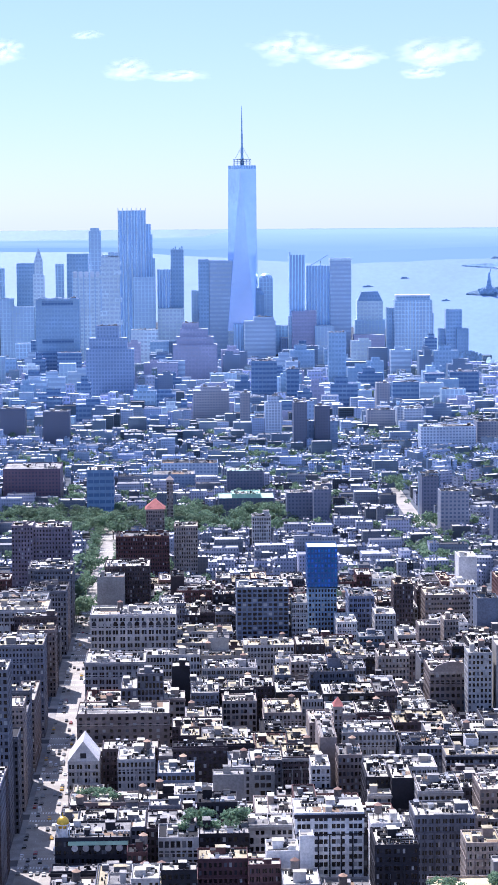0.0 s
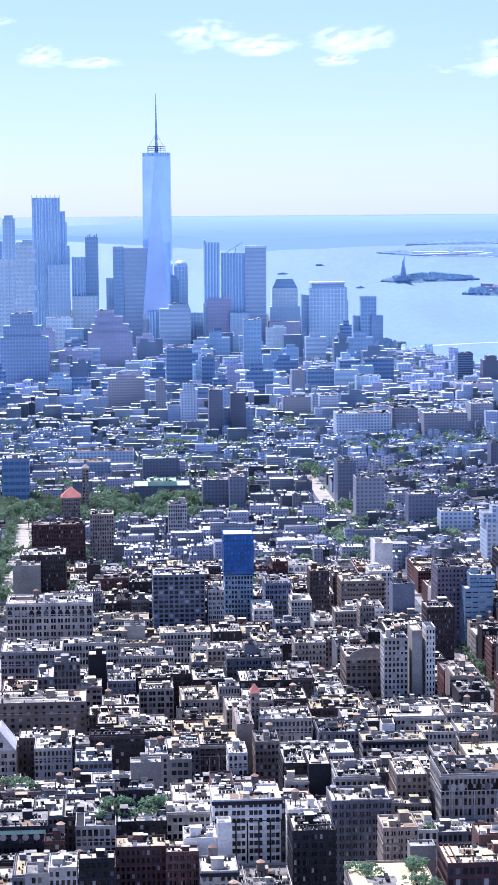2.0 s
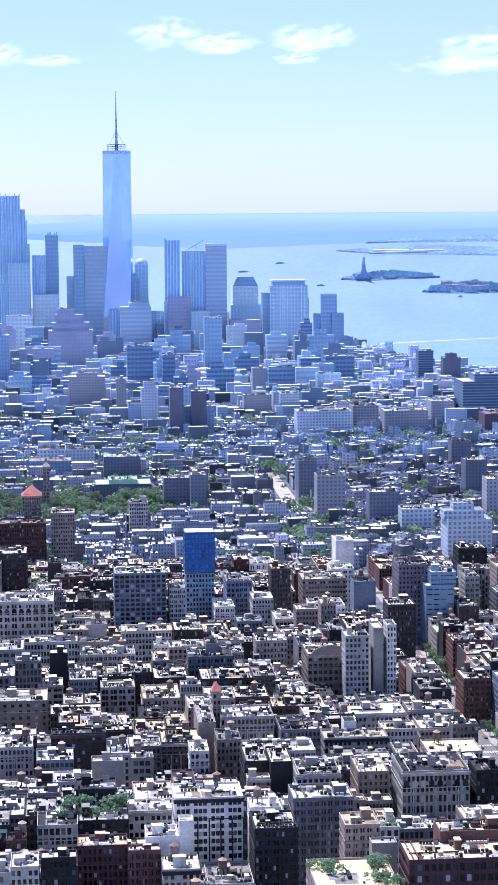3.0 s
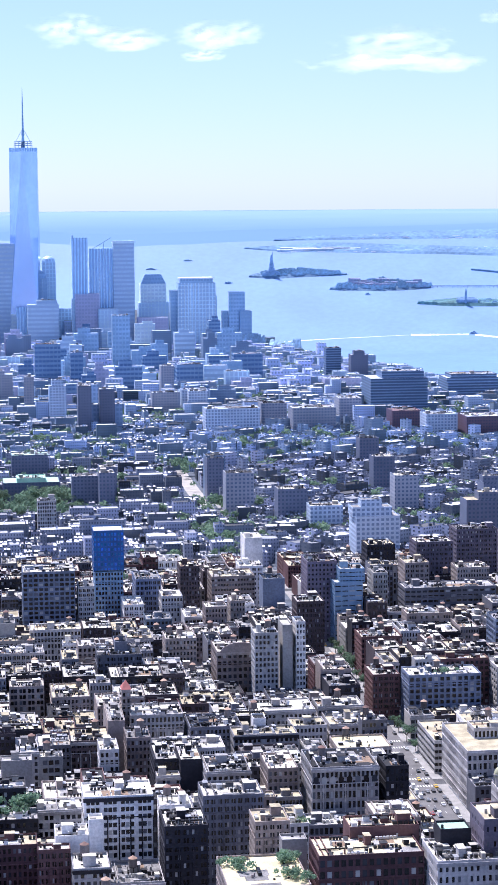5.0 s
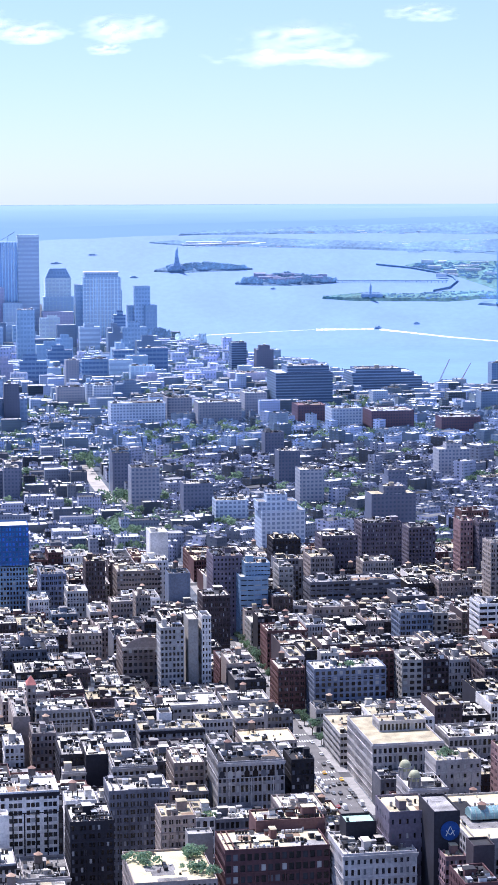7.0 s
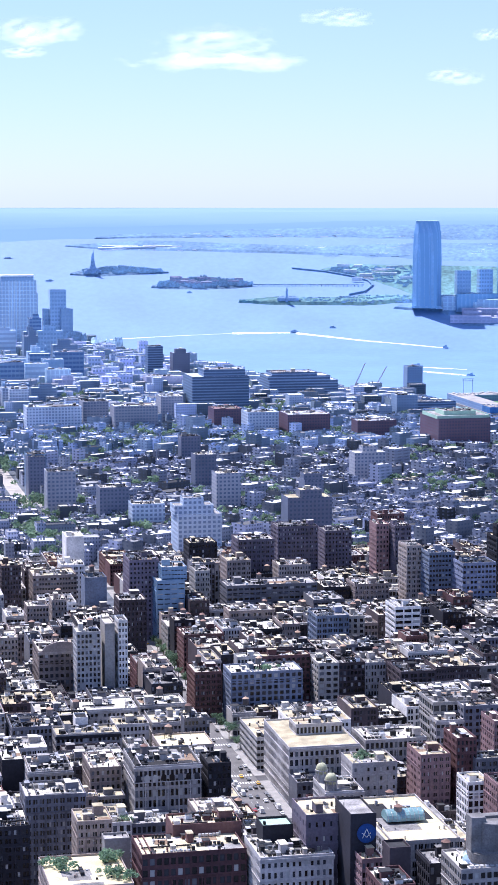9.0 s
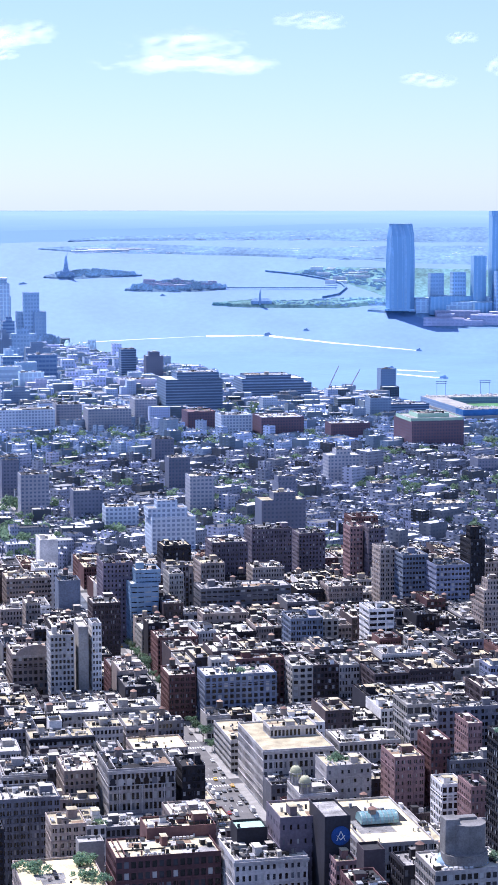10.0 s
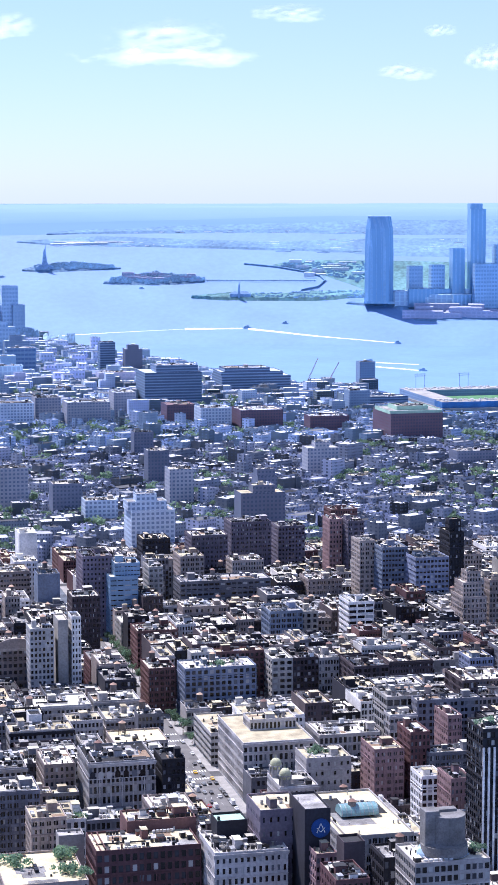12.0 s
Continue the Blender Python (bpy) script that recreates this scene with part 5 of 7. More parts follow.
blocks = random.Random(11)
for s0, s1 in zip(STREETS[:-1], STREETS[1:]):
    if 850 < s0 < 1650:
        y = s0 + STREET_HALF
        while y < s1 - STREET_HALF - 8:
            d = min(blocks.uniform(16, 30), s1 - STREET_HALF - y)
            w = blocks.uniform(24, 32)
            h = blocks.uniform(44, 58)
            if free(-90.5 - w, -90.5, y, y + d):
                wall = pick(blocks, WALLS_AVENUE)
                building("avenue_building", -90.5 - w / 2, y, w, d - 0.2, h, wall, sides="nw", label=f"{TONE[wall]} loft building along the avenue", cornice=wall, group="buildings along the avenue", clutter=1.0)
            y += d
for a, b in zip(AVENUES[:-1], AVENUES[1:]):
    for s, t in zip(STREETS[:-1], STREETS[1:]):
        if s < 780 or s > LAST_THINGS:
            continue
        if not (in_view(b, s, 20) or in_view(a, s, 20) or (a < 0.13 * s < b)):
            continue
        near = s < 1560
        x0, x1, y0, y1 = a + AVENUE_HALF, b - AVENUE_HALF, s + STREET_HALF, t - STREET_HALF
        deep = (y1 - y0) / 2 - 0.4
        fill_row(x0, x1, y0, deep, near, blocks)
        fill_row(x0, x1, y1 - deep, deep, near, blocks)


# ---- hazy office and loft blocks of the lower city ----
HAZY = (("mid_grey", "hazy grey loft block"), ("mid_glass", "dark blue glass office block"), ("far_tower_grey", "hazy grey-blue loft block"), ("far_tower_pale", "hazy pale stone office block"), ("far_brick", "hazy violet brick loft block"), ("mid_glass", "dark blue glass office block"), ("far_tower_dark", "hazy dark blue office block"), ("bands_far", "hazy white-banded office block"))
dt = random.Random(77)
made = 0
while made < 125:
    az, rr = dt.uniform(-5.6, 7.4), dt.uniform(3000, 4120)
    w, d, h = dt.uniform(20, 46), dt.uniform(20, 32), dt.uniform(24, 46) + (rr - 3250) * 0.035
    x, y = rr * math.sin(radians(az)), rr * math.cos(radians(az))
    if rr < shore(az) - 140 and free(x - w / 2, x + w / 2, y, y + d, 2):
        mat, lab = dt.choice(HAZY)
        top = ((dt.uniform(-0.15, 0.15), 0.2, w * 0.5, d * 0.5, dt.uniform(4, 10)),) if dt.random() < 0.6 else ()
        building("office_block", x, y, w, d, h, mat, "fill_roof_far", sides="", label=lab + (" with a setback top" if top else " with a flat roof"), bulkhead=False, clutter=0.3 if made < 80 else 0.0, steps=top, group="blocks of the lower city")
        made += 1


# ---- low houses farther off, too many to count ----
def island_boxes(name, boxes, mats, label):
    """Joined houses: each has walls as one island and a roof as another."""
    v, f, k = [], [], []
    for x0, x1, y0, y1, h, turn in boxes:
        i = len(v)
        cx, cy, ct, st = (x0 + x1) / 2, (y0 + y1) / 2, math.cos(turn), math.sin(turn)
        v += [(x0, y0, 0), (x1, y0, 0), (x1, y1, 0), (x0, y1, 0), (x0, y0, h + 0.7), (x1, y0, h + 0.7), (x1, y1, h + 0.7), (x0, y1, h + 0.7)]
        v += [(x0 + 0.3, y0 + 0.3, h), (x1 - 0.3, y0 + 0.3, h), (x1 - 0.3, y1 - 0.3, h), (x0 + 0.3, y1 - 0.3, h)]
        f += [(i, i + 1, i + 5, i + 4), (i + 1, i + 2, i + 6, i + 5), (i + 2, i + 3, i + 7, i + 6), (i + 3, i, i + 4, i + 7), (i + 8, i + 9, i + 10, i + 11)]
        for j in range(i, len(v)):
            px, py, pz = v[j]
            v[j] = (cx + (px - cx) * ct - (py - cy) * st, cy + (px - cx) * st + (py - cy) * ct, pz)
        k += [0, 0, 0, 0, 1]
    me = bpy.data.meshes.new(name)
    me.from_pydata(v, [], f)
    for m in mats:
        me.materials.append(MAT[m])
    me.polygons.foreach_set("material_index", np.array(k, dtype=np.int32))
    return tagged(link_mesh(name, me), label, "houses", "", "stuff")


PARK = (-210.0, 112.0, 2045.0, 2184.0)
far = random.Random(5)


def on_avenue(x0, x1, y):
    return any(x1 > a - 12 and x0 < a + 12 for a in AVENUES[:2] if y < 2120) or (1985 < y < 2420 and x1 > 224 and x0 < 246)


for band, (ya, yb) in enumerate(((1758, 2100), (2100, 2400), (2400, 2800), (2800, 3250), (3250, 3750), (3750, 4180))):
    boxes = []
    y = ya
    while y < yb:
        row = far.uniform(15, 22) if ya < 2800 else far.uniform(20, 32)
        x = -0.1 * y - 60
        run = 0
        while x < 0.375 * y + 60:
            wide = far.random() < 0.08
            w = (far.uniform(14, 30) if wide else far.uniform(5.5, 12)) if y < 2900 else far.uniform(8, 26)
            r0 = math.hypot(x, y)
            az = math.degrees(math.atan2(x, y))
            run += w
            if r0 < shore(az) - 50 and not (PARK[0] < x < PARK[1] and PARK[2] - 20 < y < PARK[3]) and free(x, x + w, y, y + row - 4, 1.0) and not on_avenue(x, x + w, y) and far.random() < 0.9:
                h = far.choice((11, 12, 12, 13, 13, 13, 14, 15, 17)) if y < 2900 else far.choice((12, 14, 15, 17, 18, 20, 24) if x > 300 else (12, 15, 17, 20, 22, 26, 32))
                if wide and y < 2900:
                    h = far.uniform(15, 24)
                if far.random() < 0.05:
                    h += far.uniform(4, 12)
                h += far.uniform(0, 0.9)
                d = (row - 1.5) * far.uniform(0.8, 1.0)
                turn = 0.06 * noise.noise((x * 0.004, y * 0.004, 0)) + (0.5 if x > 262 and y < 2750 else 0.0)      # the old village lies askew to the avenues
                jy = 6.0 * noise.noise((x * 0.01, y * 0.01, 5.0))
                boxes.append((x, x + w - 0.1, y + jy, y + jy + d, h, turn))
                for _ in range(far.choice((1, 2, 2, 3, 4)) if y < 2900 else far.choice((0, 1, 1, 2))):
                    bw, bx, by = far.uniform(0.9, 2.4), far.uniform(0.5, w - 3), far.uniform(0.1, 0.75) * d
                    boxes.append((x + bx, x + bx + bw, y + jy + by, y + jy + by + far.uniform(1, 3), h + far.uniform(1.0, 2.2), turn))
            x += w
            if run > 150:
                x += far.uniform(9, 16)
                run = 0
        y += row
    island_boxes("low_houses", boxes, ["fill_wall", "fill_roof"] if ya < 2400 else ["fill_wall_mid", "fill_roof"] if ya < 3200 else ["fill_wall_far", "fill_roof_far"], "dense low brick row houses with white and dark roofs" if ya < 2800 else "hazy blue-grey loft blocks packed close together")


# ---- water tanks ----
def bm_object(name, bm, mat, parent=None, label=""):
    me = bpy.data.meshes.new(name)
    bm.to_mesh(me)
    bm.free()
    me.materials.append(MAT[mat])
    return link_mesh(name, me, parent, label)


def cone(bm, r1, r2, z0, z1, x=0.0, y=0.0, seg=14, caps=True):
    bmesh.ops.create_cone(bm, cap_ends=caps, segments=seg, radius1=r1, radius2=r2, depth=z1 - z0, matrix=Matrix.Translation((x, y, (z0 + z1) / 2)))


def bar(bm, p, q, w):
    p, q = Vector(p), Vector(q)
    m = Matrix.Translation((p + q) / 2) @ (q - p).to_track_quat("Z", "Y").to_matrix().to_4x4() @ Matrix.Diagonal((w, w, (q - p).length, 1))
    bmesh.ops.create_cube(bm, size=1, matrix=m)


def water_tank():
    root = new("water_tank")
    bm = bmesh.new()
    cone(bm, 1.9, 1.8, 3.2, 6.9)
    bm_object("barrel", bm, "tank_wood", root)
    bm = bmesh.new()
    cone(bm, 2.1, 0.12, 6.9, 8.1)
    bm_object("cap", bm, "tank_cap", root, "conical tank roof")
    bm = bmesh.new()
    at = (-1.7, -1.42, 1.42, 1.7)
    deck = {(i, j, z): bm.verts.new((at[i], at[j], z)) for i in range(4) for j in range(4) for z in (3.0, 3.2)}
    foot = {(i, j): bm.verts.new((at[i] * 1.04, at[j] * 1.04, 0.0)) for i in range(4) for j in range(4)}
    for i in range(3):
        for j in range(3):
            ring = ((i, j), (i + 1, j), (i + 1, j + 1), (i, j + 1))
            bm.faces.new([deck[a, b, 3.2] for a, b in ring])
            if i != 1 and j != 1:                           # a leg under each corner
                bm.faces.new([foot[c] for c in ring[::-1]])
                for (a, b), (c, d) in zip(ring, ring[1:] + ring[:1]):
                    bm.faces.new((deck[a, b, 3.0], foot[a, b], foot[c, d], deck[c, d, 3.0]))
            else:
                bm.faces.new([deck[a, b, 3.0] for a, b in ring[::-1]])
    for k in range(3):
        for p, q in (((k, 0), (k + 1, 0)), ((3, k), (3, k + 1)), ((3 - k, 3), (2 - k, 3)), ((0, 3 - k), (0, 2 - k))):
            bm.faces.new((deck[(*p, 3.0)], deck[(*q, 3.0)], deck[(*q, 3.2)], deck[(*p, 3.2)]))
    for v in [v for v in bm.verts if not v.link_faces]:
        bm.verts.remove(v)
    bm_object("stand", bm, "steel_dark", root, "dark steel stand")
    return tagged(root, "wooden rooftop water tank with a conical cap on a steel stand", "water tank", "rooftop water tanks")


tank = water_tank()
spots = tank_spots
for k, (x, y, z) in enumerate(spots):
    m = pose(x, y, z, 0, 0, 37 * k)
    if k == 0:
        tank.matrix_basis = m
    else:
        copy_thing(tank, m)


# ---- trees ----
def tree(seed, size=1.0):
    r = random.Random(seed)
    root = new("tree")
    bm = bmesh.new()
    cone(bm, 0.35, 0.2, 0, 4.5, seg=7)
    for k in range(6):
        a = k * 1.05 + r.uniform(-0.3, 0.3)
        bar(bm, (0, 0, r.uniform(3, 4.4)), (2.6 * math.cos(a), 2.6 * math.sin(a), r.uniform(6, 8.5)), 0.16)
    bm_object("trunk", bm, "bark", root)
    v, f = [], []
    lobes = [(r.gauss(0, 2.0), r.gauss(0, 2.0), r.uniform(5.2, 10.0), r.uniform(1.3, 2.4)) for _ in range(13)]
    for lx, ly, lz, lr in lobes:
        for _ in range(70):
            n = Vector((r.gauss(0, 1), r.gauss(0, 1), r.gauss(0, 1))).normalized() * lr * r.uniform(0.75, 1.08)
            c = Vector((lx, ly, lz)) + Vector((n.x, n.y, n.z * 0.8))
            u = Vector((r.gauss(0, 1), r.gauss(0, 1), r.gauss(0, 1))).normalized()
            w = u.cross(n).normalized()
            s = r.uniform(0.3, 0.55)
            i = len(v)
            v += [c - u * s, c + w * s * 0.7, c + u * s, c - w * s * 0.7]
            f.append((i, i + 1, i + 2, i + 3))
    me = bpy.data.meshes.new("crown")
    me.from_pydata([tuple(p) for p in v], [], f)
    me.materials.append(MAT["village_foliage"])
    link_mesh("crown", me, root)
    return tagged(root, "broad leafy green city tree in full summer leaf", "tree", "city trees")


kinds = [tree(s) for s in (1, 2, 3)]
spots = []
wood = random.Random(3)
for _ in range(130):
    spots.append((wood.uniform(PARK[0], PARK[1]), wood.uniform(PARK[2], PARK[3]), 0.0, wood.uniform(1.1, 1.55)))
for y in range(1640, 2100, 16):
    spots.append((-78 - 12 + wood.uniform(-1, 1), y, 0.15, wood.uniform(0.7, 1.1)))
    if y % 3:
        spots.append((-78 + 12 + wood.uniform(-1, 1), y + 5, 0.15, wood.uniform(0.6, 1.0)))
for y in range(1170, 1470, 20):
    spots.append((238 + 12 + wood.uniform(-1, 1), y + wood.uniform(-5, 5), 0.15, wood.uniform(0.5, 0.85)))
used = set()
for k, (x, y, z, s) in enumerate(spots):
    t = kinds[k % 3]
    m = pose(x, y, z, 0, 0, 61 * k) @ Matrix.Diagonal((s, s, s, 1))
    if t.name in used:
        copy_thing(t, m)
    else:
        used.add(t.name)
        t.matrix_basis = m


def greenery(name, spots, seed, label):
    """Tree crowns among the houses, as loose leaf clumps."""
    r = random.Random(seed)
    quads = []
    for x, y, z, size in spots:
        for _ in range(70):
            n = Vector((r.gauss(0, 1), r.gauss(0, 1), r.gauss(0, 1))).normalized() * r.uniform(0.45, 1.05)
            c = Vector((x, y, z)) + Vector((n.x * size, n.y * size, n.z * size * 0.75))
            u = Vector((r.gauss(0, 1), r.gauss(0, 1), r.gauss(0, 1))).normalized()
            w = u.cross(n).normalized()
            s = size * r.uniform(0.16, 0.30)
            quads.append([c - u * s, c + w * s * 0.8, c + u * s, c - w * s * 0.8])
    return tagged(link_mesh(name, quad_mesh(name, quads, ["village_foliage"])), label, "trees", "", "stuff")


gr = random.Random(21)
yard_trees = []
for _ in range(5000):
    y = gr.uniform(1600, 3700)
    x = gr.uniform(-0.095 * y - 20, 0.375 * y + 20)
    if noise.noise((x * 0.006, y * 0.006, 1.0)) > (-0.04 if y < 2900 else 0.12) and math.hypot(x, y) < shore(math.degrees(math.atan2(x, y))) - 60 and free(x, x + 1, y, y + 1, -2):
        yard_trees.append((x, y, gr.uniform(11, 16), gr.uniform(4.0, 8.0)))
for cx, cy, rx, ry, n in ((235, 2400, 70, 60, 60), (300, 2240, 60, 50, 40), (145, 2900, 14, 240, 50), (470, 1935, 40, 30, 16), (-205, 2330, 60, 60, 40), (300, 1945, 30, 24, 16), (620, 2580, 60, 40, 30), (190, 1600, 10, 10, 5)):
    for _ in range(n):
        yard_trees.append((cx + gr.gauss(0, 0.5) * rx, cy + gr.gauss(0, 0.5) * ry, gr.uniform(9, 14), gr.uniform(3.5, 6.0)))
greenery("yard_trees", yard_trees, 8, "green tree crowns in yards and streets between low houses")
shore_trees = []
for _ in range(260):
    az = gr.uniform(7.6, 10.0)
    rr = shore(az) - gr.uniform(5, 60)
    a = radians(az)
    shore_trees.append((rr * math.sin(a), rr * math.cos(a), gr.uniform(6, 14), gr.uniform(4, 8)))
greenery("shore_trees", shore_trees, 9, "dark green trees along the river park")


# ---- the harbour ----
def far_root(name, azimuth, r, z=0.0):
    """An empty for a thing far off, drawn nearer and smaller in proportion."""
    ob = new(name)
    s = shrink(r)
    ob.matrix_basis = Matrix.Translation(far_point(azimuth, r, z)) @ pose(0, 0, 0, 0, 0, -azimuth) @ Matrix.Diagonal((s, s, s, 1))
    return ob


def one_tower():
    """The tallest tower: a square base, a shaft of eight tall triangles that turns by 45 degrees, a ring and a mast."""
    root = far_root("office_tower", 1.515, 4602)
    bm = bmesh.new()
    half, top = 30.0, 22.0
    rot = radians(38)
    low = [bm.verts.new((math.cos(rot + k * math.pi / 2) * half * 1.414, math.sin(rot + k * math.pi / 2) * half * 1.414, 57)) for k in range(4)]
    high = [bm.verts.new((math.cos(rot + math.pi / 4 + k * math.pi / 2) * 30.5, math.sin(rot + math.pi / 4 + k * math.pi / 2) * 30.5, 405)) for k in range(4)]
    for k in range(4):
        bm.faces.new((low[k], low[(k + 1) % 4], high[k]))
        bm.faces.new((low[(k + 1) % 4], high[(k + 1) % 4], high[k]))
    bm.faces.new(high)
    bm_object("shaft", bm, "far_glass", root)
    bm = bmesh.new()
    bmesh.ops.create_cube(bm, size=1, matrix=pose(0, 0, 28.5, 0, 0, 83) @ Matrix.Diagonal((60, 60, 57, 1)))
    bm_object("base", bm, "far_tower_pale", root)
    bm = bmesh.new()
    bmesh.ops.create_cube(bm, size=1, matrix=pose(0, 0, 409, 0, 0, 38) @ Matrix.Diagonal((43, 43, 8, 1)))
    bm_object("parapet", bm, "far_tower_blue", root)
    bm = bmesh.new()
    for z in (418, 422, 426):
        cone(bm, 19, 19, z, z + 0.9, seg=28)
    for k in range(12):
        a = k * math.pi / 6
        bar(bm, (19 * math.cos(a), 19 * math.sin(a), 413), (19 * math.cos(a), 19 * math.sin(a), 427), 0.8)
    bm_object("antenna_ring", bm, "far_tower_dark", root)
    bm = bmesh.new()
    for z0, z1, r0, r1 in ((413, 440, 4.5, 2.6), (440, 452, 3.6, 2.4), (452, 480, 2.2, 1.9), (480, 510, 1.6, 1.3), (510, 541, 1.1, 0.4)):
        cone(bm, r0, r1, z0, z1, seg=10)
    for k in range(4):
        a = k * math.pi / 2
        bar(bm, (17 * math.cos(a), 17 * math.sin(a), 424), (0, 0, 455), 0.7)
    bm_object("mast", bm, "far_tower_dark", root)
    tagged(root, "tallest faceted pale blue glass tower with a mast", "skyscraper")


one_tower()


def far_land(name, near, past, mat, label, height=6.0, rough=0.0, kind="structure", category="land", az_step=0.06, rings=6, grain=3.0):
    """Land over the water between two shores, each a row of (azimuth, distance); rough: the height of trees and roofs on it."""
    azs = np.arange(near[0][0], near[-1][0] + 1e-6, az_step)
    n0 = np.interp(azs, [o[0] for o in near], [o[1] for o in near])
    n1 = np.interp(azs, [o[0] for o in past], [o[1] for o in past])
    pts = {}
    for i, az in enumerate(azs):
        n0[i] *= 1 + 0.004 * noise.noise((az * 2.3, 3.0, 0))
        for j in range(rings + 1):
            r = n0[i] + (max(n1[i], n0[i] + 1) - n0[i]) * j / rings
            end = i in (0, len(azs) - 1)
            z = -2.6 if j == 0 or end else height + rough * max(0.0, 0.5 + noise.noise((az * grain * 1.5, j * 0.9, near[0][0])) + 0.35 * noise.noise((az * grain * 6, j * 1.3, 2.0)))
            pts[i, j] = far_point(az, r, z)
    q = [[pts[i, j], pts[i + 1, j], pts[i + 1, j + 1], pts[i, j + 1]] for i in range(len(azs) - 1) for j in range(rings)]
    return tagged(link_mesh(name, quad_mesh(name, q, [mat])), label, category, "", kind)


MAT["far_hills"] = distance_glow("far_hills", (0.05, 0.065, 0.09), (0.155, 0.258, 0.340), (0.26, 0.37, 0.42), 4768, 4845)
# Blue haze is mixed into the colours of the far land, leaves and stone.
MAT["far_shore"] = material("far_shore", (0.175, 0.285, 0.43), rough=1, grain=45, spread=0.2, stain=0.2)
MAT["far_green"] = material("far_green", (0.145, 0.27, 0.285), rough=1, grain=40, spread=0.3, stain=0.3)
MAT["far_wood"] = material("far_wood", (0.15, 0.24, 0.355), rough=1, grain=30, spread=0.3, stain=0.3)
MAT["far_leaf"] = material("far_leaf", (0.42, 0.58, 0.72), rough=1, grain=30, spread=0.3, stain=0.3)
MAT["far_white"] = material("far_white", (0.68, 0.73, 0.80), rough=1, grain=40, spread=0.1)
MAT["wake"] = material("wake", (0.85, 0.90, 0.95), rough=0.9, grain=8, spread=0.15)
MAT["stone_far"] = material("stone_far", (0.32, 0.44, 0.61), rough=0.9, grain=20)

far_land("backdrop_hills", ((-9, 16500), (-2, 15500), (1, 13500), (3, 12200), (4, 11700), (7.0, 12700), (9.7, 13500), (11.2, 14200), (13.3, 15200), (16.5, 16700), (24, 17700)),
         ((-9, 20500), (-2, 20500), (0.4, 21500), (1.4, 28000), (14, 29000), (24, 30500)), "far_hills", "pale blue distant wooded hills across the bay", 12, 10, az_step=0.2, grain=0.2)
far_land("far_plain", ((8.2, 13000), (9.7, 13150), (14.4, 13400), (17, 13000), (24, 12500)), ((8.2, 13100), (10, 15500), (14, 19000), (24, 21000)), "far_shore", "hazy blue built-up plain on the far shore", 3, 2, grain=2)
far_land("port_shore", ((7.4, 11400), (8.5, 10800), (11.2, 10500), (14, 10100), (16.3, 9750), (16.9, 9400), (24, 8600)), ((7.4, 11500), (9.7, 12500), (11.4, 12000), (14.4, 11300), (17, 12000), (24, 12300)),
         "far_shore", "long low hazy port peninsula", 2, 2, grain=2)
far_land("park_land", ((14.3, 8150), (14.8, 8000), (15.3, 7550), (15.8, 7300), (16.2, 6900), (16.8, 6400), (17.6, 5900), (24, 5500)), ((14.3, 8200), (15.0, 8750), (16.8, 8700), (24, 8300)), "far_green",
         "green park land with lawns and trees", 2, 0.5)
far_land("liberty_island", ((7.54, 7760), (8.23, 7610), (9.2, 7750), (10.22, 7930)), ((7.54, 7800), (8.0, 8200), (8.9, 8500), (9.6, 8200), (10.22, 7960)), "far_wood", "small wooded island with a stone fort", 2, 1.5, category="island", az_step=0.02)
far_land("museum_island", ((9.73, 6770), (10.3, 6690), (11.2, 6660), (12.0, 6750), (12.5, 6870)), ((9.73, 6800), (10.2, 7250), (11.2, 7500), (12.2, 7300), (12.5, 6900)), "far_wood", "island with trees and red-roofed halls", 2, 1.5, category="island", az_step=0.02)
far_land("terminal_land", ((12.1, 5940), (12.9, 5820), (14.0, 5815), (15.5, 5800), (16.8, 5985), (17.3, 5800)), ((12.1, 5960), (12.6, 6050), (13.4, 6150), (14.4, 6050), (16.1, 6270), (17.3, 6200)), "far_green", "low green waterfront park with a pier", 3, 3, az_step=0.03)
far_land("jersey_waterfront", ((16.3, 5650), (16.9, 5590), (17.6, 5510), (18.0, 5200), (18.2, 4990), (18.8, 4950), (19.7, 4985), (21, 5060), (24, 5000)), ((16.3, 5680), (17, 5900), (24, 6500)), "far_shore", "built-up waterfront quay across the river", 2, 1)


def statue():
    """A tall statue on a stepped pedestal, kept as one plain shape."""
    bm = bmesh.new()
    for half, z0, z1 in ((32, 0, 8), (24, 8, 14), (11, 14, 26), (8, 26, 42)):
        bmesh.ops.create_cube(bm, size=1, matrix=Matrix.Translation((0, 0, (z0 + z1) / 2)) @ Matrix.Diagonal((half * 2, half * 2, z1 - z0, 1)))
    for r0, r1, z0, z1 in ((6.5, 5.2, 42, 58), (5.2, 3.8, 58, 68), (2.2, 2.4, 68, 74)):
        cone(bm, r0, r1, z0, z1)
    bar(bm, (3, 0, 67), (5, 0, 82), 2.0)
    cone(bm, 1.6, 0.4, 82, 87, 5, 0)
    me = bpy.data.meshes.new("statue")
    bm.to_mesh(me)
    bm.free()
    me.materials.append(MAT["stone_far"])
    ob = new("statue", me)
    r = 7850
    s = shrink(r)
    ob.matrix_basis = Matrix.Translation(far_point(8.16, r, 3)) @ Matrix.Diagonal((s, s * 0.3, s, 1))
    tagged(ob, "tall blue-grey statue on a stepped stone pedestal", "statue")


statue()


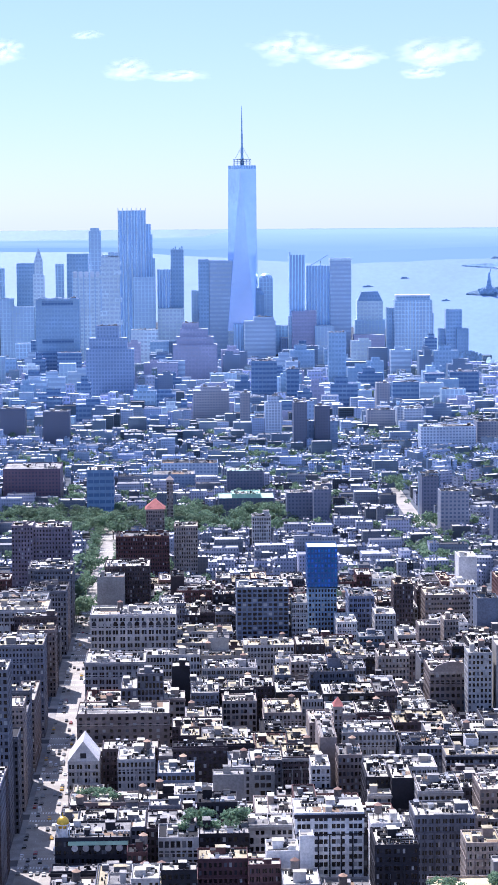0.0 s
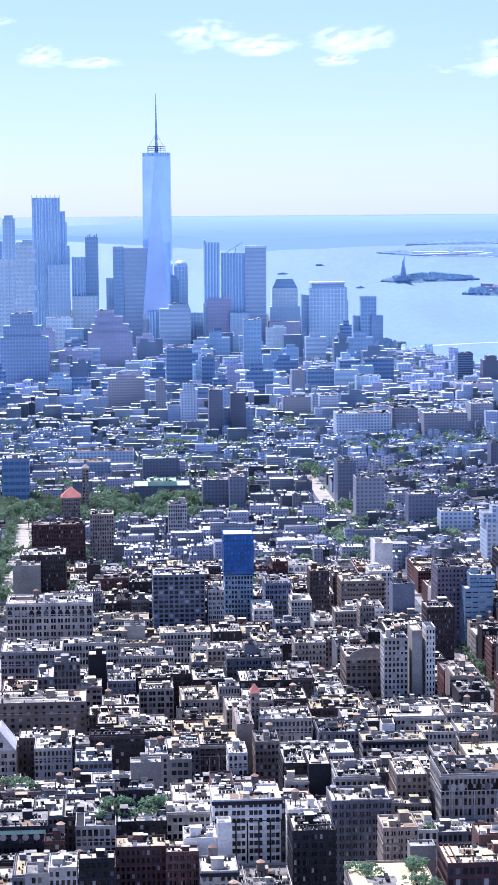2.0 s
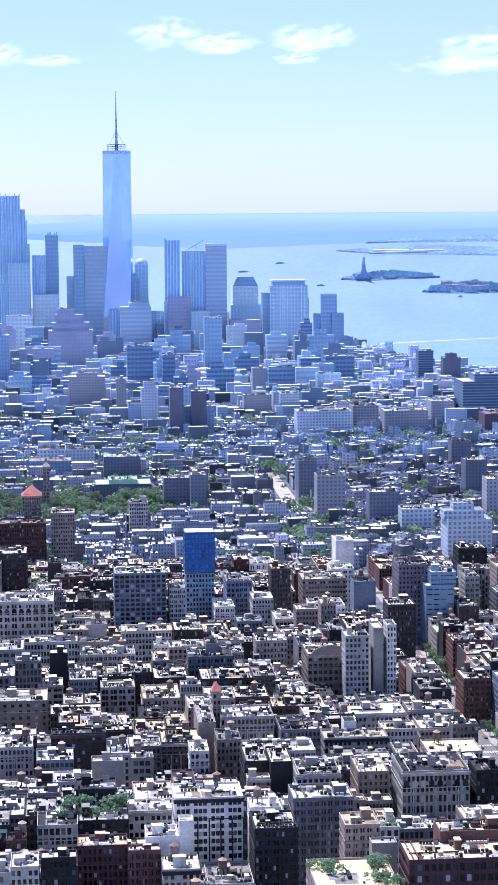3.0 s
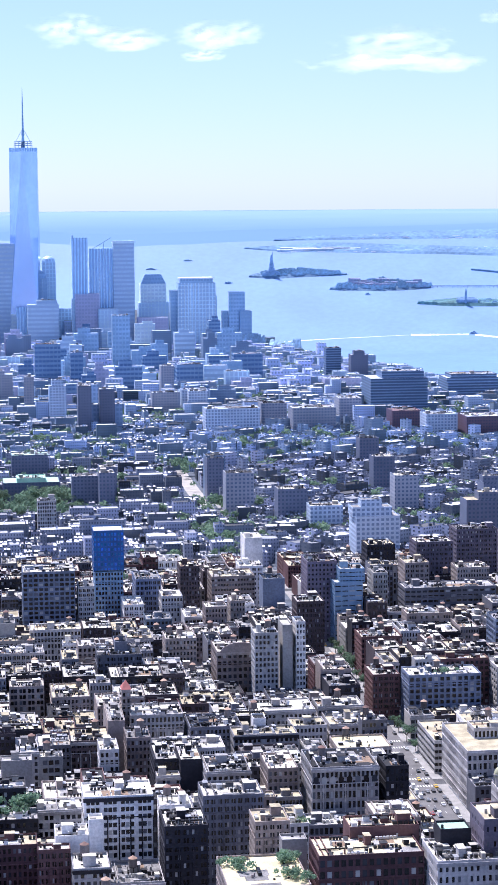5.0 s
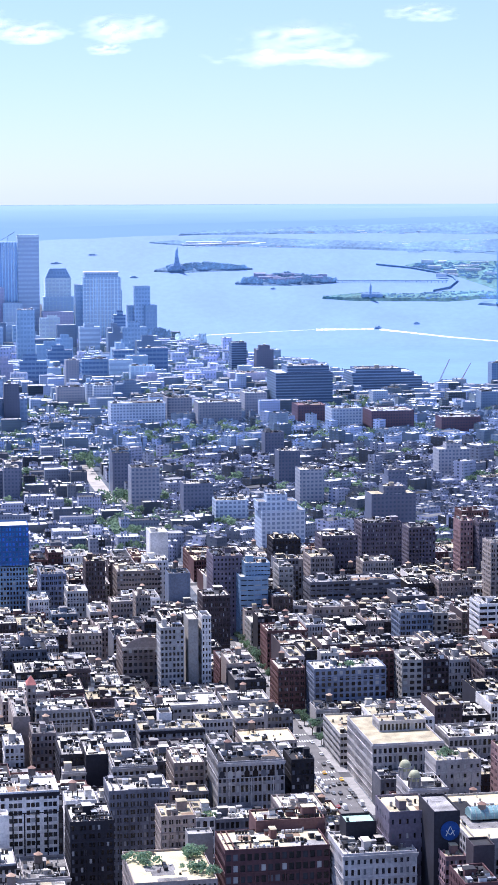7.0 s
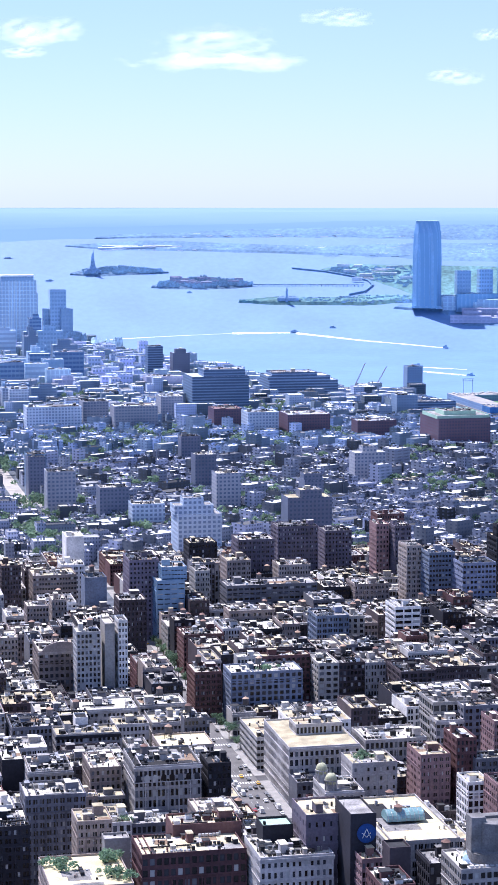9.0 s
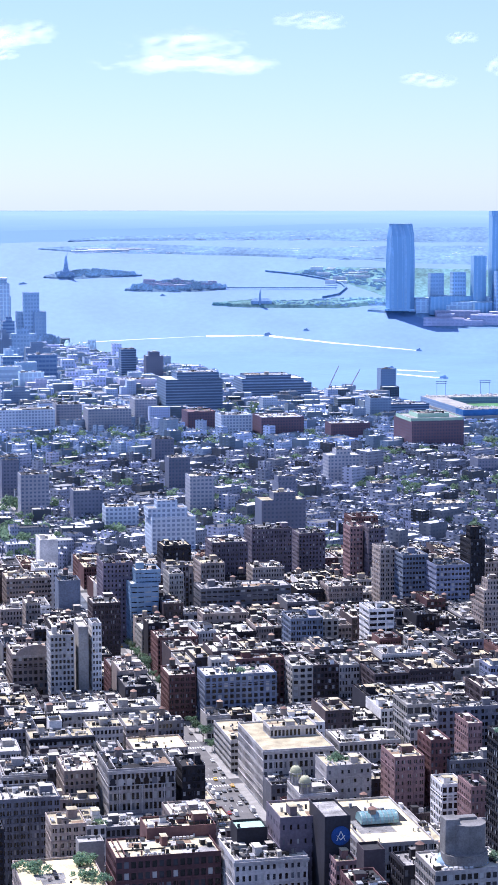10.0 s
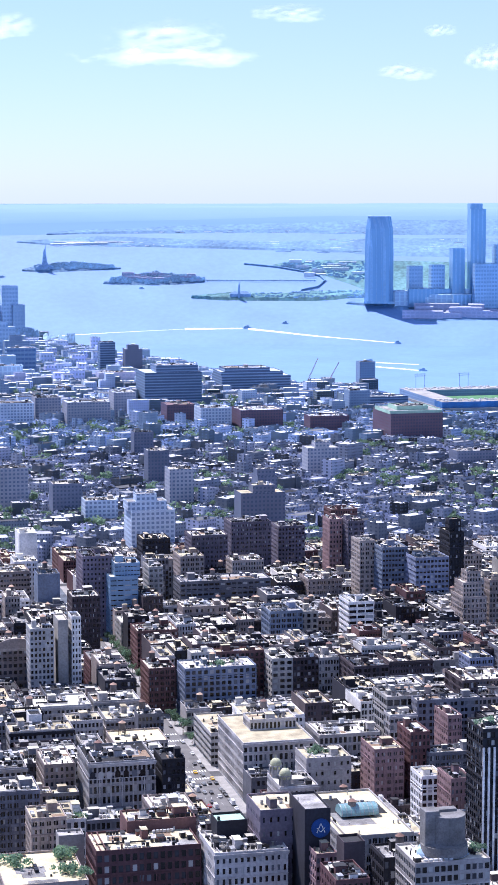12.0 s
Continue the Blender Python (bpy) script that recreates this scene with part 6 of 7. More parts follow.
def far_boxes(name, az0, az1, r0, r1, count, size, high, mat, label, seed):
    """Small buildings, tanks and sheds on the far shores."""
    r = random.Random(seed)
    q = []
    for _ in range(count):
        az, rr = r.uniform(az0, az1), r.uniform(r0, r1)
        w, d, h = r.uniform(0.4, 1.6) * size, r.uniform(0.3, 0.8) * size, r.uniform(0.5, 1.5) * high
        a = math.degrees(w / rr) / 2
        p = [far_point(az + s * a, rr + t, z) for z in (0, h) for s, t in ((-1, 0), (1, 0), (1, d), (-1, d))]
        q += [[p[0], p[1], p[5], p[4]], [p[1], p[2], p[6], p[5]], [p[3], p[0], p[4], p[7]], [p[4], p[5], p[6], p[7]]]
    return tagged(link_mesh(name, quad_mesh(name, q, [mat])), label, "buildings", "", "stuff")


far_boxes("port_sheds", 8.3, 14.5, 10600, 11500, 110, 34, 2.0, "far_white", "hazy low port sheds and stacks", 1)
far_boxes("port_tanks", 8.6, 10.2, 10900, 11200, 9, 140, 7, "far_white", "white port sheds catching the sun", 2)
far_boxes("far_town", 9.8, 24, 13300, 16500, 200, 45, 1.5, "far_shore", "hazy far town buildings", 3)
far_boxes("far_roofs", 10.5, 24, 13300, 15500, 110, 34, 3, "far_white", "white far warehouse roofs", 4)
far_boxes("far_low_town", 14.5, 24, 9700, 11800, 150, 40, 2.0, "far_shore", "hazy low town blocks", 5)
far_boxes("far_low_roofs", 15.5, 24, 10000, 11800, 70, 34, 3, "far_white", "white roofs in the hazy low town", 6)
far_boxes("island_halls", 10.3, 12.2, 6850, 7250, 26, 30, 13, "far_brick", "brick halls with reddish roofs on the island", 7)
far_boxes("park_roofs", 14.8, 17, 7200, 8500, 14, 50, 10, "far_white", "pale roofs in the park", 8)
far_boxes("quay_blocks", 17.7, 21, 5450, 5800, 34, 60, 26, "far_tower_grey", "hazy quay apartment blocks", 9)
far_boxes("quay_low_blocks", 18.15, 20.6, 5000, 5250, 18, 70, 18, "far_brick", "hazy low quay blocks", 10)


def far_trees(name, az0, az1, near, past, count, high, mat, label, seed):
    """Clumps of trees on the far islands and shores."""
    r = random.Random(seed)
    q = []
    for _ in range(count):
        az = r.uniform(az0, az1)
        f = r.random()
        rr = float(np.interp(az, [p[0] for p in near], [p[1] for p in near])) * (1 - f) + float(np.interp(az, [p[0] for p in past], [p[1] for p in past])) * f
        for _ in range(5):
            h, w = r.uniform(0.4, 1.1) * high, r.uniform(4, 10)
            a = math.degrees(w / rr)
            c = az + r.uniform(-1, 1) * a
            front = [far_point(c + k * a, rr, z) for k, z in ((-0.6, 1), (0.6, 1), (0.5, h * 0.55), (-0.55, h * 0.5))]
            back = [far_point(c + k * a, rr + 1.1 * w, z) for k, z in ((0.25, h), (-0.3, h * 0.9))]
            q += [front, [front[3], front[2], back[0], back[1]]]
    return tagged(link_mesh(name, quad_mesh(name, q, [mat])), label, "trees", "", "stuff")


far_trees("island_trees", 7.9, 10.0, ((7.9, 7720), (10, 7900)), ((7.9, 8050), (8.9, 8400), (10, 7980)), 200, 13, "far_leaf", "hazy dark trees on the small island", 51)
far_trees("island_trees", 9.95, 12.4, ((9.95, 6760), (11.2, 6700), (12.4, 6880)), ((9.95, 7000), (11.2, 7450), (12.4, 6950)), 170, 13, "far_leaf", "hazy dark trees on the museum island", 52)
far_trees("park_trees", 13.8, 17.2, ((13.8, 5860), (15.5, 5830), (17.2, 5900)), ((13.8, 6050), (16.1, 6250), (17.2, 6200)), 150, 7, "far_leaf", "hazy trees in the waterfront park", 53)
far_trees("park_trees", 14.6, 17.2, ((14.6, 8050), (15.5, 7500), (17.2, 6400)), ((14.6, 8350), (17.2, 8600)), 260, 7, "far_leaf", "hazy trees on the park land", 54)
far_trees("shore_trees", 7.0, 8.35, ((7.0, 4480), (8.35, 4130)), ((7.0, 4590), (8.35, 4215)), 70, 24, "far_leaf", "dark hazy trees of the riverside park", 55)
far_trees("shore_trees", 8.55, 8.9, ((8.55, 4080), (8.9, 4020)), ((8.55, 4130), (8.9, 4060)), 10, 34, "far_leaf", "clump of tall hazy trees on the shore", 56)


def terminal():
    root = far_root("rail_terminal", 13.45, 5900, 2)
    link_mesh("hall", quad_mesh("hall", box_quads(-30, 30, 0, 8, 0, 10), ["stone_far"]), root)
    q = [((-32, -1, 10), (32, -1, 10), (20, 4, 17), (-20, 4, 17)), ((32, -1, 10), (32, 9, 10), (20, 4, 17), (20, 4, 17.01)), ((-32, 9, 10), (-32, -1, 10), (-20, 4, 17), (-20, 4, 17.01)), ((32, 9, 10), (-32, 9, 10), (-20, 4, 17), (20, 4, 17))]
    link_mesh("roof", quad_mesh("roof", q, ["far_tower_dark"]), root)
    bm = bmesh.new()
    bmesh.ops.create_cube(bm, size=1, matrix=Matrix.Translation((-4, -3, 15)) @ Matrix.Diagonal((6, 5, 30, 1)))
    cone(bm, 4.2, 0.3, 30, 42, -4, -3, seg=8)
    bm_object("clock_tower", bm, "stone_far", root)
    tagged(root, "hazy grey rail terminal with a pointed clock tower", "terminal")


terminal()
# the causeway and the curved jetty
q = []
for a0 in np.arange(12.5, 15.45, 0.1):
    p = [far_point(a0 + d, 6900, z) for d, z in ((0, 2), (0.1, 2), (0.1, 5), (0, 5))]
    q.append(p)
    q.append([far_point(a0 + d, 6900 + e, 5) for d, e in ((0, 0), (0.1, 0), (0.1, 12), (0, 12))])
    q.append([far_point(a0 + d, 6901, z) for d, z in ((0.04, -3), (0.06, -3), (0.06, 3), (0.04, 3))])
tagged(link_mesh("causeway", quad_mesh("causeway", q, ["stone_far"])), "thin low causeway bridge on piles", "bridge")
line = [(13.55, 8340), (14.4, 8040), (15.15, 7620), (15.6, 7250), (15.72, 6950), (15.5, 6500), (15.1, 6320)]
q = []
for k in range(60):
    t0, t1 = k / 60 * 6, (k + 1) / 60 * 6
    (a0, r0), (a1, r1) = [(np.interp(t, range(7), [p[0] for p in line]), np.interp(t, range(7), [p[1] for p in line])) for t in (t0, t1)]
    q.append([far_point(a0, r0, -2), far_point(a1, r1, -2), far_point(a1, r1, 4), far_point(a0, r0, 4)])
    q.append([far_point(a0, r0, 4), far_point(a1, r1, 4), far_point(a1 + 0.05, r1 + 22, 4), far_point(a0 + 0.05, r0 + 22, 4)])
tagged(link_mesh("jetty", quad_mesh("jetty", q, ["far_shore"])), "dark curved stone jetty", "jetty", "", "structure")


def boat(azimuth, r, length, heading, label):
    root = far_root("ferry", azimuth, r, -2.4)
    root.matrix_basis = root.matrix_basis @ pose(0, 0, 0, 0, 0, heading) @ Matrix.Diagonal((1, 1, 0.6, 1))
    l = length * 0.5
    bm = bmesh.new()
    bmesh.ops.create_cube(bm, size=1, matrix=Matrix.Translation((0, 0, 1.6)) @ Matrix.Diagonal((l, l * 0.26, 3.2, 1)))
    for v in bm.verts:
        if v.co.x > 0:
            v.co.y *= 0.35
        if v.co.z < 1:
            v.co.x *= 0.9
    bm_object("hull", bm, "far_tower_dark", root, "dark hull")
    bm = bmesh.new()
    bmesh.ops.create_cube(bm, size=1, matrix=Matrix.Translation((-l * 0.08, 0, 5)) @ Matrix.Diagonal((l * 0.62, l * 0.2, 3.6, 1)))
    bmesh.ops.create_cube(bm, size=1, matrix=Matrix.Translation((l * 0.05, 0, 8)) @ Matrix.Diagonal((l * 0.25, l * 0.16, 2.6, 1)))
    bm_object("deckhouse", bm, "stone_far", root)
    tagged(root, label, "boat", "boats on the water")


boat(13.63, 4740, 36, 10, "dark harbour ferry on the river")
boat(17.73, 4294, 24, -8, "small fast ferry ahead of a long white wake")
boat(14.67, 4885, 30, 0, "dark tug with a mast on the river")
boat(16.98, 3850, 40, 0, "grey ferry near the pier")
boat(18.42, 3664, 32, -12, "pale ferry with a white wake")
boat(10.77, 6480, 34, 0, "small grey harbour boat")
boat(6.2, 6900, 46, 0, "small grey harbour boat")
boat(4.9, 8600, 90, 0, "long low grey barge")
boat(5.9, 9600, 80, 0, "hazy freighter at anchor")
boat(7.0, 7300, 60, 4, "long low grey barge")


def wake(points, width0, width1, label, gap=0.0):
    """A white trail on the water along (azimuth, distance) points."""
    q = []
    n = 80
    ks = np.linspace(0, len(points) - 1, n + 1)
    az = np.interp(ks, range(len(points)), [p[0] for p in points])
    rr = np.interp(ks, range(len(points)), [p[1] for p in points])
    for k in range(n):
        f0, f1 = k / n, (k + 1) / n
        w0, w1 = width0 + (width1 - width0) * f0, width0 + (width1 - width0) * f1
        j0, j1 = 1 + 0.6 * noise.noise((k * 0.5, az[0], 0)), 1 + 0.6 * noise.noise(((k + 1) * 0.5, az[0], 0))
        q.append([far_point(az[k], rr[k] - w0 * j0, -2.2), far_point(az[k + 1], rr[k + 1] - w1 * j1, -2.2), far_point(az[k + 1], rr[k + 1] + w1 * j1, -2.2), far_point(az[k], rr[k] + w0 * j0, -2.2)])
    return tagged(link_mesh("wake", quad_mesh("wake", q, ["wake"])), label, "wake", "", "structure")


wake(((17.70, 4296), (15.48, 4484), (13.66, 4700)), 7, 26, "long white foaming wake on the water")
wake(((13.5, 4715), (11.94, 4690)), 14, 26, "broad fading white wake")
wake(((11.9, 4690), (10, 4590), (8.5, 4500)), 4, 9, "thin fading wake line")
wake(((18.38, 3668), (17.14, 3740)), 7, 12, "short white ferry wake")
wake(((18.3, 3790), (17.14, 3828)), 3, 10, "short white ferry wake")
wake(((9.2, 6250), (8.6, 6300)), 10, 18, "short white wake")

# the towers across the river
def chamfered_tower(azimuth, r, w, h):
    """A broad glass tower with cut corners, a recessed middle bay and a crown that leans in."""
    root = far_root("office_tower", azimuth, r)
    bm = bmesh.new()
    half, cut = w / 2, w * 0.16
    plan = ((-half + cut, -half), (-w * 0.1, -half), (-w * 0.1, -half + 3), (w * 0.1, -half + 3), (w * 0.1, -half), (half - cut, -half), (half, -half + cut), (half, half - cut), (half - cut, half), (-half + cut, half), (-half, half - cut), (-half, -half + cut))
    rings = []
    for z, k in ((0, 1.0), (h * 0.6, 0.99), (h * 0.86, 0.94), (h, 0.8)):
        rings.append([bm.verts.new((x * k, y * k, z)) for x, y in plan])
    for lo, hi in zip(rings[:-1], rings[1:]):
        for k in range(len(plan)):
            n = (k + 1) % len(plan)
            bm.faces.new((lo[k], lo[n], hi[n], hi[k]))
    bm.faces.new(rings[-1])
    bm_object("shaft", bm, "far_tower_river", root)
    link_mesh("crown", quad_mesh("crown", box_quads(-half * 0.8, half * 0.8, -half * 0.8, half * 0.8, h * 1.0 + 0.3, h + 2.5), ["far_tower_grey"]), root)
    link_mesh("podium", quad_mesh("podium", box_quads(-half * 1.04, half * 1.04, -half * 1.04, half * 1.04, 0, 6), ["far_tower_river"]), root)
    tagged(root, "tall blue glass riverside tower with cut corners and a narrowing crown", "skyscraper")


chamfered_tower(17.202, 5690, 77.0, 230.0)

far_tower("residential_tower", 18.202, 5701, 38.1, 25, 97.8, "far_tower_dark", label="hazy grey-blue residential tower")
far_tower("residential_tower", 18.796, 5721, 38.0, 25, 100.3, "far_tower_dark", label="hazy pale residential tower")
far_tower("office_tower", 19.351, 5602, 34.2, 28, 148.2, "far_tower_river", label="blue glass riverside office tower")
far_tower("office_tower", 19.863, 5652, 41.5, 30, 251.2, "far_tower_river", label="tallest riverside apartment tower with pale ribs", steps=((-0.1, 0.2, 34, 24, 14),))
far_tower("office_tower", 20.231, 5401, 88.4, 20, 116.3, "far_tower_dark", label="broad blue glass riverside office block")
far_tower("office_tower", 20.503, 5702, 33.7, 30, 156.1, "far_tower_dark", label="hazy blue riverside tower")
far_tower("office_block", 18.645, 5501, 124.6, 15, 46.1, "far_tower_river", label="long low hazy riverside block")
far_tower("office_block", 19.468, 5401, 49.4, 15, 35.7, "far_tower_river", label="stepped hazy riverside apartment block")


# ---- clouds ----
def cloud(azimuth, height, width, thick, seed):
    """A soft bank of fair-weather cloud: a bulging sheet that thins out to nothing at its edges."""
    dist = 4930.0
    a, e = radians(azimuth), radians(height + thick * 0.25)
    centre = EYE + dist * Vector((math.sin(a) * math.cos(e), math.cos(a) * math.cos(e), math.sin(e)))
    w, t = dist * radians(width) * 0.62, dist * radians(thick) * 0.95
    nx, nz = 40, 14
    v, f = [], []
    for j in range(nz + 1):
        for i in range(nx + 1):
            u, h = 2 * i / nx - 1, 2 * j / nz - 1
            bulge = max(0.0, 1 - u * u - h * h)
            v.append((u * w, -w * 0.15 * bulge - t * 0.5 * bulge * noise.noise((u * 5, h * 4, seed * 7.0)), h * t))
    for j in range(nz):
        for i in range(nx):
            k = j * (nx + 1) + i
            f.append((k, k + 1, k + nx + 2, k + nx + 1))
    me = bpy.data.meshes.new("cloud")
    me.from_pydata(v, [], f)
    me.materials.append(MAT["cloud"])
    for p in me.polygons:
        p.use_smooth = True
    ob = new("cloud", me)
    ob.visible_shadow = False
    ob.matrix_basis = Matrix.Translation(centre) @ pose(0, 0, 0, 0, 0, -azimuth)
    tagged(ob, "small soft white fair-weather cloud in a pale sky", "cloud", "clouds", "structure")


def cloud_material():
    m = bpy.data.materials.new("cloud")
    m.use_nodes = True
    nt = m.node_tree
    nt.nodes.remove(nt.nodes["Principled BSDF"])
    out = nt.nodes["Material Output"]
    em, df, add, tp, mx = (nt.nodes.new(k) for k in ("ShaderNodeEmission", "ShaderNodeBsdfTranslucent", "ShaderNodeAddShader", "ShaderNodeBsdfTransparent", "ShaderNodeMixShader"))
    df.inputs["Color"].default_value = (0.9, 0.9, 0.92, 1)
    # A white glow is added to fill in the clouds' shaded side.
    em.inputs["Color"].default_value, em.inputs["Strength"].default_value = (1.0, 0.97, 0.95, 1), 0.35
    nt.links.new(em.outputs[0], add.inputs[0])
    nt.links.new(df.outputs[0], add.inputs[1])

    def calc(op, p, q, clamp=False):
        r = nt.nodes.new("ShaderNodeMath")
        r.operation, r.use_clamp = op, clamp
        for k, s in enumerate((p, q)):
            if isinstance(s, (int, float)):
                r.inputs[k].default_value = s
            else:
                nt.links.new(s, r.inputs[k])
        return r.outputs[0]

    co, sep, geo = (nt.nodes.new(k) for k in ("ShaderNodeTexCoord", "ShaderNodeSeparateXYZ", "ShaderNodeNewGeometry"))
    nt.links.new(co.outputs["Generated"], sep.inputs[0])
    du = calc("MULTIPLY", calc("SUBTRACT", sep.outputs[0], 0.5), 2.0)
    dz = calc("MULTIPLY", calc("SUBTRACT", sep.outputs[2], 0.42), 2.0)
    env = calc("SUBTRACT", 1.0, calc("ADD", calc("POWER", calc("ABSOLUTE", du, 0), 2.0), calc("POWER", calc("ABSOLUTE", dz, 0), 2.0)))
    total = None
    for scale, share in ((0.013, 1.7), (0.045, 0.5)):
        nz, st = nt.nodes.new("ShaderNodeTexNoise"), nt.nodes.new("ShaderNodeMapping")
        st.inputs["Scale"].default_value = (1, 1, 2.6)
        nz.inputs["Scale"].default_value, nz.inputs["Detail"].default_value = scale, 4
        nt.links.new(geo.outputs["Position"], st.inputs["Vector"])
        nt.links.new(st.outputs[0], nz.inputs["Vector"])
        n = calc("MULTIPLY", calc("SUBTRACT", nz.outputs["Fac"], 0.5), share)
        total = n if total is None else calc("ADD", total, n)
    thick = calc("MULTIPLY", calc("SUBTRACT", calc("ADD", env, total), 0.35), 1.0, True)
    soft_edge = calc("MULTIPLY", thick, calc("MULTIPLY", env, 2.5, True), True)
    nt.links.new(calc("MULTIPLY", soft_edge, 0.35), mx.inputs[0])
    nt.links.new(tp.outputs[0], mx.inputs[1])
    nt.links.new(add.outputs[0], mx.inputs[2])
    nt.links.new(mx.outputs[0], out.inputs["Surface"])
    return m


MAT["cloud"] = cloud_material()
cloud(2.75, 4.15, 2.12, 0.63, 1)
cloud(4.2, 3.92, 2.58, 0.42, 12)
cloud(6.75, 4.02, 2.48, 0.54, 2)
cloud(6.35, 3.5, 1.29, 0.24, 3)
cloud(-1.5, 3.62, 1.47, 0.39, 4)
cloud(-0.2, 3.48, 1.84, 0.24, 13)
cloud(-4.9, 4.05, 1.38, 0.51, 5)
cloud(-2.6, 4.55, 0.92, 0.18, 14)
cloud(11.5, 3.78, 3.40, 0.63, 6)
cloud(11.5, 3.28, 4.97, 0.45, 7)
cloud(14.8, 4.42, 2.12, 0.33, 8)
cloud(18.8, 3.98, 0.92, 0.27, 19)
cloud(18, 2.85, 1.66, 0.33, 10)
cloud(20.1, 3.2, 1.38, 0.48, 11)


# ---- crowns, domes and other marks of single buildings ----
def ball(bm, r, x, y, z, squash=1.0, lower=-2.0):
    """A dome: a ball cut off below."""
    made = bmesh.ops.create_uvsphere(bm, u_segments=20, v_segments=12, radius=r, matrix=Matrix.Translation((x, y, z)) @ Matrix.Diagonal((1, 1, squash, 1)))
    return made


def turret(root, x, y, z, r, dome, drum="white_paint", high=6.0):
    """A round turret with columns, a dome and a finial."""
    bm = bmesh.new()
    cone(bm, r * 0.8, r * 0.8, z, z + high, x, y, seg=12)
    cone(bm, r * 1.1, r * 1.1, z + high, z + high + 0.5, x, y, seg=16)
    for k in range(8):
        a = k * math.pi / 4
        cone(bm, 0.28, 0.28, z, z + high, x + r * math.cos(a), y + r * math.sin(a), seg=6)
    bm_object("drum", bm, drum, root)
    bm = bmesh.new()
    ball(bm, r, x, y, z + high + 0.5, 1.15)
    bm_object("dome", bm, dome, root)
    bm = bmesh.new()
    cone(bm, 0.35, 0.05, z + high + 0.4 + r * 1.15, z + high + 2.4 + r * 1.15, x, y, seg=6)
    bm_object("finial", bm, dome, root)


def hipped(root, w, d, z, rise, mat, x=0.0, y=None):
    y = d / 2 if y is None else y
    bm = bmesh.new()
    bmesh.ops.create_cone(bm, cap_ends=True, segments=4, radius1=0.7071, radius2=0.02, depth=1, matrix=Matrix.Translation((x, y, z + rise / 2)) @ Matrix.Diagonal((w, d, rise, 1)) @ pose(0, 0, 0, 0, 0, 45))
    bm_object("hipped_roof", bm, mat, root)


MAT["verdigris"] = material("verdigris", (0.42, 0.42, 0.26), rough=0.6, grain=1.5)
MAT["red_tile"] = material("red_tile", (0.40, 0.15, 0.125), rough=0.8, grain=2)
MAT["emblem_blue"] = material("emblem_blue", (0.018, 0.06, 0.22), rough=0.5, grain=2)
turret(dome_corner, -13.4, 4.0, 44.0, 2.9, "gold")
q = box_quads(-11, 16, -0.7, 0.0, 41.5, 43.2, "newtb")
link_mesh("copper_eave", quad_mesh("copper_eave", q, ["roof_green"]), dome_corner, "green copper eaves")
for k in range(5):
    bm = bmesh.new()
    cone(bm, 1.5, 1.5, 0, 0.8, seg=16)
    for v in bm.verts:
        v.co = Vector((v.co.x - 8 + 5 * k, -0.4 + v.co.z, 40.0 + v.co.y))
    bm_object("round_dormer", bm, "limestone", dome_corner)
turret(turret_store, -6.2, 3.5, 30.0, 3.0, "verdigris", "limestone", 5.5)
turret(turret_store, -6.2, 22.0, 30.0, 3.0, "verdigris", "limestone", 5.5)
hipped(bell_tower, 5.6, 9, 53, 4.5, "red_tile")
hipped(church_tower, 8, 10, 53, 4, "tan_brick")
hipped(pyramid_house, 20, 22, 35, 9, "red_tile")
# the steep gable
bm = bmesh.new()
p = [bm.verts.new(c) for c in ((-8.3, 0.2, 31), (8.3, 0.2, 31), (0, 0.2, 42), (-8.3, 23.8, 31), (8.3, 23.8, 31), (0, 23.6, 42))]
for f in ((0, 1, 2), (3, 5, 4), (0, 2, 5, 3), (1, 4, 5, 2)):
    bm.faces.new([p[k] for k in f])
bm_object("gable_roof", bm, "white_paint", gable_house, "steep white painted gable")
q = box_quads(-1.6, 1.6, 0.02, 0.2, 32.6, 35.4, "newt")
link_mesh("gable_window", quad_mesh("gable_window", q, ["glass"]), gable_house, "dark gable window")
# the lodge's emblem: a blue disc with pale bars
bm = bmesh.new()
cone(bm, 3.9, 3.9, 0, 0.25, seg=40)
m = pose(1.2, -0.26, 70, 90, 0, 0)
bm.transform(m)
bm_object("emblem", bm, "emblem_blue", lodge, "round blue emblem disc")
for a, b in (((-1.7, -1.9), (0, 1.9)), ((1.7, -1.9), (0, 1.9)), ((-1.7, 0.2), (0, -1.6)), ((1.7, 0.2), (0, -1.6))):
    bm = bmesh.new()
    bar(bm, (1.2 + a[0], -0.55, 70 + a[1]), (1.2 + b[0], -0.55, 70 + b[1]), 0.28)
    bm_object("emblem_bar", bm, "line_paint", lodge)
# barrel skylight
bm = bmesh.new()
n = 10
ring = []
for k in range(n + 1):
    a = math.pi * k / n
    ring.append([bm.verts.new((x, 31 + 5.0 * math.cos(a), 51.2 + 4.2 * math.sin(a))) for x in (-8.5, 8.5)])
for k in range(n):
    bm.faces.new((ring[k][0], ring[k][1], ring[k + 1][1], ring[k + 1][0]))
bm.faces.new([r[0] for r in ring])
bm.faces.new([r[1] for r in ring][::-1])
MAT["skylight_glass"] = material("skylight_glass", (0.22, 0.36, 0.36), rough=0.15, spec=0.8, grain=3)
bm_object("skylight", bm, "skylight_glass", skylight_building, "curved green glass skylight")
bm = bmesh.new()
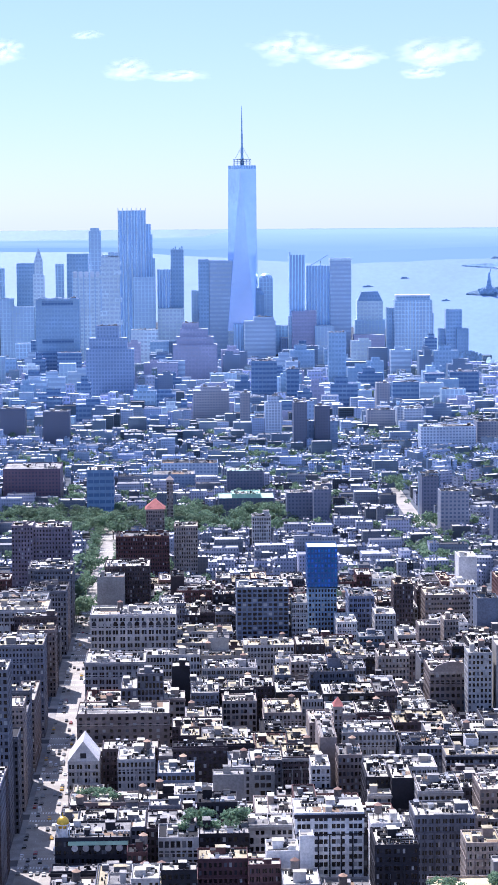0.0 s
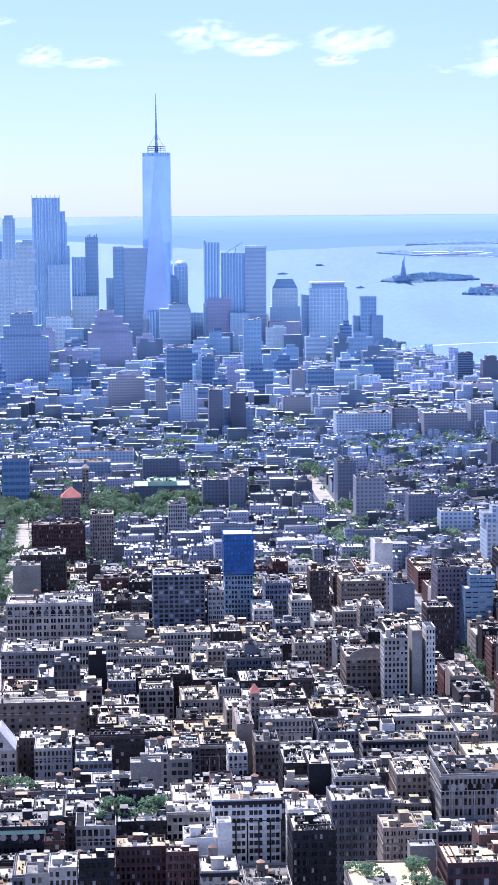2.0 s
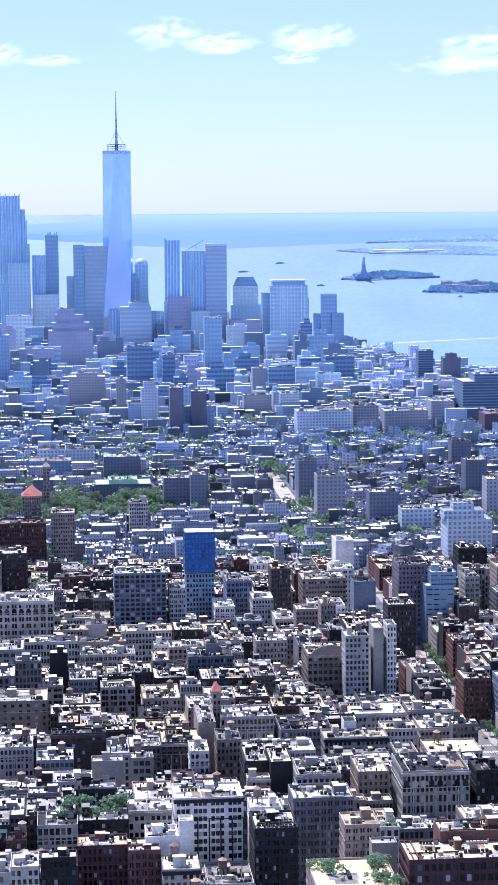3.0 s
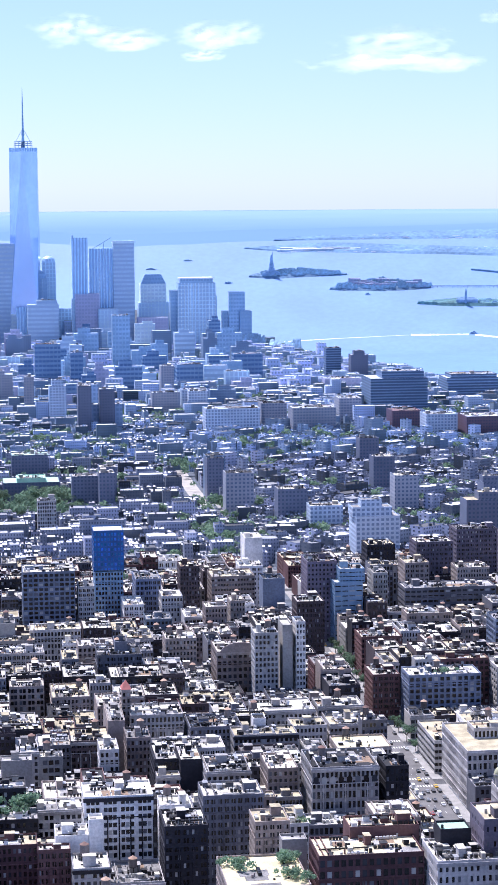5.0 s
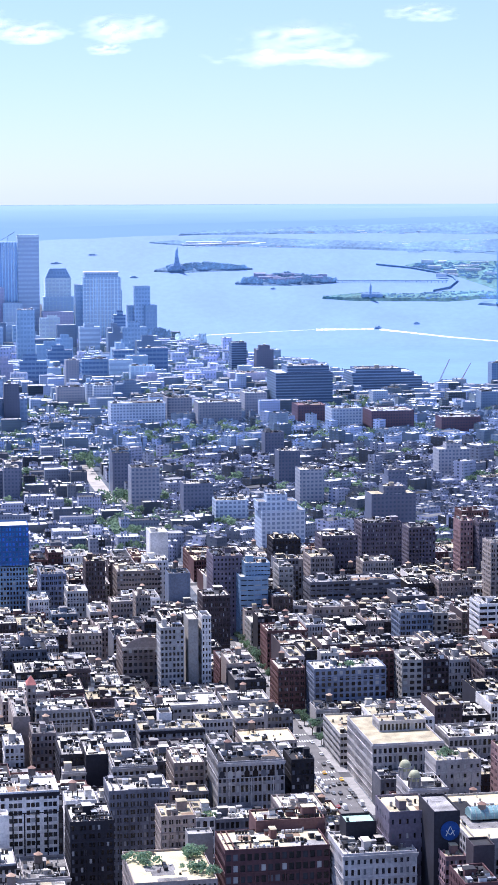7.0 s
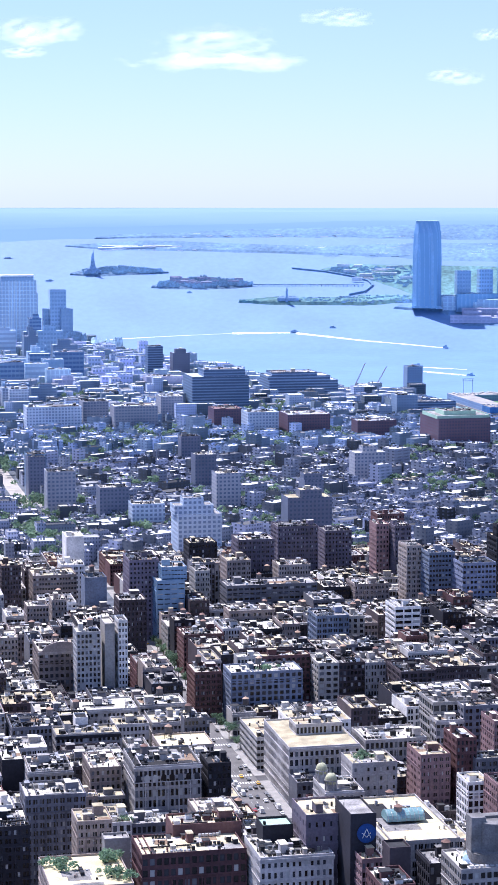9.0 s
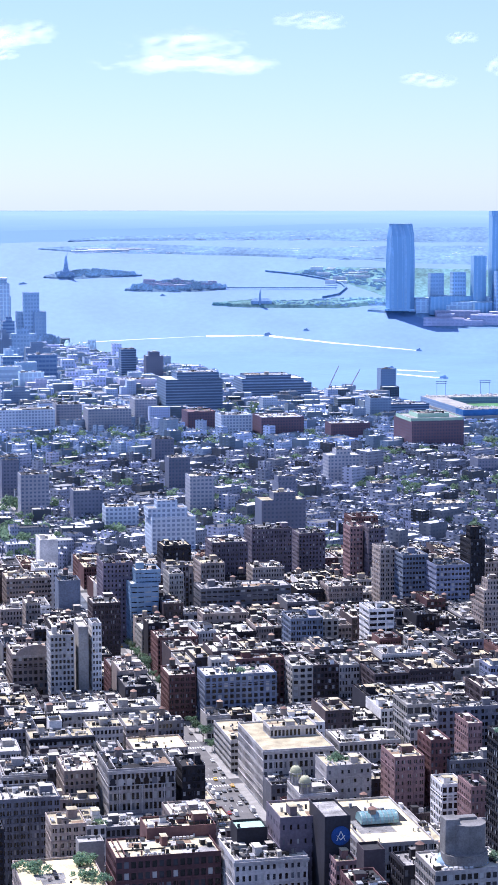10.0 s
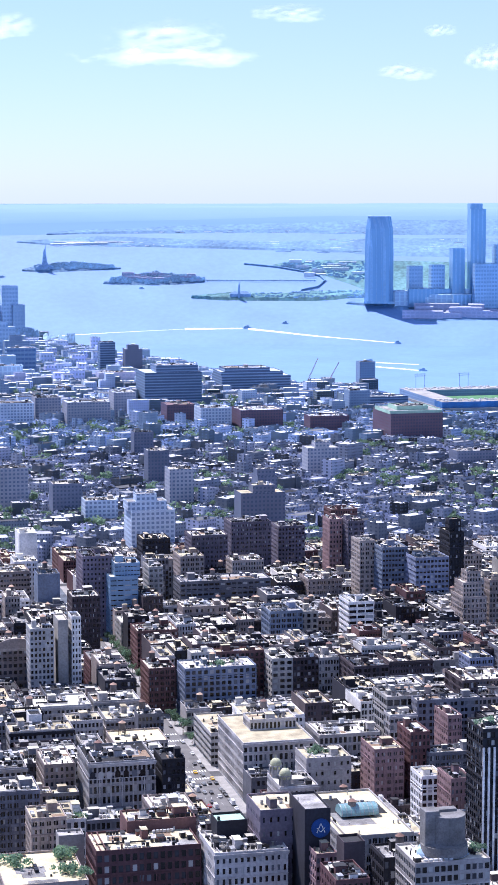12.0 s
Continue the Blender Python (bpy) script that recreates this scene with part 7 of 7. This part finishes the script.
for x in range(-8, 9, 2):
    for k in range(n):
        a0, a1 = math.pi * k / n, math.pi * (k + 1) / n
        bar(bm, (x, 31 + 5.1 * math.cos(a0), 51.2 + 4.3 * math.sin(a0)), (x, 31 + 5.1 * math.cos(a1), 51.2 + 4.3 * math.sin(a1)), 0.18)
tagged(bm_object("skylight_ribs", bm, "metal_light", skylight_building, "pale steel ribs"), kind="stuff")
# curved concrete crown
bm = bmesh.new()
cone(bm, 9.5, 9.5, 57, 61, 0, 11, seg=40)
cone(bm, 9.0, 9.0, 61, 61.6, 0, 11, seg=40)
bm_object("crown_ring", bm, "old_concrete", crown_tower, "curved pale concrete parapet")
bm = bmesh.new()
cone(bm, 7.0, 7.0, 61, 73, 1.5, 11, seg=36)
bm_object("crown_drum", bm, "old_concrete", crown_tower, "great round grey concrete drum")
q = box_quads(-9, -3, 8, 15, 61, 75) + box_quads(-3, 6, 13, 17, 61, 74)
link_mesh("crown_slab", quad_mesh("crown_slab", q, ["old_concrete"]), crown_tower, "tall grey concrete plant slab")
for k in range(5):
    q = box_quads(-5.6 + 2.4 * k, -4.7 + 2.4 * k, -0.5, 0.0, 4, 88, "newtb")
    link_mesh("fin", quad_mesh("fin", q, ["white_paint"]), fin_tower, "white vertical fin")



def arches(root, count, z, radius, tall):
    """A row of tall round-headed windows across the front."""
    w = SIZES[root.name][0]
    v, f = [], []
    for k in range(count):
        cx = -w / 2 + w * (k + 0.5) / count
        ring = [(cx + radius * math.cos(math.pi * s / 10), -0.05, z + radius * math.sin(math.pi * s / 10)) for s in range(11)]
        i = len(v)
        v += [(cx + radius, -0.05, z - tall)] + ring + [(cx - radius, -0.05, z - tall)]
        f.append(tuple(range(i, len(v)))[::-1])
    me = bpy.data.meshes.new("arched_window")
    me.from_pydata(v, [], f)
    me.materials.append(MAT["glass"])
    tagged(link_mesh("arched_window", me, root), kind="stuff")


arches(arched_loft, 8, 41.0, 1.3, 2.2)
arches(broad_loft, 12, 40.6, 1.35, 2.4)
arches(paired_loft, 10, 37.0, 1.2, 3.0)

# ---- roof gardens ----
roof_green_spots = []
rg = random.Random(31)
for cx, cy, z, rx, ry, n in ((-4, 944, 40, 4, 4, 6), (7, 946, 40, 5, 4, 7), (16, 948, 40, 5, 3, 6), (91, 988, 24, 6, 5, 9), (128, 905, 22, 8, 5, 10), (124, 818, 48.3, 8, 5, 8),
                            (-40, 1010, 36.5, 12, 3, 8), (285, 1012, 34.4, 6, 5, 8), (150, 960, 25, 5, 5, 5), (306, 826, 95.5, 3, 4, 5), (286, 780, 56.4, 5, 3, 5), (282, 1226, 32.5, 8, 4, 6), (103, 834, 48.3, 8, 3, 10), (126, 836, 48.3, 5, 6, 14), (128, 812, 48.3, 5, 4, 8), (104, 826, 48.3, 5, 3, 6), (-48, 1018, 36.4, 8, 2, 14)):
    for _ in range(n):
        s = rg.uniform(1.2, 2.6)
        roof_green_spots.append((cx + rg.gauss(0, 0.5) * rx, cy + rg.gauss(0, 0.5) * ry, z + s * 0.7 + 0.6, s))
for cx in (2.0, 21.5):                                     # the tall trees of the roof garden
    for _ in range(13):
        s = rg.uniform(2.0, 3.4)
        roof_green_spots.append((cx + rg.gauss(0, 0.5) * 6, 953 + rg.gauss(0, 0.5) * 4, 41 + s * 0.8 + rg.uniform(0, 3.5), s))
greenery("roof_gardens", roof_green_spots, 32, "green shrubs and small trees on roof terraces")


# ---- vehicles ----
def car(name, paint, label, length=4.6, width=1.85, high=1.45, van=False):
    root = new(name)
    bm = bmesh.new()
    bmesh.ops.create_cube(bm, size=1, matrix=Matrix.Translation((0, 0, 0.62)) @ Matrix.Diagonal((width, length, 0.66, 1)))
    bmesh.ops.bevel(bm, geom=bm.edges[:], offset=0.14, segments=2, affect="EDGES")
    bm_object("body", bm, paint, root)
    bm = bmesh.new()
    l = length * (0.72 if van else 0.5)
    bmesh.ops.create_cube(bm, size=1, matrix=Matrix.Translation((0, -length * (0.1 if van else 0.03), (0.95 + high) / 2)) @ Matrix.Diagonal((width * 0.92, l, high - 0.95, 1)))
    for v in bm.verts:
        if v.co.z > (0.95 + high) / 2:
            v.co.x *= 0.86
            v.co.y *= 0.94 if van else 0.72
    bm_object("cabin", bm, paint if van else "glass", root)
    if not van:
        bm = bmesh.new()
        bmesh.ops.create_cube(bm, size=1, matrix=Matrix.Translation((0, -length * 0.02, high + 0.02)) @ Matrix.Diagonal((width * 0.78, l * 0.68, 0.05, 1)))
        bm_object("car_roof", bm, paint, root)
    wheel = None
    for sx in (-1, 1):
        for sy in (-1, 1):
            if wheel is None:
                bm = bmesh.new()
                cone(bm, 0.33, 0.33, -0.12, 0.12, seg=12)
                bm.transform(pose(0, 0, 0, 0, 90, 0))
                wheel = bm_object("wheel", bm, "tyre", root)
            else:
                wheel = link_mesh("wheel", wheel.data, root)
            wheel.location = (sx * (width / 2 - 0.08), sy * length * 0.31, 0.33)
    return tagged(root, label, "car" if not van else "van", "vehicles on the avenues")


MAT["tyre"] = material("tyre", (0.02, 0.02, 0.02), rough=0.9, grain=0.3)
for n, c in (("car_black", (0.02, 0.02, 0.022)), ("car_white", (0.75, 0.75, 0.74)), ("car_grey", (0.22, 0.23, 0.24)), ("cab_yellow", (0.80, 0.48, 0.04)), ("car_red", (0.35, 0.03, 0.03)), ("truck_white", (0.7, 0.7, 0.68))):
    MAT[n] = material(n, c, rough=0.3, spec=0.6, grain=1, spread=0.04, stain=0.06)
fleet = [car("car", "car_black", "black saloon car on the avenue"), car("car", "car_white", "white saloon car on the avenue"), car("car", "car_grey", "grey saloon car on the avenue"),
         car("taxi", "cab_yellow", "yellow taxi cab on the avenue"), car("car", "car_red", "dark red saloon car on the avenue"),
         car("van", "truck_white", "white delivery van on the avenue", 6.2, 2.1, 2.7, True), car("bus", "truck_white", "long pale city bus on the avenue", 12.0, 2.5, 3.0, True)]
placed = set()
traffic = random.Random(17)
lanes = []
for ave, y0, y1 in ((-78.0, 1000, 1700), (238.0, 960, 1460)):
    for off in (-8.2, -4.8, -1.6, 1.6, 4.8, 8.2):
        y = y0 + traffic.uniform(0, 14)
        while y < y1:
            if all(abs(y - s) > 10 for s in STREETS) or abs(off) < 6:
                lanes.append((ave + off + traffic.uniform(-0.2, 0.2), y))
            y += 5.6 + traffic.expovariate(1 / (7.0 if abs(off) > 8 else 29.0))
for x, y in lanes:
    k = traffic.choices(range(7), (9, 3, 4, 3, 0.6, 1.2, 0.5))[0]
    m = pose(x, y, 0.024, 0, 0, traffic.uniform(-1.5, 1.5))
    if k in placed:
        copy_thing(fleet[k], m)
    else:
        placed.add(k)
        fleet[k].matrix_basis = m
for k, v in enumerate(fleet):
    if k not in placed:
        v.matrix_basis = pose(-78 + 1.6, 1300.0 + 9 * k, 0.024)


# ---- the riverside ----
def crane(x, y, high, lean, turn):
    root = new("crawler_crane")
    root.matrix_basis = pose(x, y, 0, 0, 0, turn)
    bm = bmesh.new()
    tip = Vector((high * math.sin(radians(lean)), 0, high * math.cos(radians(lean))))
    for s in (-1, 1):
        for t in (-1, 1):
            bar(bm, (0.9 * s, 0.9 * t, 3), tip + Vector((0.4 * s, 0.4 * t, 0)), 0.22)
    for k in range(14):
        a, b = tip * (k / 14) + Vector((0, 0, 3 * (1 - k / 14))), tip * ((k + 1) / 14) + Vector((0, 0, 3 * (1 - (k + 1) / 14)))
        bar(bm, a + Vector((-0.8, 0, 0)), b + Vector((0.8, 0, 0)), 0.14)
    tagged(bm_object("boom", bm, "terracotta", root, "red and white lattice boom"), kind="")
    q = box_quads(-3, 3, -2.5, 2.5, 1.2, 4.6)
    link_mesh("cab", quad_mesh("cab", q, ["steel_dark"]), root)
    q = box_quads(-4, 4, -3.4, -2.2, 0, 1.2) + box_quads(-4, 4, 2.2, 3.4, 0, 1.2)
    link_mesh("track", quad_mesh("track", q, ["steel_dark"]), root)
    tagged(root, "tall red lattice crawler crane at the riverside", "crane", "riverside cranes")


crane(835, 3090, 62, 24, 0)
crane(872, 3105, 56, 28, 0)


def pier(name, x0, x1, y0, y1, label, z=1.6):
    q = box_quads(x0, x1, y0, y1, -2.6, z)
    return tagged(link_mesh(name, quad_mesh(name, q, ["concrete"])), label, "pier", "", "structure")


pier("pier", 800, 960, 3140, 3158, "long narrow concrete pier in the river")
pier("pier_square", 978, 1218, 2850, 3060, "great square pier on the river")
MAT["pier_blue"] = material("pier_blue", (0.06, 0.16, 0.36), rough=0.6, grain=6)
MAT["field"] = material("field", (0.10, 0.22, 0.10), rough=1, grain=6)
shed = new("pier_shed")
shed.location = (1098, 2855, 1.62)
for n, r in (("hall", (-118, 118, 0, 34, 0, 9)), ("hall", (-118, 118, 166, 200, 0, 10)), ("hall", (-118, -88, 34.2, 165.8, 0, 9.8)), ("hall", (88, 118, 34.2, 165.8, 0, 9.8))):
    link_mesh(n, quad_mesh(n, box_quads(*r), ["pier_blue" if r[2] == 0 else "mid_grey", "concrete"], [0, 0, 0, 0, 1]), shed)
link_mesh("field", quad_mesh("field", box_quads(-87, 87, 35, 165, 0, 0.2, "t"), ["field"]), shed, "green playing field")
tagged(shed, "blue-walled pier building round a playing field", "pier building")
rp = random.Random(41)
parked = []
for _ in range(260):
    x, y = rp.uniform(-116, 116), rp.choice((rp.uniform(2, 32), rp.uniform(168, 198)))
    zr = 9.05 if y < 40 else 10.05
    parked += box_quads(x, x + 1.9, y, y + 4.5, zr, zr + 1.45)
ob = tagged(link_mesh("parked_cars", quad_mesh("parked_cars", parked, ["metal_light"])), "rows of cars parked on the pier roof", "cars", "", "stuff")
ob.location = shed.location


def light_mast(x, y, z):
    """A sports-field light mast: two posts under a bar of lamps."""
    root = new("light_mast")
    for k in (-7, 7):
        bm = bmesh.new()
        bar(bm, (k, 0, 0), (k, 0, 22), 0.5)
        bm_object("post", bm, "mid_grey", root)
    for h in (19.0, 22.0):
        bm = bmesh.new()
        bar(bm, (-9, 0, h), (9, 0, h), 0.7)
        bm_object("lamp_bar", bm, "mid_grey", root)
    root.location = (x, y, z)
    return tagged(root, "grey steel light mast over the pier field", "light mast", "light masts on the pier")


for x in (1010, 1080, 1150):
    light_mast(x, 3046, 11.65)


# ---- the old tower with a spire ----
def spired_tower(azimuth, r, w, shoulder, top, tip, mat, label):
    root = far_root("office_tower", azimuth, r)
    link_mesh("wall", quad_mesh("wall", box_quads(-w * 0.75, w * 0.75, 0, w, 0, shoulder * 0.55), [mat]), root)
    link_mesh("shaft", quad_mesh("shaft", box_quads(-w / 2, w / 2, 2, w - 2, 0, shoulder), [mat]), root)
    link_mesh("lantern", quad_mesh("lantern", box_quads(-w * 0.36, w * 0.36, 4, w - 4, shoulder, top), [mat]), root)
    hipped(root, w * 0.8, w * 0.75, top, tip - top, mat, 0, w / 2)
    tagged(root, label, "skyscraper")


spired_tower(-4.0, 4480, 24, 185, 212, 241, "far_tower_pale", "pale stone gothic tower with a pointed roof")


# ---- crowns and ribs of the far skyline ----
def slab_boxes(root, name, boxes, mat, label=""):
    q = []
    for b in boxes:
        q += box_quads(*b)
    return link_mesh(name, quad_mesh(name, q, [mat]), root, label)


def ribs(root, count, mat, rise=0.0, proud=1.2, width=1.4, low=0.0):
    """Upright piers on the two sides that show, running past the roof."""
    w, d, h = SIZES[root.name]
    for k in range(count):
        x = -w / 2 + w * k / (count - 1)
        slab_boxes(root, "rib", [(x - width / 2, x + width / 2, -proud, 0.0, low, h + rise)], mat)


def ledges(root, count, mat, proud=0.8, high=1.3):
    w, d, h = SIZES[root.name]
    q = [(-w / 2 - proud, w / 2 + proud, -proud, d + proud, h * (k + 1) / (count + 1), h * (k + 1) / (count + 1) + high) for k in range(count)]
    slab_boxes(root, "ledge", q, mat)


def dome_cap(root, rise, mat, share=1.0):
    w, d, h = SIZES[root.name]
    bm = bmesh.new()
    bmesh.ops.create_uvsphere(bm, u_segments=24, v_segments=14, radius=1, matrix=Matrix.Translation((0, d / 2, h)) @ Matrix.Diagonal((w / 2 * share, d / 2 * share, rise, 1)))
    bm_object("dome", bm, mat, root)


def hip_cap(root, rise, top, mat):
    w, d, h = SIZES[root.name]
    bm = bmesh.new()
    bmesh.ops.create_cone(bm, cap_ends=True, segments=4, radius1=0.7071, radius2=0.7071 * top, depth=1, matrix=Matrix.Translation((0, d / 2, h + rise / 2)) @ Matrix.Diagonal((w, d, rise, 1)) @ pose(0, 0, 0, 0, 0, 45))
    bm_object("hipped_crown", bm, mat, root)


ribs(ribbed_tower, 7, "far_tower_pale", 6.0)
w, d, h = SIZES[toothed_tower.name]
for k in range(5):
    x = -w / 2 + w * (k + 0.5) / 5
    slab_boxes(toothed_tower, "crown_tooth", [(x - w * 0.06, x + w * 0.06, -1.0, 4.0, h - 9, h + 3)], "far_white")
ribs(toothed_tower, 6, "far_tower_grey", 0.0, 0.8, 2.0)
w, d, h = SIZES[stacked_tower.name]
r = random.Random(56)
boxes = []
for k in range(26):
    z = h * (0.1 + 0.9 * k / 26)
    side = r.choice((-1, 1))
    x = side * w * r.uniform(0.25, 0.5)
    boxes.append((x - w * 0.2, x + w * 0.2, -r.uniform(1.5, 4.0), 4.0, z, z + h * 0.035))
for block in boxes:
    slab_boxes(stacked_tower, "balcony_block", [block], "far_tower_pale")
slab_boxes(stacked_tower, "top_block", [(-w * 0.1, w * 0.5, 0, d * 0.6, h, h + 8), (-w * 0.4, 0.0, 4, d * 0.8, h, h + 4)], "far_tower_grey")
w, d, h = SIZES[ragged_tower.name]
slab_boxes(ragged_tower, "crown_fin", [(-w / 2 + w * k / 6, -w / 2 + w * (k + 0.55) / 6, 0, 3, h, h + 3 + 3 * (k % 3)) for k in range(6)], "far_tower_dark")
ribs(white_column_tower, 4, "far_tower_pale", 2.0)
dome_cap(shoulder_tower, 13, "far_tower_grey")
dome_cap(domed_tower, 18, "far_tower_dark")
ribs(domed_tower, 5, "far_tower_grey")
for ob in flaring_tower.children:
    w, d, h = SIZES[flaring_tower.name]
    for v in ob.data.vertices:
        if v.co.z > h * 0.5:
            v.co.x *= 1.16
            v.co.y = (v.co.y - d / 2) * 1.16 + d / 2
slab_boxes(flaring_tower, "crown_edge", [(-15.5, -13.0, -2.5, 27.5, SIZES[flaring_tower.name][2], SIZES[flaring_tower.name][2] + 7)], "far_tower_dark")
ribs(crane_tower, 6, "far_tower_pale", 0.0, 0.5, 1.0)
w, d, h = SIZES[crane_tower.name]
bm = bmesh.new()
bar(bm, (w * 0.1, d / 2, h), (w * 0.1, d / 2, h + 12), 1.6)
bar(bm, (-w * 0.3, d / 2, h + 2), (w * 0.4, d / 2, h + 24), 1.3)
bm_object("roof_crane", bm, "far_tower_dark", crane_tower, "dark roof crane")
w, d, h = SIZES[banded_tower.name]
slab_boxes(banded_tower, "top_plate", [(-w / 2 - 1, w / 2 + 1, -1, d + 1, h - 1, h + 4)], "far_tower_pale")
hip_cap(hipped_tower, 22, 0.62, "far_tower_dark")
w, d, h = SIZES[hipped_tower.name]
slab_boxes(hipped_tower, "lower_wing", [(-w / 2 - 5, w / 2 + 5, -4, d, 0, h * 0.62)], "far_tower_grey")
ledges(hipped_tower, 2, "far_tower_grey")
w, d, h = SIZES[framed_cap_tower.name]
slab_boxes(framed_cap_tower, "upper_block", [(-w * 0.44, w * 0.44, 2, d - 2, h, h + 9)], "far_tower_dark")
slab_boxes(framed_cap_tower, "cap_frame", [(-w * 0.46, w * 0.46, 0, d, h + 9, h + 12)], "far_white")
ribs(framed_cap_tower, 13, "far_tower_pale", 0.0, 0.8, 1.6)
slab_boxes(framed_cap_tower, "corner_notch", [(-w / 2 - 4, -w / 2, 6, d, 0, h * 0.86), (w / 2, w / 2 + 4, 6, d, 0, h * 0.8)], "far_tower_dark")
dome_cap(crown_tower, 6, "far_tower_grey", 0.7)
w, d, h = SIZES[exchange_tower.name]
slab_boxes(exchange_tower, "vent_slot", [(-w * 0.36, w * 0.36, -0.4, 0.0, h * f, h * f + 9) for f in (0.93, 0.48)], "mid_glass")

# the arched gable over a loft front
w, d, h = SIZES[gable_loft.name]
bm = bmesh.new()
arc = [(-w * 0.48, h)] + [(w * 0.42 * math.cos(math.pi - math.pi * k / 14), h + 1.2 + 5.2 * math.sin(math.pi * k / 14) ** 1.3) for k in range(15)] + [(w * 0.48, h)]
front = [bm.verts.new((x, -0.5, z)) for x, z in arc]
back = [bm.verts.new((x, 0.4, z)) for x, z in arc]
bm.faces.new(front)
bm.faces.new(back[::-1])
for k in range(len(arc)):
    n = (k + 1) % len(arc)
    bm.faces.new((front[k], back[k], back[n], front[n]))
bm_object("arched_gable", bm, "tan_brick", gable_loft, "arched tan brick gable")
